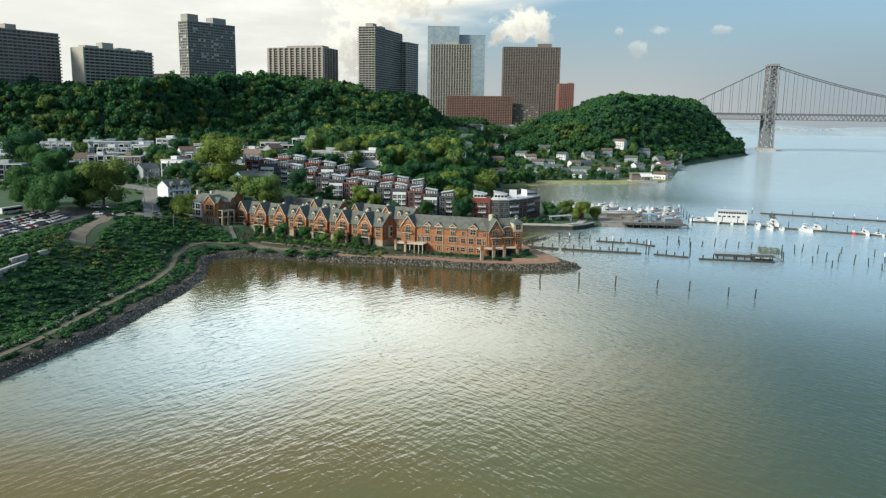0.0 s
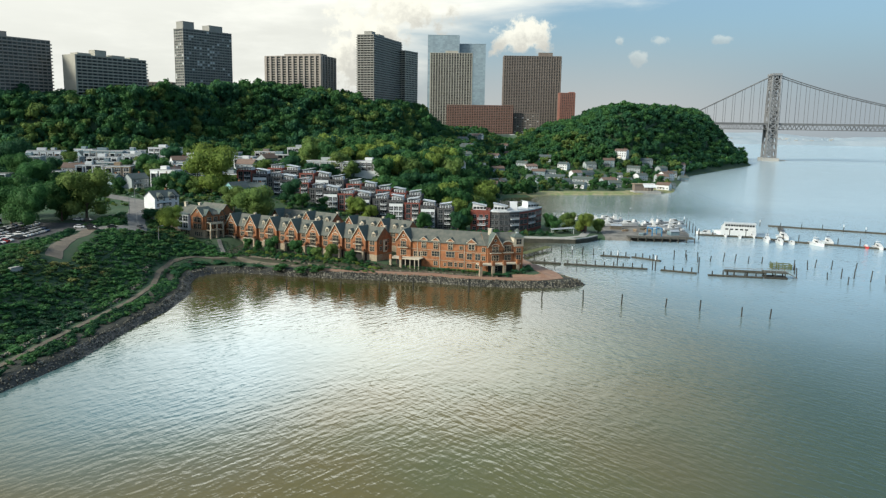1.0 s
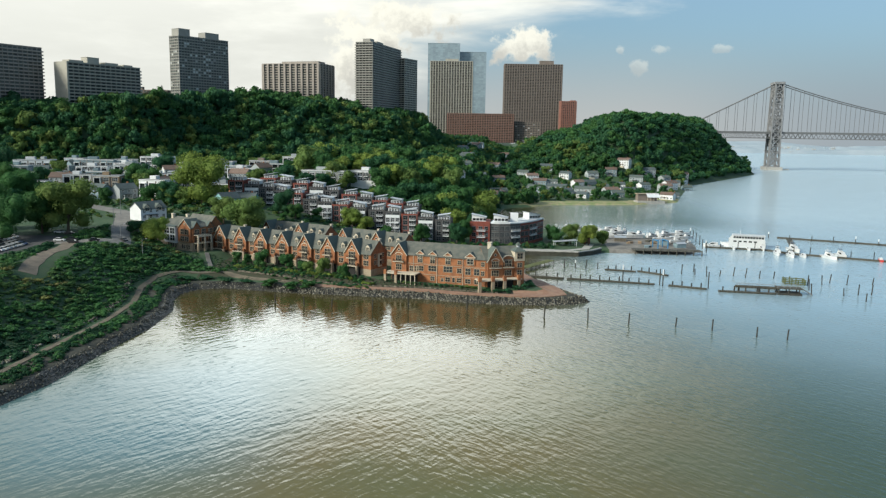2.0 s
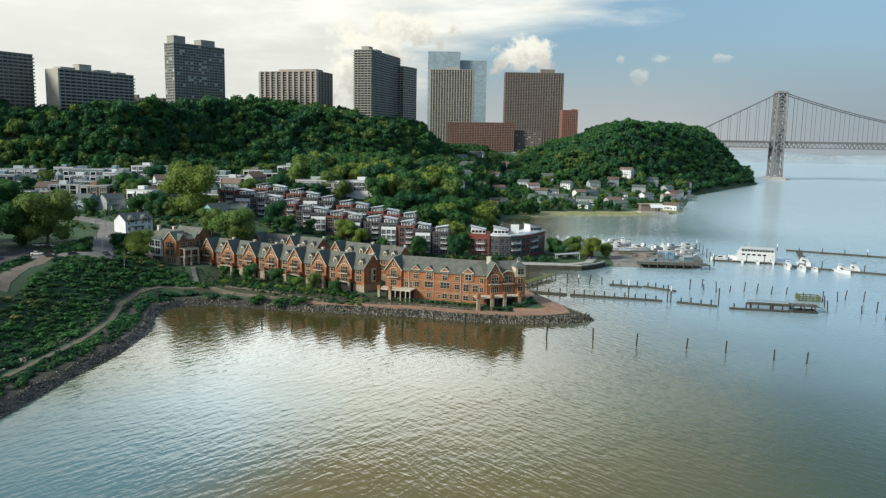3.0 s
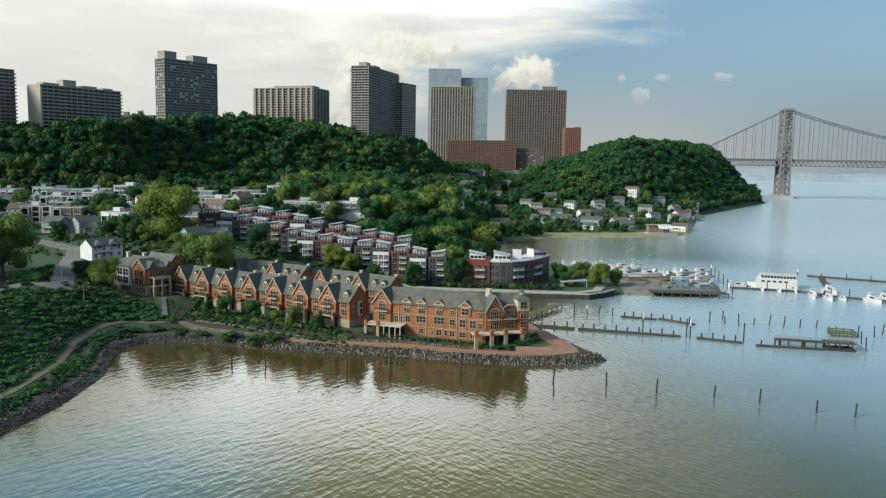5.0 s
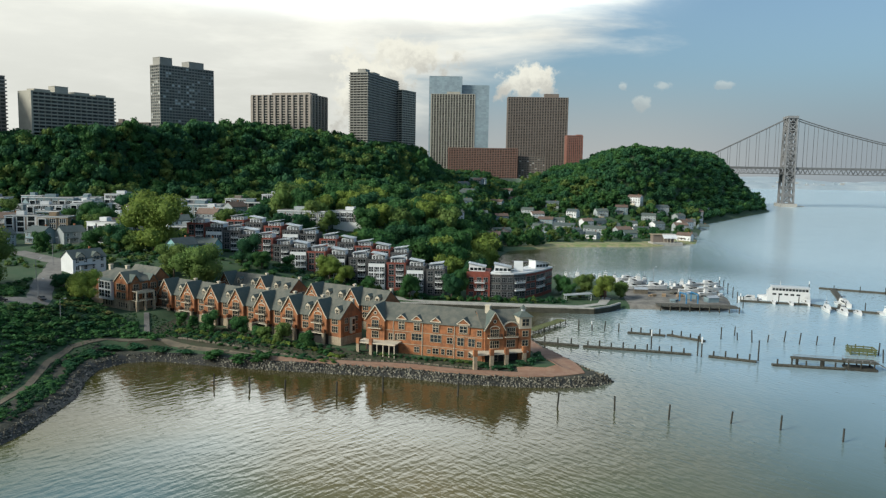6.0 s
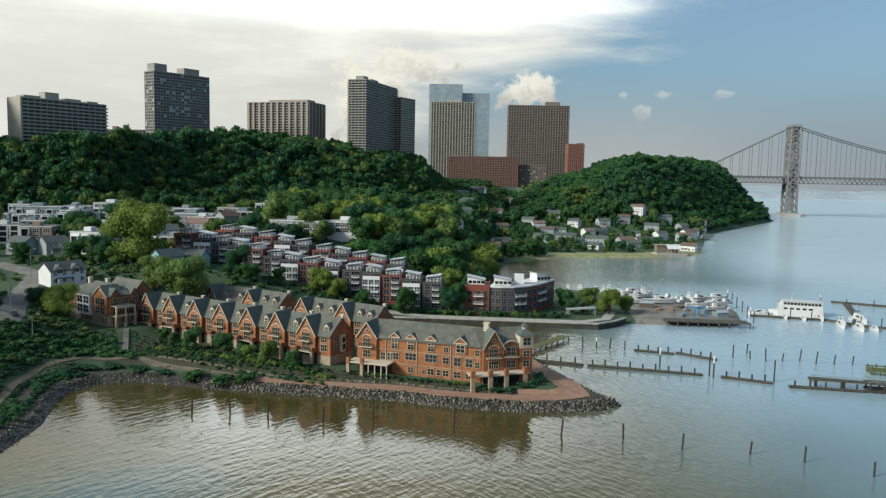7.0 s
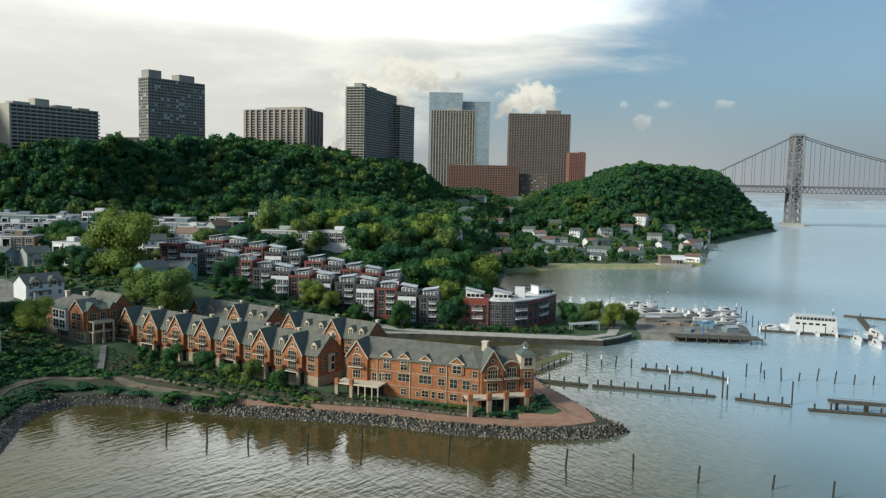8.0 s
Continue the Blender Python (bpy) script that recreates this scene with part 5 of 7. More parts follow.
def build_riprap():
    """Broken stone along the waterline."""
    rng = np.random.default_rng(5)
    cube = np.array([(x, y, z) for z in (-1, 1) for x, y in ((-1, -1), (1, -1), (1, 1), (-1, 1))], float)
    quads = np.array([(3, 2, 1, 0), (4, 5, 6, 7), (0, 1, 5, 4), (1, 2, 6, 5), (2, 3, 7, 6), (3, 0, 4, 7)])
    V, F, n = [], [], 0
    for a, c in zip(SHORE[1:24], SHORE[2:25]):
        L = np.hypot(*(c - a))
        dirx = (c - a) / L
        nrm = np.array((-dirx[1], dirx[0]))
        dense = 15 if a[1] > 300 and a[0] > -100 else 9
        for _ in range(int(L * dense)):
            o = rng.uniform(-0.6, 3.1)
            p = a + dirx * rng.uniform(0, L) + nrm * o
            s = rng.uniform(0.13, 0.35) if dense == 15 else rng.uniform(0.08, 0.26)
            q = cube * rng.uniform(0.55, 1.0, (8, 3)) * s * rng.uniform(0.7, 1.3, 3)
            ang = rng.uniform(0, 6.3)
            q = np.stack([q[:, 0] * math.cos(ang) - q[:, 1] * math.sin(ang), q[:, 0] * math.sin(ang) + q[:, 1] * math.cos(ang), q[:, 2]], 1)
            z = max(min(2.4, 0.75 * o), -0.3)
            V.append(q + (p[0], p[1], z + s * 0.3)), F.append(quads + n)
            n += 8
    wall = np.array([(-136, 150), (-135.5, 190), (-137, 215), (-138.5, 240), (-139, 262), (-143.5, 290), (-151, 310), (-154, 328)], float)
    for a, c in zip(wall[:-1], wall[1:]):
        L = np.hypot(*(c - a))
        for _ in range(int(L * 5)):
            p = a + (c - a) * rng.uniform(0, 1) + rng.normal(0, 0.5, 2)
            s = rng.uniform(0.15, 0.36)
            q = cube * rng.uniform(0.55, 1.0, (8, 3)) * s * rng.uniform(0.7, 1.3, 3)
            V.append(q + (p[0], p[1], ground_z(*p) + rng.uniform(0, 0.6))), F.append(quads + n)
            n += 8
    whole("riprap", array_mesh("riprap", np.vstack(V), np.vstack(F), [STONE]), "grey broken stones along the waterline", "stones", kind="stuff")


build_riprap()


def shrubs(name, spots, label, leaves=LEAF):
    rng = np.random.default_rng(len(spots))
    protos = [crown_arrays(50 + s, 3, 46, 0.2) for s in range(5)]
    V, F, M, n = [], [], [], 0
    for i, (x, y, z, r, hh, leaf) in enumerate(spots):
        v, f = protos[i % 5]
        a = rng.uniform(0, 6.3)
        ca, sa = math.cos(a), math.sin(a)
        V.append(np.stack([(v[:, 0] * ca - v[:, 1] * sa) * r + x, (v[:, 0] * sa + v[:, 1] * ca) * r + y, v[:, 2] * hh * 0.6 + z + hh * 0.35], 1))
        F.append(f + n), M.append(np.full(len(f), int(leaf)))
        n += len(v)
    whole(name, array_mesh(name, np.vstack(V), np.vstack(F), leaves, np.concatenate(M)), label, "bushes", kind="stuff")


def build_bank():
    path = np.array([(-133, 100), (-132.5, 174), (-131.5, 190), (-133, 215), (-134, 240), (-134.5, 262), (-139, 290), (-146, 310), (-148, 326), (-140, 338), (-126, 341)], float)
    track = np.array([(-171, 276), (-174.5, 288), (-187, 332)], float)
    street = np.array([(-206, 326), (-186, 334), (-173, 347), (-186, 370), (-196, 392)], float)
    stair = np.array([(-135, 352), (-146, 372)], float)
    keep = lambda x, y: (inland(x, y) > 6) & (line_distance(x, y, path) > 2.6) & (line_distance(x, y, track) > 5) & (line_distance(x, y, street) > 6) & (line_distance(x, y, stair) > 2.2) & ((y < 356 - 0.55 * (x + 140)) | (x < -172)) & (x > -193) & (x < -132 + 0.02 * y)
    x, y, rng = scatter(11, -196, -122, 130, 374, 1.7, lambda x, y: keep(x, y) & (inland(x, y) > 9 + 4 * np.sin(y * 0.21)))
    z = height(x, y)
    r = 0.6 + 2.0 * rng.uniform(0, 1, len(x)) ** 2
    clump = np.sin(x * 0.11 + 1.0) + np.sin(y * 0.075) + rng.normal(0, 0.5, len(x))
    leaf = np.where(clump > 2.0, 2, np.where(clump > 1.0, 3, np.where(clump > -1.1, 1, 0)))
    shrubs("bank_bushes", list(zip(x, y, z, r, r * rng.uniform(0.55, 1.0, len(x)), leaf)), "thick green bushes and weeds over the bank", WEED)
    x, y, rng = scatter(12, -150, -112, 130, 330, 1.5, lambda x, y: (inland(x, y) > 4.5) & (inland(x, y) < 12) & (line_distance(x, y, path) > 1.7) & (np.sin(y * 0.16) + np.sin(y * 0.43 + x) > -0.5))
    r = rng.uniform(0.6, 1.5, len(x))
    shrubs("beach_bushes", list(zip(x, y, height(x, y), r, r * rng.uniform(0.8, 1.3, len(x)), rng.choice([0, 0, 0, 1], len(x)))), "dark green bushes between path and beach", WEED)
    x, y, rng = scatter(17, -193, -150, 322, 376, 3.4, lambda x, y: (line_distance(x, y, street) > 5.5) & (line_distance(x, y, track) > 6) & (line_distance(x, y, np.array([(-151.0, 379.0), (-175.0, 392.0)])) > 14) & (y < 362 - 0.4 * (x + 165)))
    r = rng.uniform(1.2, 2.8, len(x))
    shrubs("crest_bushes", list(zip(x, y, height(x, y), r, r * rng.uniform(0.7, 1.2, len(x)), rng.choice([0, 0, 1, 1, 3], len(x)))), "tall green bushes along the top of the bank", WEED)
    front = lambda x: np.where(x < -56, 379.5 - 0.482 * (x + 142.2), 341 - 0.24 * (x + 51.5))
    walk_line = np.array([(-142, 338), (-126, 344.5), (-110, 340.5), (-92, 337.0), (-76, 333), (-53, 331.6), (-36, 331.3), (-18, 327.2), (-1, 326.6), (12, 327.6)], float)
    x, y, rng = scatter(13, -150, 2, 326, 384, 1.25, lambda x, y: (inland(x, y) > 7) & (line_distance(x, y, walk_line) > 3.2) & (y < front(x)) & (line_distance(x, y, stair) > 2) & ((x > -130) | (y < 371)))
    r = rng.uniform(0.25, 0.6, len(x))
    shrubs("garden_planting", list(zip(x, y, height(x, y), r, r * rng.uniform(0.6, 1.1, len(x)), rng.choice([0, 0, 0, 1, 3], len(x)))), "low mixed planting on the terrace gardens", WEED)
    wall = thing("garden_wall", pose(0, 0, 0), "low field stone wall along the promenade", "wall")
    blocks = []
    for k in range(4):
        b = Build()
        e = [rng.uniform(-0.09, 0.09) for _ in range(8)]
        b.solid([(-0.5 + e[0], -0.28, -0.3), (0.5, -0.28 + e[1], -0.3), (0.5, 0.28, -0.3), (-0.5, 0.28, -0.3), (-0.42, -0.22 + e[2], 0.3 + e[3]), (0.43 + e[4], -0.2, 0.3 + e[5]), (0.42, 0.22, 0.3 + e[6]), (-0.42, 0.22, 0.3 + e[7])],
                ((3, 2, 1, 0), (4, 5, 6, 7), (0, 1, 5, 4), (1, 2, 6, 5), (2, 3, 7, 6), (3, 0, 4, 7)), FIELDSTONE)
        blocks.append(b.mesh("stone"))
    line = np.array([(-120, 346.5), (-104, 342.6), (-88, 338.8), (-76, 337.0), (-53, 335.4), (-36, 335.0), (-18, 331.0), (-4, 330.2)])
    n = 0
    for a, c in zip(line[:-1], line[1:]):
        L, ang = float(np.hypot(*(c - a))), math.degrees(math.atan2(c[1] - a[1], c[0] - a[0]))
        for k in range(int(L / 1.05)):
            if rng.uniform() < 0.12:
                continue
            p = a + (c - a) * (k + 0.5) * 1.05 / L
            part("stone", blocks[n % 4], wall, m=pose(p[0], p[1] + rng.uniform(-0.25, 0.25), ground_z(p[0], p[1]) + rng.uniform(0.05, 0.3), 0, 0, ang + rng.uniform(-14, 14)))
            n += 1


build_bank()


# ---- houses of the village ----
SLATE_ROOF = material("grey_slate", (0.085, 0.11, 0.11), 0.8, 0.2, 2.0)
PALE = material("pale_siding", (0.34, 0.38, 0.39), 0.7, 0.12, 2.5, per_object=0.2)
BLUEGREY = material("blue_grey_siding", (0.18, 0.25, 0.28), 0.7, 0.12, 2.5, per_object=0.2)
TEAL = material("teal_siding", (0.22, 0.42, 0.44), 0.7, 0.12, 2.5)
OCHRE = material("ochre_render", (0.30, 0.22, 0.14), 0.8, 0.15, 2.5)
TILE = material("brown_roofing", (0.17, 0.12, 0.095), 0.85, 0.2, 2.0, per_object=0.25)


def cottage(x, y, turn, w, d, h, wall, roof, label, rise=3.0, z=None):
    """A gabled wooden house: walls, roof, chimney, porch and windows."""
    z = ground_z(x, y) if z is None else z
    t = thing("cottage", pose(x, y, z, 0, 0, turn) @ pose(-w / 2, -d / 2, 0), label, "house", "village houses")
    part("wall", Build().prism([(0, 0, -4), (0, d, -4), (0, d, h), (0, d / 2, h + rise - 0.1), (0, 0, h)][::-1], (w, 0, 0), wall), t)
    part("roof", pitched(Build(), -0.4, w + 0.4, 0, d, h, d / 2, h + rise, roof, 0.4, 0.22), t)
    part("chimney", Build().box(w * 0.7, d * 0.55, h + rise * 0.4, w * 0.7 + 0.8, d * 0.55 + 0.8, h + rise + 1.0, BRICK), t)
    n = max(2, int(w / 3.2))
    for zz in np.arange(0.9, h - 1.2, 2.9):
        for k in range(n):
            window(t, w * (k + 0.5) / n, 0, float(zz), 1.3, 1.5, WHITE, pane=y < 460)
        window(t, w, d / 2, float(zz), 1.3, 1.5, WHITE, turn=90, pane=y < 460)
    part("porch", Build().box(w * 0.15, -1.8, 2.5, w * 0.6, 0, 2.75, roof).box(w * 0.15, -1.8, -2, w * 0.6, 0, 0.3, TRIM).box(w * 0.15, -1.75, 0.3, w * 0.15 + 0.2, -1.55, 2.5, WHITE).box(w * 0.6 - 0.2, -1.75, 0.3, w * 0.6, -1.55, 2.5, WHITE), t)
    return t


def flats(x, y, turn, w, d, h, wall, label, z=None, trim=WHITE):
    """A flat-roofed block of flats with glazed bays, balconies and a roof stair."""
    z = ground_z(x, y) if z is None else z
    t = thing("block_of_flats", pose(x, y, z, 0, 0, turn) @ pose(-w / 2, -d / 2, 0), label, "flats", "blocks of flats")
    part("wall", Build().box(0, 0, -5, w, d, h, wall), t)
    part("roof_edge", Build().box(-0.25, -0.25, h, w + 0.25, d + 0.25, h + 0.45, trim), t)
    part("flat_roof", Build().box(0.1, 0.1, h + 0.45, w - 0.1, d - 0.1, h + 0.52, FLAT_ROOF), t)
    part("roof_house", Build().box(w * 0.3, d * 0.3, h + 0.4, w * 0.55, d * 0.65, h + 2.6, wall), t)
    n = max(2, int(w / 4.4))
    for zz in np.arange(0.8, h - 1.6, 3.1):
        for k in range(n):
            window(t, w * (k + 0.5) / n, 0, float(zz), 3.1, 2.2, (trim, IRON)[int(w) % 2], mullions=2, pane=y < 600)
        window(t, w, d * 0.5, float(zz), 2.4, 1.9, trim, turn=90, pane=False)
    for k in range(1, n):
        x = w * k / n
        part("dark_panel", Build().box(x - 0.42, -0.07, 0.5, x + 0.42, 0.05, h - 0.5, (GREY, BROWN, SLATE)[(k + int(w)) % 3]), t)
    for k in range(0, n, 2):
        x = w * (k + 0.5) / n
        if h > 8 and k % 4 == 0:
            top = min(h - 0.6, 9.4)
            bay = part("framed_bay", lattice([x - 2.1, x - 1.75, x + 1.75, x + 2.1], [0.4, 0.75, top * 0.5 - 0.2, top * 0.5 + 0.2, top - 0.35, top], -1.1, 0.05, trim), t, "projecting pale frame round tall dark glazing")
            part("bay_glass", Build().box(x - 1.75, -0.45, 0.75, x + 1.75, -0.3, top - 0.35, GLASS), bay)
        else:
            balcony(t, x, 0, 3.6, 3.4, 1.2, rail=IRON, slab=trim)
    return t


def build_houses():
    flats(-290, 628, 8, 24, 14, 13, WHITE, "white modern flats with dark framed windows")
    flats(-256, 628, 4, 26, 14, 9, BLUEGREY, "low blue-grey flats under the ridge")
    flats(-308, 564, 12, 22, 13, 9, WHITE, "white modern flats with long balconies")
    flats(-283, 572, 12, 22, 13, 10, PALE, "pale modern flats beside white ones")
    flats(-330, 606, 10, 30, 14, 11, BLUEGREY, "blue-grey glazed flats under the ridge")
    flats(-372, 590, 20, 26, 14, 11, WHITE, "white stepped flats under the ridge")
    flats(-222, 612, 0, 30, 16, 8, BLUEGREY, "long low blue-grey building with flat roof")
    flats(-206, 640, 4, 20, 12, 9, BROWN, "low brown brick building with flat roof")
    flats(-219, 478, -6, 17, 12, 11, WHITE, "white three-storey house with dark bays")
    flats(-262, 500, 14, 16, 14, 10, OCHRE, "ochre block with flat roof")
    flats(-300, 474, 14, 24, 14, 9, PALE, "pale flat-roofed building among trees")
    flats(-340, 500, 14, 26, 14, 9, PALE, "pale flats with roof terrace")
    flats(-129, 541, -4, 30, 13, 7.5, PALE, "long white apartment building with roof clutter", z=32)
    flats(-101, 549, -4, 22, 12, 7, WHITE, "white apartment wing behind the trees", z=32.5)
    white = cottage(-185.5, 398, 62, 15, 9, 5.6, WHITE, SLATE_ROOF, "white two-storey house with grey roof", 3.2)
    for x in (3.6, 10.6):
        dormer(white, x, -0.05, 4.4, 3.6, 2.0, 3.4)
    cottage(-238, 474, 60, 12, 9, 6.0, PALE, SLATE_ROOF, "pale wooden house with green-grey gable")
    cottage(-252, 470, -20, 13, 9, 6.0, BLUEGREY, SLATE_ROOF, "blue-grey wooden house with porch")
    cottage(-262, 452, 70, 11, 8, 6.0, PALE, SLATE_ROOF, "pale gabled house with tall chimney")
    cottage(-157, 432, 62, 12, 8, 6.0, TEAL, SLATE_ROOF, "teal gabled house among trees")
    cottage(-150, 444, -10, 12, 8, 5.0, TEAL, SLATE_ROOF, "low teal house beside a gabled one")
    cottage(-305, 520, 10, 16, 10, 6, PALE, TILE, "pale house with brown hipped roof")
    cottage(-340, 470, 60, 14, 10, 6, PALE, TILE, "pale house with brown gable roof")
    cottage(-212, 782, 10, 14, 10, 7, WHITE, SLATE_ROOF, "white house at the foot of the ridge")
    cottage(-190, 770, 70, 12, 9, 6, BLUEGREY, SLATE_ROOF, "blue house at the foot of the ridge")
    cottage(-152, 800, 0, 18, 10, 6, PALE, SLATE_ROOF, "pale house among hillside trees")
    cottage(-120, 812, 0, 16, 10, 6, PALE, TILE, "pale house among hillside trees")
    rng = np.random.default_rng(77)
    walls = (WHITE, PALE, BLUEGREY, PALE, WHITE)
    names = ("white", "pale", "blue-grey", "grey", "white")
    for k, (x, y) in enumerate(((-410, 596), (-395, 560), (-352, 566), (-385, 520), (-332, 540), (-262, 592), (-240, 640), (-236, 580), (-228, 548), (-246, 540), (-204, 585), (-192, 548), (-182, 600), (-184, 500), (-262, 655), (-300, 596), (-375, 480), (-350, 440), (-310, 440), (-285, 505), (-200, 520), (-178, 640))):
        w = k % len(walls)
        if k % 3 == 2:
            cottage(x, y, float(rng.uniform(-15, 75)), 13, 9, 6, walls[w], (SLATE_ROOF, TILE)[k % 2], f"{names[w]} gabled house on the hillside street")
        else:
            flats(x, y, float(rng.uniform(2, 14)), float(rng.uniform(15, 26)), 12, float(rng.choice([6.5, 9.5])), walls[w], f"{names[w]} flat-roofed house on the hillside street")
    taken = np.array([o.matrix_world.translation[:2] for o in scene.objects if o.parent is None and o.name.split(".")[0] in ("cottage", "block_of_flats", "town_house")])
    foot = lambda x, y: line_distance(x, y, FOOT) * np.where(inside(x, y, FOOT_RING), 1, -1)
    x, y, rng = scatter(61, -430, -180, 500, 660, 22, lambda x, y: (foot(x, y) < -4) & np.array([np.min(np.hypot(taken[:, 0] + 9 - a, taken[:, 1] + 4 - b)) > 19 for a, b in zip(x, y)]))
    for k, (a, b) in enumerate(zip(x, y)):
        w = int(rng.choice([0, 1, 2, 2]))
        if k % 3:
            flats(a, b, float(rng.uniform(0, 16)), float(rng.uniform(12, 20)), 11, float(rng.choice([7, 9.5, 10.5])), walls[w], f"{names[w]} modern flats crowded on the hillside")
        else:
            cottage(a, b, float(rng.uniform(-20, 80)), 12, 9, 6.5, walls[w], (SLATE_ROOF, TILE)[k % 2], f"{names[w]} gabled house crowded on the hillside")
    # bay shore
    spots = ((70, 826, 0, 14, 9, 5, WHITE), (108, 852, 8, 15, 9, 5, BLUEGREY), (158, 838, -6, 14, 8, 4, WHITE), (126, 902, 0, 15, 10, 6, WHITE), (22, 868, 0, 20, 10, 6, BLUEGREY),
             (-14, 790, 70, 14, 10, 6, PALE), (47, 890, 4, 22, 10, 6, PALE), (-52, 668, 4, 16, 12, 9, WHITE), (-22, 742, 10, 16, 10, 6, PALE), (-42, 706, 60, 14, 10, 6, PALE),
             (150, 1000, 0, 16, 10, 6, PALE), (188, 984, 8, 16, 10, 7, WHITE), (205, 1040, 6, 16, 10, 6, PALE), (225, 1092, 20, 16, 10, 6, WHITE), (120, 1012, 0, 14, 9, 6, BLUEGREY),
             (88, 960, 0, 16, 9, 6, PALE), (212, 1000, 10, 14, 9, 5, BLUEGREY), (-70, 800, 0, 18, 10, 6, PALE), (-40, 860, 0, 16, 10, 6, BLUEGREY), (-90, 880, 4, 16, 10, 6, PALE), (-20, 930, 10, 18, 10, 6, BLUEGREY),
             (-60, 990, 0, 18, 10, 7, PALE), (-66, 952, 0, 16, 10, 6, BLUEGREY), (-30, 1040, 0, 18, 10, 6, PALE), (-75, 1090, 0, 20, 10, 7, PALE), (10, 1010, 0, 16, 10, 6, PALE), (-10, 1120, 0, 18, 10, 7, WHITE),
             (-60, 1190, 0, 20, 10, 8, WHITE), (-66, 1150, 0, 18, 10, 7, BLUEGREY), (-20, 1230, 0, 20, 10, 8, BLUEGREY), (-72, 1055, 20, 16, 10, 10, BLUEGREY),
             (40, 930, 6, 16, 9, 6, WHITE), (72, 925, -4, 16, 9, 7, WHITE), (102, 935, 8, 15, 9, 6, PALE), (152, 955, 0, 16, 9, 7, WHITE), (176, 950, 12, 14, 9, 6, PALE), (62, 990, 0, 16, 10, 7, WHITE),
             (95, 1000, 10, 16, 10, 6, PALE), (140, 1042, -5, 16, 10, 7, WHITE), (172, 1050, 0, 16, 10, 7, PALE), (236, 1140, 14, 16, 10, 7, WHITE), (20, 965, 0, 16, 10, 7, WHITE), (40, 1035, 5, 16, 10, 7, PALE))
    shore = ((-17, 821, 0, 16, 10, 5, PALE), (29, 926, 0, 20, 10, 6, BLUEGREY), (55, 859, 4, 15, 9, 5, PALE), (76, 870, -4, 22, 10, 6, PALE), (103, 866, 0, 16, 9, 6, PALE), (124, 950, 8, 13, 9, 8, WHITE),
             (190, 1030, 0, 14, 10, 9, PALE), (234, 1132, 10, 14, 9, 7, PALE), (256, 1190, 10, 16, 9, 6, PALE), (-54, 832, 20, 18, 12, 9, WHITE), (-58, 1150, 0, 16, 10, 8, PALE), (168, 868, 0, 15, 9, 3.6, BLUEGREY))
    spots = spots + shore
    for k, (x, y, turn, w, d, h, wall) in enumerate(spots):
        word = {"white_panel": "white", "pale_siding": "pale", "blue_grey_siding": "blue-grey"}[wall.name]
        cottage(x, y, turn + (k * 37) % 70 - 30, w * (0.8 + 0.1 * (k % 4)), d, h + (k % 3) - 1, wall, (SLATE_ROOF, SHINGLE, TILE)[k % 3], f"{word} wooden house among village trees", 2.6)
    t = thing("waterside_pavilion", pose(133, 800, 1.5, 0, 0, 12), "tan waterside pavilion with white awning and terrace", "pavilion")
    part("terrace", Build().box(-14, -6, -2, 14, 6, 1.4, CONCRETE), t)
    part("wall", Build().box(-12, -1, 1.4, 8, 6, 8, BROWN), t)
    part("roof", Build().box(-13, -2, 8, 9, 7, 8.5, STONE_TAN), t)
    part("awning", Build().prism([(-4, -6, 5.0), (9, -6, 5.0), (9, -1, 8.6), (-4, -1, 8.6)], (0, 0, 0.3), WHITE), t, "white sloping awning")
    for k in range(5):
        part("post", Build().box(-4 + k * 3.2, -5.9, 1.4, -3.7 + k * 3.2, -5.6, 5.2, TRIM), t)


build_houses()


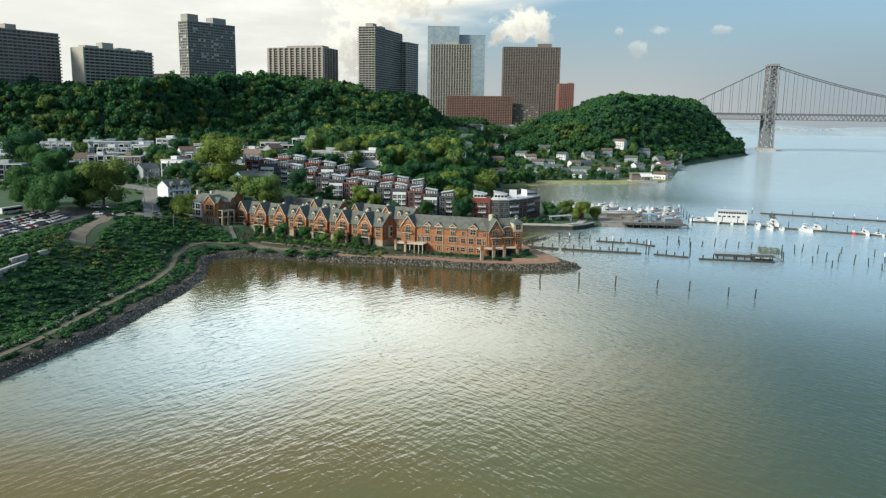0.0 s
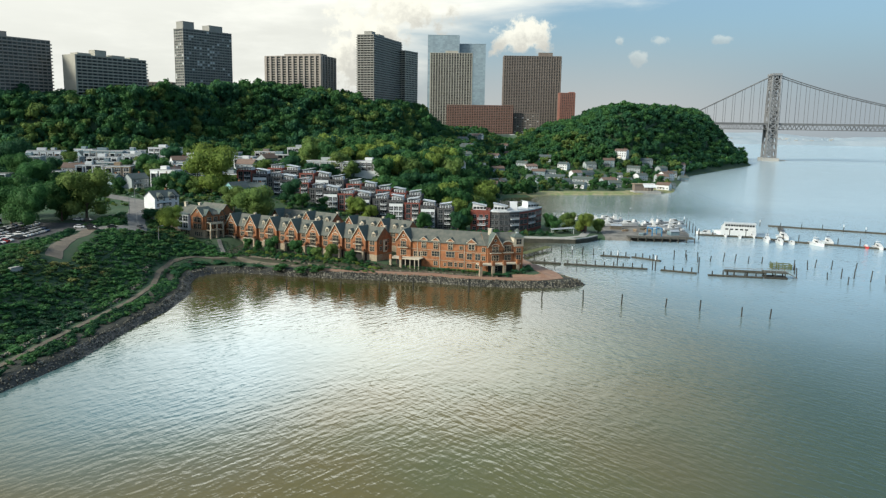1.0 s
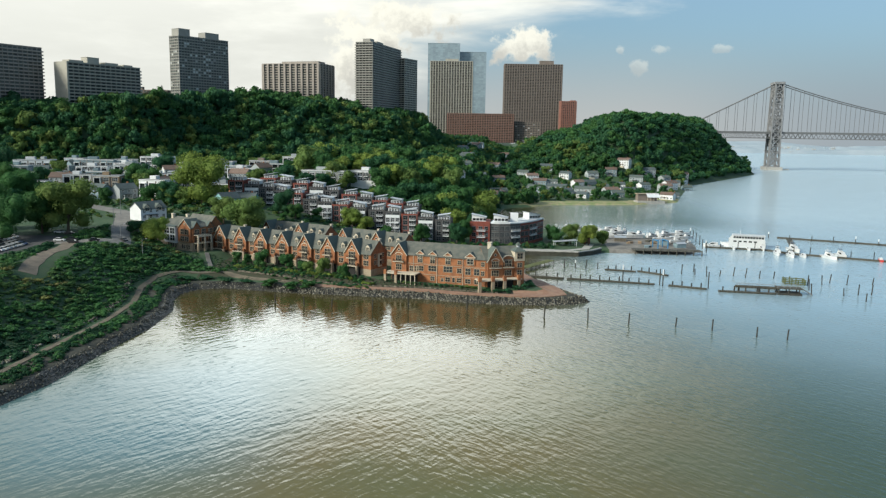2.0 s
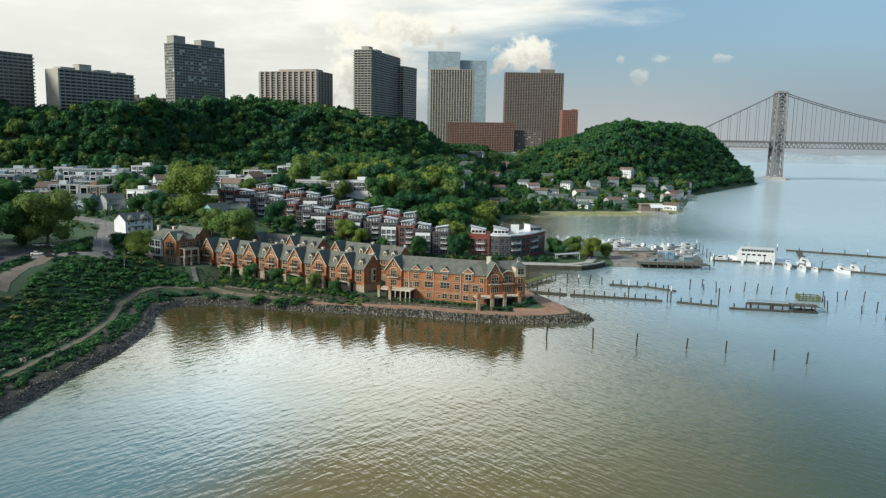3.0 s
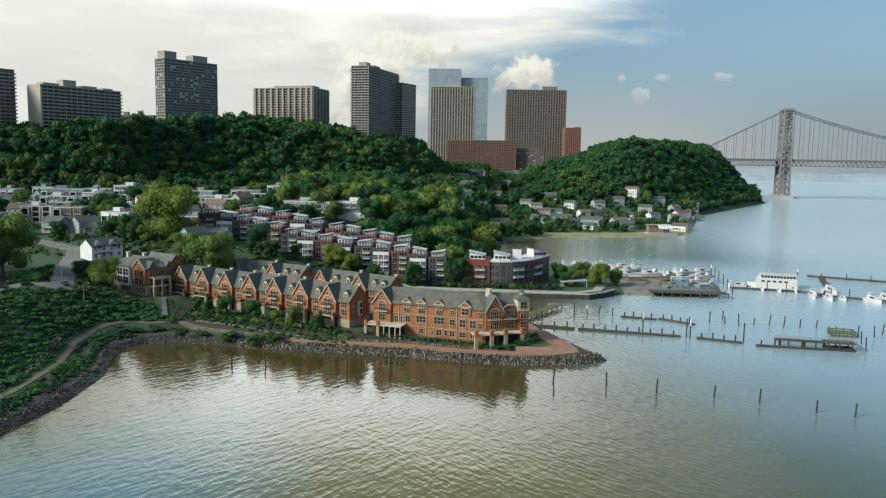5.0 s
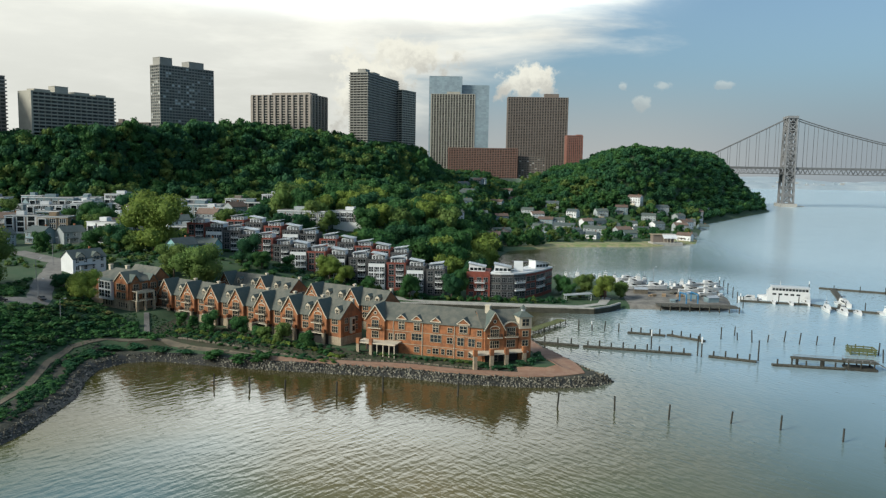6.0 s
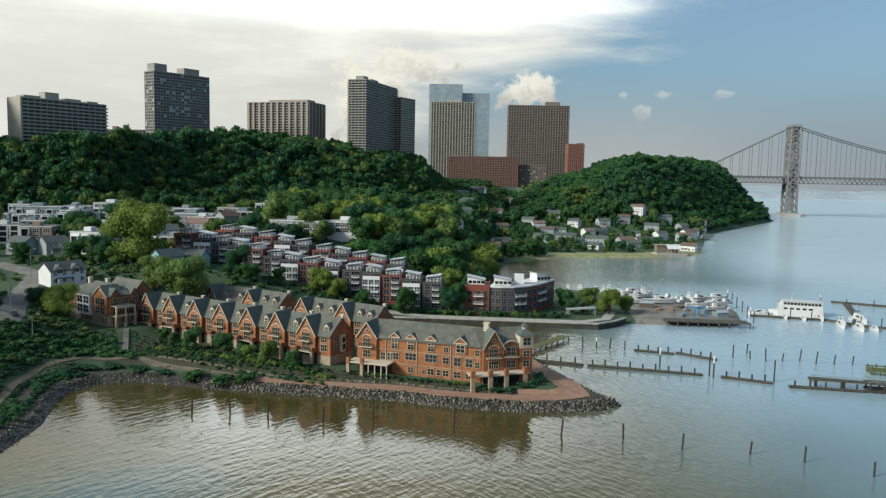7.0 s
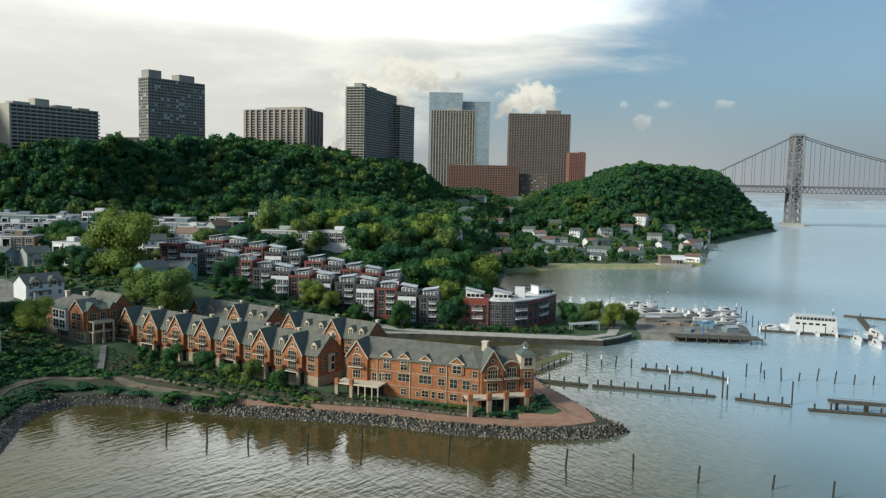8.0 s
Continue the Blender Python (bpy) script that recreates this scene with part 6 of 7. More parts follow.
def build_trees():
    spring, olive, green, dark = 2, 3, 1, 0
    big = ((-202, 354, 25, 12.5, olive), (-212, 350, 19, 9, green), (-217, 332, 21, 9, green), (-229, 338, 20, 9, green), (-240, 352, 22, 10, green),
           (-175, 441, 30, 14.5, spring), (-136, 402, 22, 10, olive), (-150, 408, 15, 7, olive), (-120, 436, 9, 4.5, green), (-128, 440, 14, 6.5, dark), (-322, 470, 30, 13, dark), (-300, 452, 22, 10, green), (-282, 440, 18, 9, green),
           (-192, 440, 14, 6, dark), (-205, 458, 13, 6, dark), (-168, 367, 12, 6.0, spring), (-178, 371, 7, 4.2, dark), (-92, 455, 13, 6, spring), (-84, 453, 11, 5, spring), (-72, 452, 8, 3.5, green), (-52, 455, 13, 5, green), (-112, 452, 7, 3.5, green),
           (-32, 458, 13, 5, dark), (-28, 462, 15, 5, green), (44, 477, 14, 5.5, spring), (34, 480, 12, 5, olive), (24, 487, 11, 4.5, green), (53, 486, 10, 4, olive), (26, 474, 8, 3.5, green), (-255, 520, 17, 8, green), (-240, 512, 15, 8, green), (-270, 596, 16, 8, dark), (-262, 540, 14, 7, dark))
    for x, y, h, r, leaf in big:
        word = ("dark green", "green", "yellow-green spring", "olive green")[leaf]
        tree(x, y, h, r, leaf, f"large {word} broadleaf tree with ragged crown", "large trees")
    houses = [(o.matrix_world.translation.x, o.matrix_world.translation.y) for o in scene.objects if o.parent is None and o.type == "EMPTY" and o.name.split(".")[0] in ("cottage", "block_of_flats", "town_house", "waterside_pavilion")]
    H = np.array(houses)
    clear = lambda x, y, gap=13: np.array([np.min(np.hypot(H[:, 0] + 6 - a, H[:, 1] + 4 - b)) > gap for a, b in zip(x, y)])
    foot = lambda x, y: line_distance(x, y, FOOT) * np.where(inside(x, y, FOOT_RING), 1, -1)
    open_view = lambda x, y, gap=12: np.array([np.min(np.hypot(H[:, 0] + 8 - a, (H[:, 1] - 12 - b) * 0.7)) > gap for a, b in zip(x, y)])
    # among the hillside houses
    x, y, rng = scatter(21, -420, -150, 440, 800, 15, lambda x, y: (foot(x, y) < 2) & clear(x, y) & open_view(x, y))
    for a, b in zip(x, y):
        h = rng.uniform(7, 13)
        tree(a, b, h, h * rng.uniform(0.4, 0.52), int(rng.choice([0, 1, 1, 3])), "green garden tree among hillside houses", "garden trees")
    # between the brick rows and the town houses
    x, y, rng = scatter(25, -168, -120, 418, 452, 11.5, lambda x, y: clear(x, y) & (inland(x, y) > 6) & (y > 400 - 0.45 * (x + 78)))
    for a, b in zip(x, y):
        h = rng.uniform(4, 7)
        tree(a, b, h, h * rng.uniform(0.42, 0.55), int(rng.choice([0, 1, 1, 2, 3])), "green tree behind the brick houses", "rear garden trees")
    # the thicket between the town houses and the bay
    x, y, rng = scatter(22, -150, -22, 506, 645, 12.5, lambda x, y: (inland(x, y) > 5) & clear(x, y))
    for a, b in zip(x, y):
        h = rng.uniform(9, 14) if b < 535 and a < -80 else rng.uniform(14, 23)
        tree(a, b, h, h * rng.uniform(0.38, 0.48), int(rng.choice([3, 2, 1, 1, 0])), "tall olive and green tree in the thicket", "thicket trees")
    rest = []
    for seed, box, step in ((23, (-150, 270, 640, 1110), 9.5), (24, (-150, 40, 1010, 1424), 13)):
        x, y, rng = scatter(seed, *box, step, lambda x, y: (inland(x, y) > 8) & ((inland(x, y) > 30) | (y > 850) | (x < 20)) & clear(x, y, 9.5) & open_view(x, y, 10 if seed == 23 else 12) & (foot(x, y) < 4))
        r = rng.uniform(4.2, 7.6, len(x)) * np.where((y > 770) & (x > -30), np.where(y < 1000, rng.choice([0.4, 0.5, 0.8], len(x)), rng.choice([0.8, 1.0, 1.3], len(x))), 1.0)
        rest += list(zip(x, y, height(x, y), r, r * rng.uniform(1.5, 2.2, len(x)), rng.choice([0, 0, 1, 1, 1, 3], len(x)) if seed == 23 else rng.choice([0, 1, 1, 3], len(x))))
    woods("village_woods", rest, "green trees between the village houses")
    x, y, rng = scatter(26, -430, -42, 398, 800, 5.0, lambda x, y: clear(x, y) & (inland(x, y) > 8) & (foot(x, y) < 10) & ((y > 424 - 0.5 * (x + 121)) | ((x < -150) & (y > 397))) & (line_distance(x, y, np.array([(-196, 392.0), (-206, 412.0), (-240, 432.0)])) > 6))
    r = rng.uniform(1.0, 3.0, len(x))
    shrubs("hillside_bushes", list(zip(x, y, height(x, y), r, r * rng.uniform(0.8, 1.4, len(x)), rng.choice([0, 1, 1, 3], len(x)))), "green bushes filling the hillside gardens")
    # gardens before the brick terrace
    for x, y, h, r, leaf in ((-113.6, 359, 8.0, 3.6, green), (-101, 356, 8.0, 3.2, green), (-81.4, 346, 8.4, 3.2, olive), (-127.9, 367, 5.5, 2.4, green), (-71.8, 341, 6.0, 2.6, green), (-92, 351, 5.0, 2.4, green), (-121, 361.5, 6.0, 2.0, green), (-89, 348, 6.0, 2.4, olive)):
        tree(x, y, h, r, leaf, "small round garden tree before the terrace", "garden trees of the terrace")


build_trees()


def build_hedges():
    """Clipped shrubs and hedges of the promenade gardens."""
    v, f = crown_arrays(90, 4, 260, 0.13)
    me = [array_mesh("shrub", v, f, [LEAF[k]]) for k in range(4)]
    rng = np.random.default_rng(8)

    def shrub(x, y, r, h, leaf, label, group):
        ob = whole("shrub", me[leaf], label, "shrub", group, m=pose(x, y, ground_z(x, y) + h * 0.42, 0, 0, (x * 41) % 360))
        ob.scale = (r, r, h * 0.62)

    for k in range(34):
        s = k / 33
        shrub(-124 + 66 * s, 356.5 - 20.5 * s + rng.uniform(-0.6, 0.6), rng.uniform(1.1, 1.5), rng.uniform(1.4, 1.9), int(rng.choice([1, 1, 2, 3])), "clipped green shrub in a garden row", "garden shrubs")
    for row in range(3):
        for k in range(24):
            s = k / 23
            shrub(-128 + 68 * s + rng.uniform(-1, 1), 349.5 + 3.0 * row - 19 * s + rng.uniform(-0.6, 0.6), rng.uniform(0.8, 1.6), rng.uniform(0.7, 1.3), int(rng.choice([0, 0, 1, 3])), "low green planting on the garden terrace", "garden shrubs")
    for k in range(22):
        s = k / 21
        shrub(-128 + 68 * s, 362 - 23 * s + rng.uniform(-0.8, 0.8), rng.uniform(0.9, 1.5), rng.uniform(1.2, 2.0), int(rng.choice([0, 0, 1])), "dark green shrub before the terrace", "garden shrubs")
    for k in range(16):
        s = k / 15
        shrub(-47 + 33 * s, 339.5 - 6.0 * s + rng.uniform(-0.5, 0.5), rng.uniform(0.8, 1.4), rng.uniform(0.9, 1.5), int(rng.choice([0, 1, 3])), "low green shrub before the brick block", "garden shrubs")
    for k in range(46):
        s = k / 45
        shrub(-82 + 104 * s + rng.uniform(-0.8, 0.8), 457.6 + rng.uniform(-0.8, 0.8) + 2.5 * max(0.0, s - 0.85) * 10, rng.uniform(1.3, 2.4), rng.uniform(1.8, 4.2), int(rng.choice([0, 0, 1, 3])), "dense green hedge shrub along the quay road", "quay hedge")
    for x, y, r, h in ((-10, 331.5, 2.2, 1.6), (-6, 330.8, 2.4, 1.7), (-2, 331.5, 2.0, 1.6), (2, 333.6, 2.0, 2.2), (5.5, 336.5, 2.2, 2.4), (8, 341, 2.0, 1.8), (7.5, 346, 2.0, 1.8)):
        shrub(x, y, r, h, 0, "dark green hedge shrub at the pavilion", "pavilion shrubs")
    for x, y, r, h in ((-100.6, 332.4, 4.2, 2.6), (-91, 330.6, 4.0, 2.6), (-83.5, 331.0, 4.2, 2.6), (-112, 334.5, 3.0, 1.6), (-131.5, 338, 4.0, 1.8), (-122, 337, 4.0, 1.6), (-138, 334, 4.0, 2.0), (-152, 341, 4.0, 2.2), (-141, 325, 3.5, 2.0), (-140, 312, 3.0, 1.8)):
        shrub(x, y, r, h, 1 if x > -110 else 0, "spreading green bush by the shore path", "shore bushes")


build_hedges()


# ---- marina ----
HULL = material("white_gelcoat", (0.60, 0.61, 0.61), 0.3, 0.06, 2.0)
DARK_HULL = material("navy_trim", (0.06, 0.08, 0.12), 0.4, 0.2, 2.0)
HOIST = material("blue_hoist_paint", (0.06, 0.22, 0.42), 0.5, 0.15, 2.0)
RED = material("red_paint", (0.55, 0.05, 0.04), 0.5, 0.15, 2.0)


def boat(m, L, label, style=0, hull=HULL):
    """A motor boat: flared hull, cabin, screen and, on the larger, a flying bridge. Bow to local +x."""
    t = thing("motor_boat", m, label, "boat", "motor boats")
    B = L * 0.31
    rows = []
    for s, w, z in ((0.0, 0.86, 0.0), (0.35, 1.0, 0.02), (0.65, 0.86, 0.1), (0.88, 0.42, 0.2), (1.0, 0.03, 0.28)):
        x = (s - 0.5) * L
        rows.append([(x, -B / 2 * w, L * (0.11 + z * 0.16)), (x, -B / 2 * w * 0.66, -0.25), (x, B / 2 * w * 0.66, -0.25), (x, B / 2 * w, L * (0.11 + z * 0.16))])
    v = [p for r in rows for p in r]
    f = [(0, 1, 2, 3)]
    for i in range(4):
        a = i * 4
        f += [(a + j, a + 4 + j, a + 5 + j, a + 1 + j) for j in range(3)] + [(a + 3, a + 7, a + 4, a)]
    part("hull", Build().solid(v, f, hull), t)
    d = L * 0.12
    part("cabin", Build().prism([(-0.22 * L, -B * 0.32, d), (0.26 * L, -B * 0.26, d), (0.08 * L, -B * 0.26, d + L * 0.12), (-0.2 * L, -B * 0.3, d + L * 0.12)], (0, B * 0.6, 0), HULL), t)
    part("windscreen", Build().prism([(0.02 * L, -B * 0.33, d + L * 0.03), (0.19 * L, -B * 0.3, d + L * 0.03), (0.1 * L, -B * 0.3, d + L * 0.1), (-0.1 * L, -B * 0.33, d + L * 0.1)], (0, B * 0.66, 0), GLASS), t)
    part("stripe", Build().box(-0.49 * L, -B * 0.435, L * 0.075, 0.05 * L, B * 0.435, L * 0.09, DARK_HULL), t)
    if style:
        part("flying_bridge", Build().box(-0.2 * L, -B * 0.24, d + L * 0.12, 0.0, B * 0.24, d + L * 0.17, HULL).box(-0.2 * L, -B * 0.26, d + L * 0.24, -0.02 * L, B * 0.26, d + L * 0.255, DARK_HULL if style == 2 else HULL), t)
        for y in (-0.22, 0.22):
            part("mast", Build().tube((-0.18 * L, B * y, d + L * 0.17), (-0.18 * L, B * y, d + L * 0.25), 0.06, 0.06, 6, HULL), t)
        part("aerial", Build().tube((-0.16 * L, 0, d + L * 0.25), (-0.2 * L, 0, d + L * 0.5), 0.05, 0.03, 5, HULL), t)
    return t


def build_marina():
    moored = ((122, 502, 12, 168, 0), (132, 494.5, 7.5, -95, 0), (148.5, 494.5, 10, -92, 1), (151.5, 476.5, 12, -98, 1), (157, 470.5, 11, -92, 1), (166.5, 494, 13, -80, 2), (164, 471, 8, -90, 0), (177, 468.5, 12, -70, 1),
              (186, 475, 12, -85, 2), (208, 461, 11, -88, 1), (214, 457.5, 8, -60, 0), (221, 454, 10, -80, 1), (140, 492.5, 7, -90, 0))
    for x, y, L, turn, style in moored:
        boat(pose(x, y, 0.1, 0, 0, turn), L, f"white motor boat {('with open cockpit', 'with flying bridge', 'with dark canopy')[style]} at its mooring", style)
    boat(pose(202.5, 464, 0.1, 0, 0, 75), 8, "small red motor boat at its mooring", 0, RED)
    stored = ((63.8, 545, 12, 20), (69.5, 541, 12, 100), (74.6, 546, 12, 75), (86.5, 546, 9, 100), (95, 541, 10, 80), (98, 529, 11, 30), (108, 533, 13, 10), (29.3, 556, 11, 80), (35.8, 552, 10, 90), (44.9, 551, 12, 70), (52.1, 550, 13, 85),
              (57, 548, 10, 100), (75, 516, 14, 5), (63, 514, 12, 5), (88, 521, 9, 40), (82, 533, 9, 60), (92, 551, 10, 20), (103, 545, 11, 70), (80, 551, 10, 85), (40, 558, 10, 95), (66, 533, 11, 15), (104, 515, 12, 8), (92, 508, 11, 4), (100, 500, 10, 12), (58, 527, 11, 5), (48, 541, 10, 80), (110, 520, 9, 30), (-22, 512, 11, 90), (-16, 516, 11, 80), (-10, 512, 11, 100), (-27, 520, 10, 85))
    for k, (x, y, L, turn) in enumerate(stored):
        boat(pose(x, y, ground_z(x, y) + 1.2, 0, 0, turn), L, "white motor boat stored on stands ashore", k % 3)
    for x, y, L, turn in ((66, 505, 7, 0), (90, 494, 6, 90), (98, 484, 6, 20)):
        t = thing("storage_shed", pose(x, y, ground_z(x, y), 0, 0, turn), "low marina shed with pale roof", "shed", "marina sheds")
        part("wall", Build().box(-L / 2, -2.2, -1, L / 2, 2.2, 2.4, BLUEGREY if L < 7 else FIELDSTONE), t)
        part("roof", pitched(Build(), -L / 2 - 0.2, L / 2 + 0.2, -2.2, 2.2, 2.4, 0, 3.2, METAL_ROOF, 0.3, 0.12), t)
    hoist = thing("boat_hoist", pose(86, 480, ground_z(86, 480), 0, 0, 12), "blue steel boat hoist on the yard", "hoist")
    for x in (-3, 3):
        for y in (-4, 4):
            part("leg", Build().box(x - 0.25, y - 0.25, 0, x + 0.25, y + 0.25, 4.4, HOIST), hoist)
        part("beam", Build().box(x - 0.25, -4.3, 4.4, x + 0.25, 4.3, 4.9, HOIST), hoist)
    part("cross_beam", Build().box(-2.75, 3.8, 3.9, 2.75, 4.2, 4.4, HOIST), hoist)
    rng = np.random.default_rng(15)
    for k in range(26):
        x, y, w = rng.uniform(62, 108), rng.uniform(478, 545), rng.uniform(0.8, 2.2)
        b = Build().box(-w, -w * 0.6, -0.2, w, w * 0.6, rng.uniform(0.8, 1.8), (TIMBER, BLUEGREY, WHITE, OCHRE)[k % 4])
        b.box(-w - 0.08, -w * 0.6 - 0.08, 0.5, w + 0.08, w * 0.6 + 0.08, 0.62, TIMBER)
        whole("crate", b, "strapped storage crate on the gravel yard", "crate", "yard crates", m=pose(x, y, ground_z(x, y), 0, 0, rng.uniform(0, 90)))
    hut = thing("red_brick_hut", pose(43, 486, ground_z(43, 486), 0, 0, 20), "small red brick hut by the quay trees", "hut")
    part("wall", Build().box(-2.2, -2, -1, 2.2, 2, 4.2, BRICK_RED), hut)
    part("roof", Build().box(-2.4, -2.2, 4.2, 2.4, 2.2, 4.5, FLAT_ROOF), hut)
    part("door", Build().box(-0.5, -2.06, 0, 0.5, -1.98, 2.1, IRON), hut)
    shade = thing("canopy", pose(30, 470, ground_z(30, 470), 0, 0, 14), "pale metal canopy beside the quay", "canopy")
    part("roof", Build().prism([(-7, -2, 2.6), (7, -2, 3.4), (7, 2, 3.6), (-7, 2, 2.8)], (0, 0, 0.2), METAL_ROOF), shade)
    for x in (-6.4, 6.4):
        for y in (-1.6, 1.6):
            part("post", Build().box(x - 0.1, y - 0.1, -0.5, x + 0.1, y + 0.1, 2.9, WHITE), shade)
    # two-deck excursion boat
    f = thing("excursion_boat", pose(141.5, 505.5, 0, 0, 0, 168), "white two-deck excursion boat alongside the dock", "ferry")
    part("hull", Build().prism([(-11.5, -3.6, 0), (9.5, -3.6, 0), (13.5, 0, 0), (9.5, 3.6, 0), (-11.5, 3.6, 0)], (0, 0, 2.4), HULL), f)
    part("lower_deck", Build().box(-11.2, -3.5, 2.4, 9.3, 3.5, 5.0, HULL), f)
    part("upper_deck", Build().prism([(-10.8, -3.2, 5.0), (8.8, -3.2, 5.0), (7.0, -3.2, 7.3), (-10.8, -3.2, 7.3)], (0, 6.4, 0), HULL), f)
    part("roof", Build().box(-11.2, -3.6, 7.3, 7.6, 3.6, 7.6, HULL), f)
    for side in (-1, 1):
        for k in range(11):
            part("deck_window", Build().box(-10.3 + k * 1.6, side * 3.22 - 0.05, 5.6, -9.0 + k * 1.6, side * 3.22 + 0.05, 6.8, GLASS), f)
        for k in range(5):
            part("cabin_window", Build().box(-6.5 + k * 2.9, side * 3.52 - 0.05, 3.3, -4.7 + k * 2.9, side * 3.52 + 0.05, 4.2, GLASS), f)
    part("mast", Build().tube((3, 0, 7.6), (3, 0, 10.5), 0.12, 0.08, 6, HULL), f)
    # floating docks
    for pts, w, label in (([(116, 497.5), (150, 492), (160, 481)], 2.4, "grey floating dock with moored boats"), ([(157, 481), (190, 467), (236, 447), (330, 420)], 2.4, "grey floating dock with moored boats"), ([(176, 553), (250, 524), (360, 490)], 3.0, "outer timber breakwater dock"),
                          ([(160, 482), (170, 505), (182, 548)], 3.0, "timber gangway between docks")):
        b = Build()
        for a, c in zip(pts[:-1], pts[1:]):
            b.beam((*a, 0.4), (*c, 0.4), w, 0.9, TIMBER)
        whole("floating_dock", b, label, "dock", "floating docks")
    pile = Build().tube((0, 0, -3), (0.05, 0, 1), 0.26, 0.24, 8, PILE).mesh("mooring_post")

    capped = Build().tube((0, 0, -3), (0.03, 0, 0.0), 0.26, 0.25, 8, PILE).tube((0.03, 0, 0.0), (0.05, 0, 1), 0.27, 0.26, 8, WHITE).mesh("mooring_post")

    def stake(x, y, h, label="weathered timber mooring post in the water", lean=0.0):
        white = label.startswith("weathered") and int(x * 7 + y * 3) % 5 == 0
        if white:
            label = "dark timber mooring post with a white-painted top"
        ob = whole("mooring_post", capped if white else pile, label, "post", "mooring posts", m=pose(x, y, h - 1.0, lean * 3, lean * 5, 0))
        ob.scale = (1, 1, max(1.0, (h + 2) / 4) if h > 2 else 1)
        if h > 2:
            ob.location.z = h - ob.scale.z

    rng = np.random.default_rng(14)
    for x, y, h in ((12.4, 302, 5.5), (28, 301.5, 5.2), (42, 296, 5.2), (58.2, 295, 4.2), (69.8, 291.5, 5.0), (82.7, 284.6, 4.4), (92, 282.4, 4.6), (-16.5, 308, 5.4), (-39, 308, 7.0), (-52, 304, 5.0), (-68, 305.5, 4.2), (-79, 305.5, 4.6), (-91, 308, 4.4)):
        stake(x, y, h * 0.8, "dark weathered post standing in the cove", rng.uniform(-1, 1))
    for x, y in ((26.1, 409.7), (31.6, 409.9), (37, 409.1), (42.5, 408.3), (82.3, 402), (89.8, 410), (88.4, 401.5), (93.1, 398.3), (99.9, 399.6), (106.7, 400.8), (111.5, 397.8), (117.7, 397.4), (124.7, 398.6),
                 (141.4, 385), (141.4, 361), (148.8, 364), (146, 350), (154.8, 365), (159.4, 358.6), (164.6, 356.7), (166, 346.4), (153.7, 387.3), (165.9, 389.4), (179.3, 383.7), (147.6, 391), (128, 361), (131, 372), (135, 384), (172, 352), (176, 366), (184, 360), (190, 372)):
        stake(x, y, rng.uniform(3.0, 5.2), lean=rng.uniform(-1, 1))
    for x, y in ((51, 379.5), (66.3, 371.6), (67.3, 369.8), (86.6, 367.6)):
        stake(x, y, 7.5)
    for k in range(16):
        stake(170 + k * 12, 552 - k * 4.9 + rng.uniform(-2, 2), rng.uniform(3, 5.5))
    for k in range(14):
        stake(118 + k * 9 + rng.uniform(-2, 2), 500 - k * 3.4 + rng.uniform(-3, 3), rng.uniform(3, 4.8))
    for x, y in ((112, 478), (113, 492), (115, 508), (116, 522), (117, 535), (118, 548)):
        stake(x, y, 6.0)
    # remains of old pontoons
    for a, c, n in (((4, 384), (24, 379), 4), ((25.5, 378.8), (64.2, 372.0), 9), ((70, 370.3), (85.3, 364.8), 4), ((89.5, 361.5), (113, 359.4), 5), ((46, 407), (60.6, 403.4), 4), ((62, 405.2), (74.5, 395.6), 4), ((100, 374), (118, 371), 0)):
        v = Vector((c[0] - a[0], c[1] - a[1], 0))
        t = thing("old_pontoon", pose(a[0], a[1], 0, 0, 0, math.degrees(math.atan2(v.y, v.x))), "low weathered timber pontoon with stub posts", "pontoon", "old pontoons")
        part("float", Build().prism([(0, -1.0, -0.3), (v.length, -0.8, -0.3), (v.length, 0.8, -0.3), (0, 1.0, -0.3)], (0, 0, 0.95), TIMBER), t)
        part("edge_beam", Build().box(0.2, -1.15, 0.4, v.length - 0.2, -0.85, 0.85, TIMBER), t)
        for k in range(n):
            x = v.length * (k + 0.4) / n
            part("post", Build().tube((x, 0.6, 0), (x, 0.6, 2.3 + 0.5 * (k % 2)), 0.3, 0.28, 7, PILE), t)
    h = thing("landing_stage", pose(119.5, 361.5, 0, 0, 0, -6), "raised timber landing stage with gangway and ramp", "landing stage")
    part("float", Build().box(-5.4, -3.4, -0.4, 4.2, 3.4, 0.7, PILE), h, "dark tarred float")
    for x in (-5.0, -1.0, 3.2):
        for y in (-2.4, 2.4):
            part("post", Build().tube((x, y, 0.6), (x, y, 2.6), 0.28, 0.26, 7, PILE), h)
    part("platform", Build().box(-5.8, -2.8, 2.5, 4.4, 2.8, 2.9, TIMBER), h)
    for y in (-2.75, 2.75):
        part("rail", Build().box(-5.8, y - 0.05, 3.7, 4.4, y + 0.05, 3.82, STEEL), h)
        for x in (-5.7, -3.2, -0.7, 1.8, 4.3):
            part("rail_post", Build().box(x - 0.05, y - 0.05, 2.9, x + 0.05, y + 0.05, 3.7, STEEL), h)
    part("ramp", Build().prism([(4.4, -1.2, 2.6), (8.8, -1.2, 0.1), (8.8, -1.2, 0.4), (4.4, -1.2, 2.9)], (0, 2.4, 0), WORN), h, "pale sloping ramp to the water")
    part("gangway", Build().box(-22.5, -0.9, 2.3, -5.8, 0.9, 2.75, TIMBER).box(-22.5, -0.9, 3.55, -5.8, -0.8, 3.67, STEEL).box(-22.5, 0.8, 3.55, -5.8, 0.9, 3.67, STEEL), h)
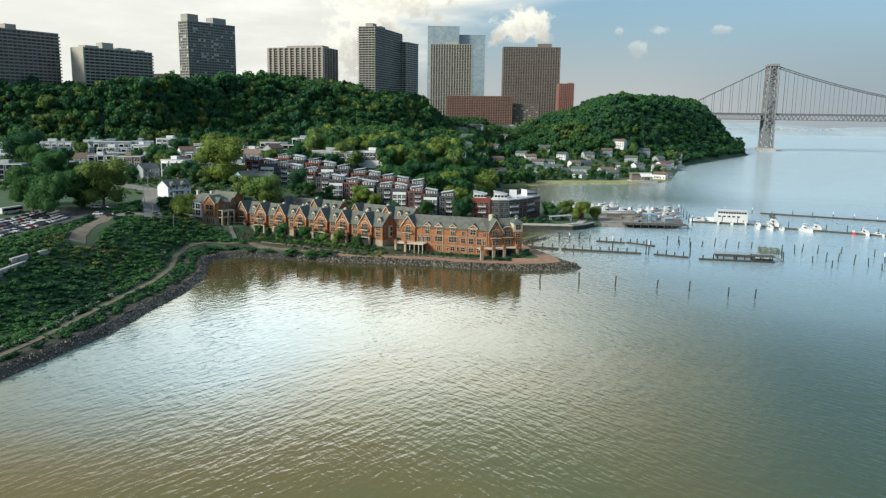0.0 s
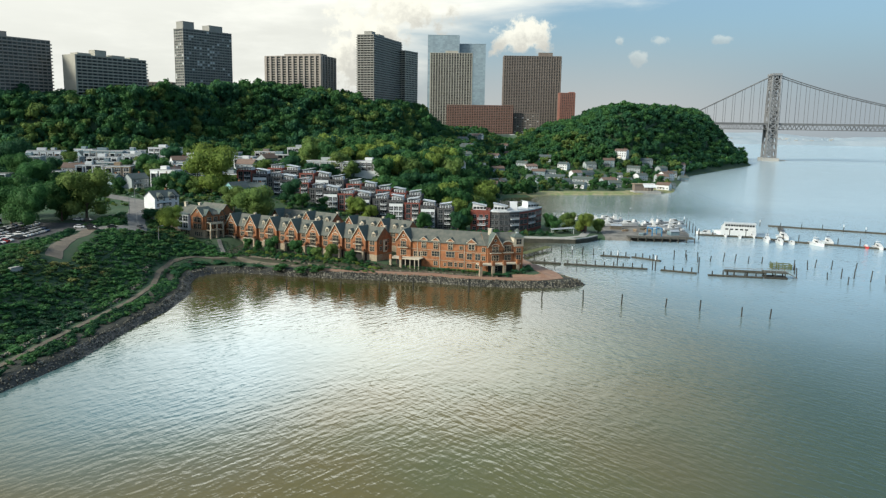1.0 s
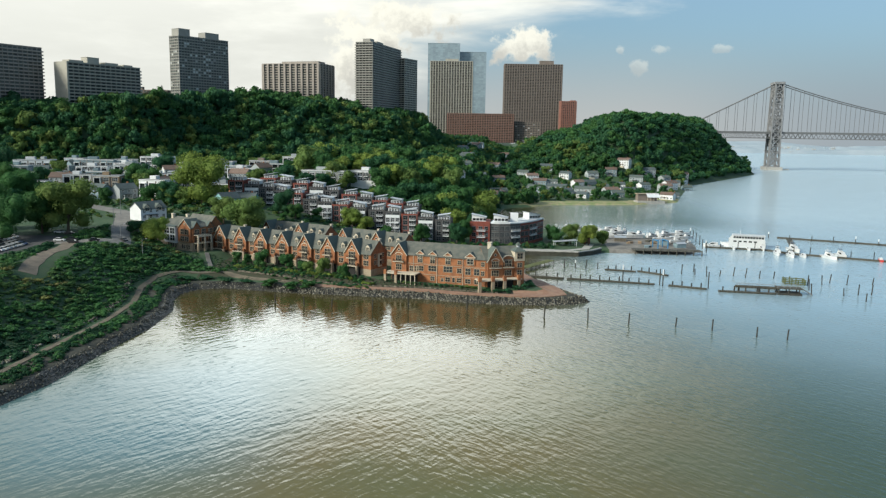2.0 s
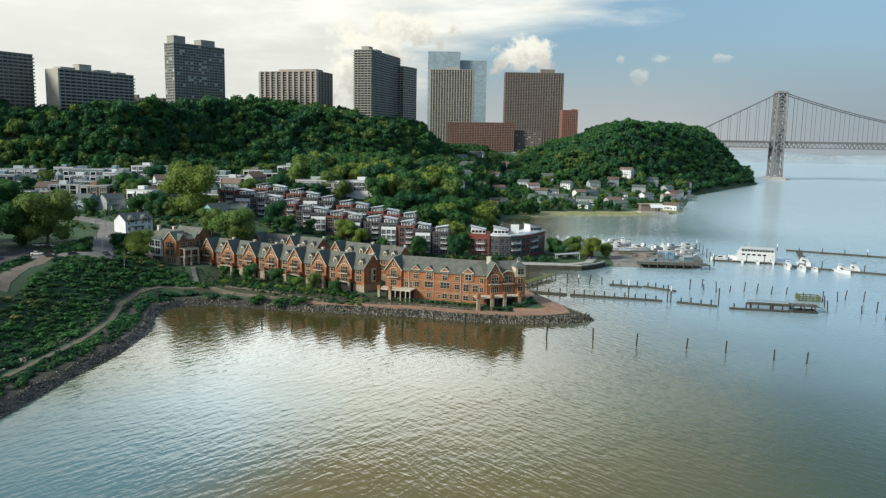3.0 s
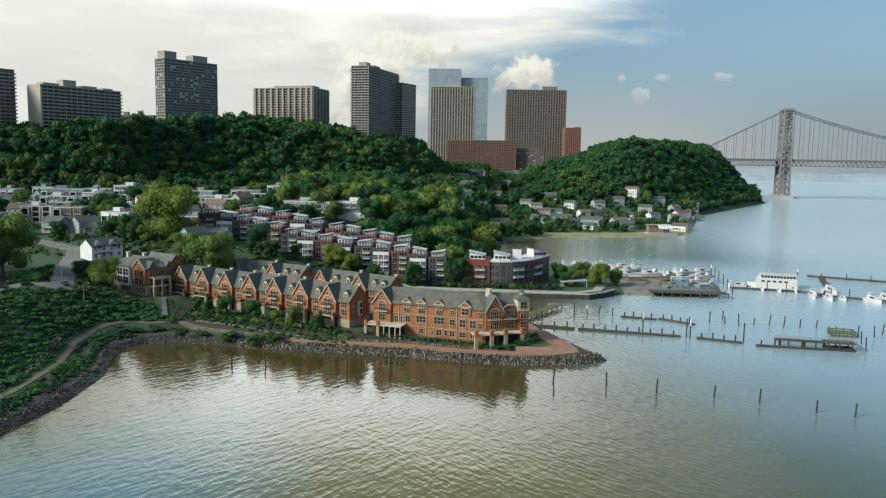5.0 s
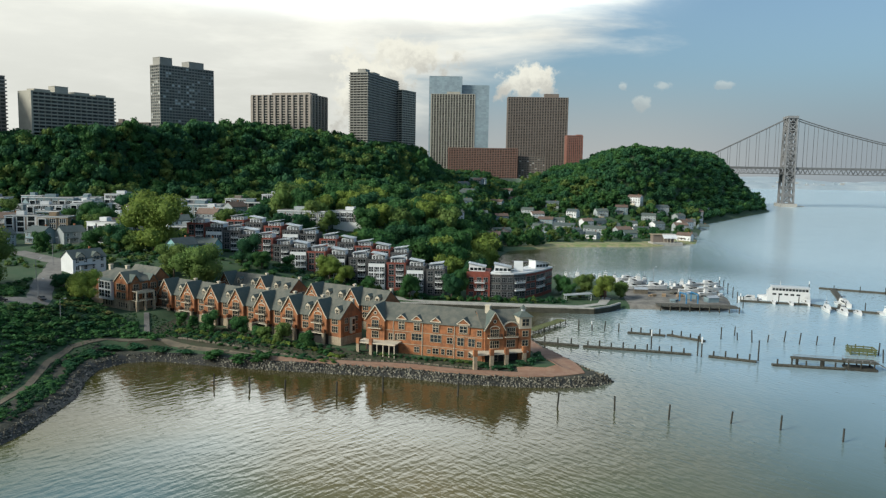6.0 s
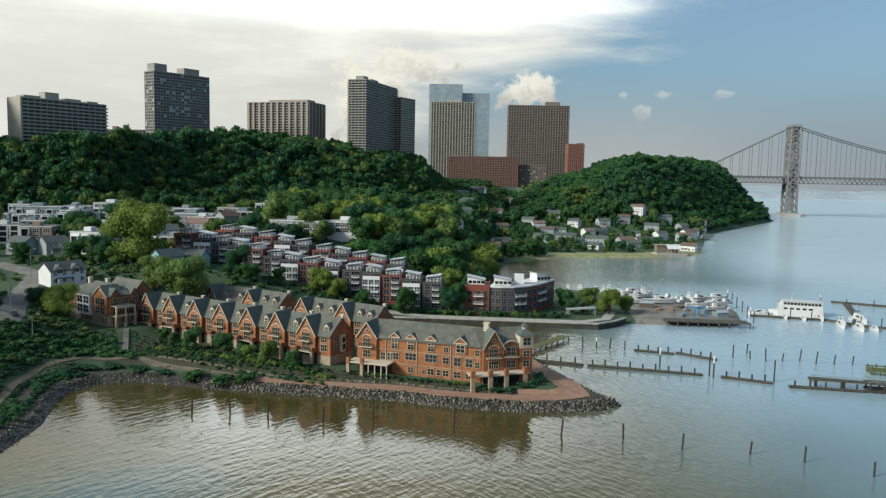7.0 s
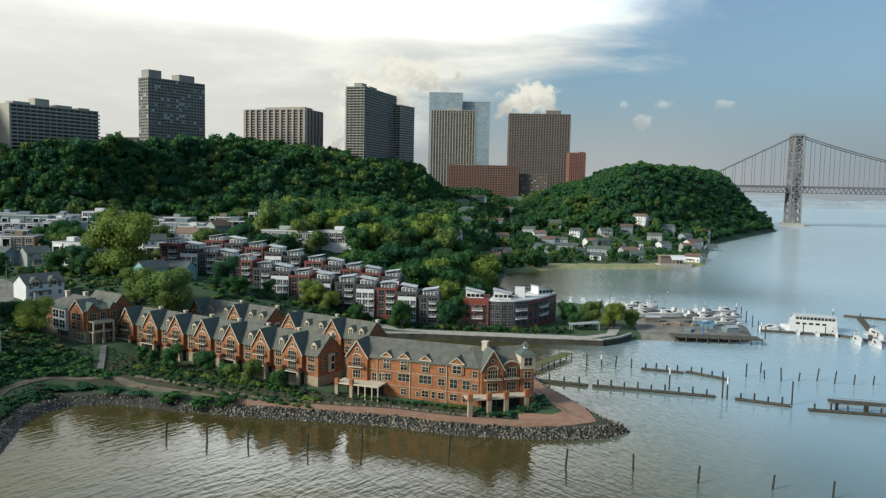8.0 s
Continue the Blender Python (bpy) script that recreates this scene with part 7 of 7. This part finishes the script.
    for x in (-21, -12.5):
        part("trestle", Build().box(x - 0.3, -0.8, -2, x + 0.3, 0.8, 2.3, PILE), h)
    cr = thing("timber_crib", pose(129.2, 385.2, 0, 0, 0, -8), "mossy open timber crib of an old dock", "crib")
    for x in (-4.2, -1.4, 1.4, 4.2):
        for y in (-2.6, 2.6):
            part("pile", Build().tube((x, y, -3), (x, y, 2.8 + 0.4 * math.sin(x * 5 + y)), 0.26, 0.24, 7, MOSS), cr)
    for z in (0.5, 1.3, 2.1):
        for y in (-2.6, 2.6):
            part("beam", Build().box(-4.8, y - 0.2, z, 4.8, y + 0.2, z + 0.4, MOSS), cr)
        for x in (-4.4, 4.4):
            part("cross_beam", Build().box(x - 0.2, -2.4, z + 0.06, x + 0.2, 2.4, z + 0.42, MOSS), cr)
    g = thing("broken_jetty", pose(6, 398, 0, 0, 0, 60), "broken mossy timber jetty", "jetty")
    for k in range(12):
        part("plank", Build().box(k * 2.4, -2.2, 1.6, k * 2.4 + 1.2, 2.2, 1.9, MOSS), g)
        part("post", Build().tube((k * 2.4 + 0.6, -2 if k % 2 else 2, -3), (k * 2.4 + 0.6, -2 if k % 2 else 2, 2.2), 0.2, 0.2, 6, TIMBER), g)


MOSS = material("mossy_timber", (0.075, 0.10, 0.045), 0.95, 0.3, 1.0, (0.11, 0.115, 0.045))
build_marina()


# ---- vehicles and street things ----
PAINTS = [material(n, c, 0.35, 0.05, 3.0) for n, c in (("white_car_paint", (0.7, 0.7, 0.7)), ("black_car_paint", (0.03, 0.03, 0.035)), ("silver_car_paint", (0.38, 0.39, 0.4)), ("red_car_paint", (0.3, 0.03, 0.03)), ("blue_car_paint", (0.05, 0.08, 0.16)))]
RUBBER = material("tyre_rubber", (0.025, 0.025, 0.025), 0.9, 0.2, 1.0)
CAR = {}


def car(m, paint):
    """A parked saloon car."""
    words = ("white", "black", "silver", "dark red", "dark blue")
    if paint in CAR:
        return copy_thing(CAR[paint], m)
    t = thing("car", m, f"parked {words[paint]} saloon car on asphalt", "car", "parked cars")
    part("body", Build().prism([(-2.2, -0.9, 0.3), (2.2, -0.9, 0.3), (2.25, -0.9, 0.72), (1.2, -0.9, 0.95), (-1.9, -0.9, 1.0), (-2.25, -0.9, 0.85)], (0, 1.8, 0), PAINTS[paint]), t)
    part("cabin", Build().prism([(-1.8, -0.8, 0.95), (1.2, -0.8, 0.92), (0.4, -0.75, 1.42), (-1.1, -0.75, 1.45)], (0, 1.6, 0), GLASS), t, "dark glazed cabin")
    part("roof", Build().box(-1.1, -0.72, 1.4, 0.42, 0.72, 1.5, PAINTS[paint]), t)
    for x in (-1.4, 1.4):
        for y in (-0.92, 0.72):
            part("wheel", Build().tube((x, y, 0.32), (x, y + 0.2, 0.32), 0.32, 0.32, 10, RUBBER), t)
    CAR[paint] = t
    return t


def build_vehicles():
    rng = np.random.default_rng(31)
    for row, (x0, y0, x1, y1, n) in enumerate(((-198, 268, -203, 322, 20), (-203.5, 268, -208.5, 325, 20), (-214, 285, -218, 338, 18), (-219.5, 288, -223, 340, 17))):
        for k in range(n):
            if rng.random() < 0.14:
                continue
            s = k / (n - 1)
            x, y = x0 + (x1 - x0) * s, y0 + (y1 - y0) * s
            car(pose(x, y, ground_z(x, y) + 0.15, 0, 0, 2 + (180 if rng.random() < 0.5 else 0) + rng.uniform(-2, 2)), int(rng.choice([0, 0, 0, 1, 1, 1, 1, 2, 2, 2, 4, 3])))
    for x, y, turn, p in ((-194, 334, 10, 0), (-186, 331, 15, 1), (-190, 337, 20, 1), (-180, 337, 30, 1), (-174, 351, -40, 1), (-199, 350, 10, 1), (-205, 352, 5, 0)):
        car(pose(x, y, ground_z(x, y) + 0.12, 0, 0, turn), p)
    b = thing("bus", pose(-236, 332, ground_z(-236, 332) + 0.1, 0, 0, 78), "white city bus with dark window band", "bus")
    part("body", Build().box(-6, -1.25, 0.4, 6, 1.25, 3.1, HULL), b)
    part("window_band", Build().box(-5.6, -1.28, 1.5, 5.7, 1.28, 2.6, GLASS), b)
    part("front_window", Build().box(5.9, -1.1, 1.3, 6.04, 1.1, 2.7, GLASS), b)
    for x in (-3.8, 3.9):
        for y in (-1.3, 1.05):
            part("wheel", Build().tube((x, y, 0.5), (x, y + 0.25, 0.5), 0.5, 0.5, 12, RUBBER), b)
    for x, y, h in ((-204, 405, 12), (-190, 372, 9), (-214, 360, 10), (-176, 352, 7), (-160, 340, 7), (79.5, 545, 11)):
        t = thing("street_lamp", pose(x, y, ground_z(x, y) - 0.2, 0, 0, 30), "grey steel street lamp on a tall pole", "lamp", "street lamps")
        part("pole", Build().tube((0, 0, 0), (0, 0, h), 0.14, 0.08, 8, STEEL), t)
        part("arm", Build().beam((0, 0, h), (1.6, 0, h + 0.3), 0.1, 0.1, STEEL), t)
        part("lamp_head", Build().box(1.3, -0.15, h + 0.22, 2.1, 0.15, h + 0.4, WHITE), t)
    # concrete drain walls half sunk in the bank
    for x, y, L, turn, label in ((-166.4, 230, 17, 96, "pale concrete drain wall on the grassy bank"), (-169.7, 239, 9, 90, "short pale concrete drain wall on the bank"), (-169.2, 252.5, 5, 80, "pale broken concrete slab on the bank")):
        z = ground_z(x, y)
        b = Build().box(-L / 2, -0.5, -0.6, L / 2, 0.5, 1.5, CONCRETE).box(-L / 2 - 0.1, -0.62, 1.5, L / 2 + 0.1, 0.62, 1.7, CONCRETE)
        whole("drain_wall", b, label, "wall", "drain walls", m=pose(x, y, z, 0, 0, turn))
    t = thing("garden_stair", pose(0, 0, 0), "worn grey concrete stair up the garden bank", "stair")
    for k in range(22):
        x, y = -134.6 - 0.46 * k, 352.4 + 0.9 * k
        part("step", Build().box(-0.95, -0.5, -0.6, 0.95, 0.55, 0.16, WORN), t, m=pose(x, y, ground_z(x, y) + 0.12, 0, 0, 27))


build_vehicles()
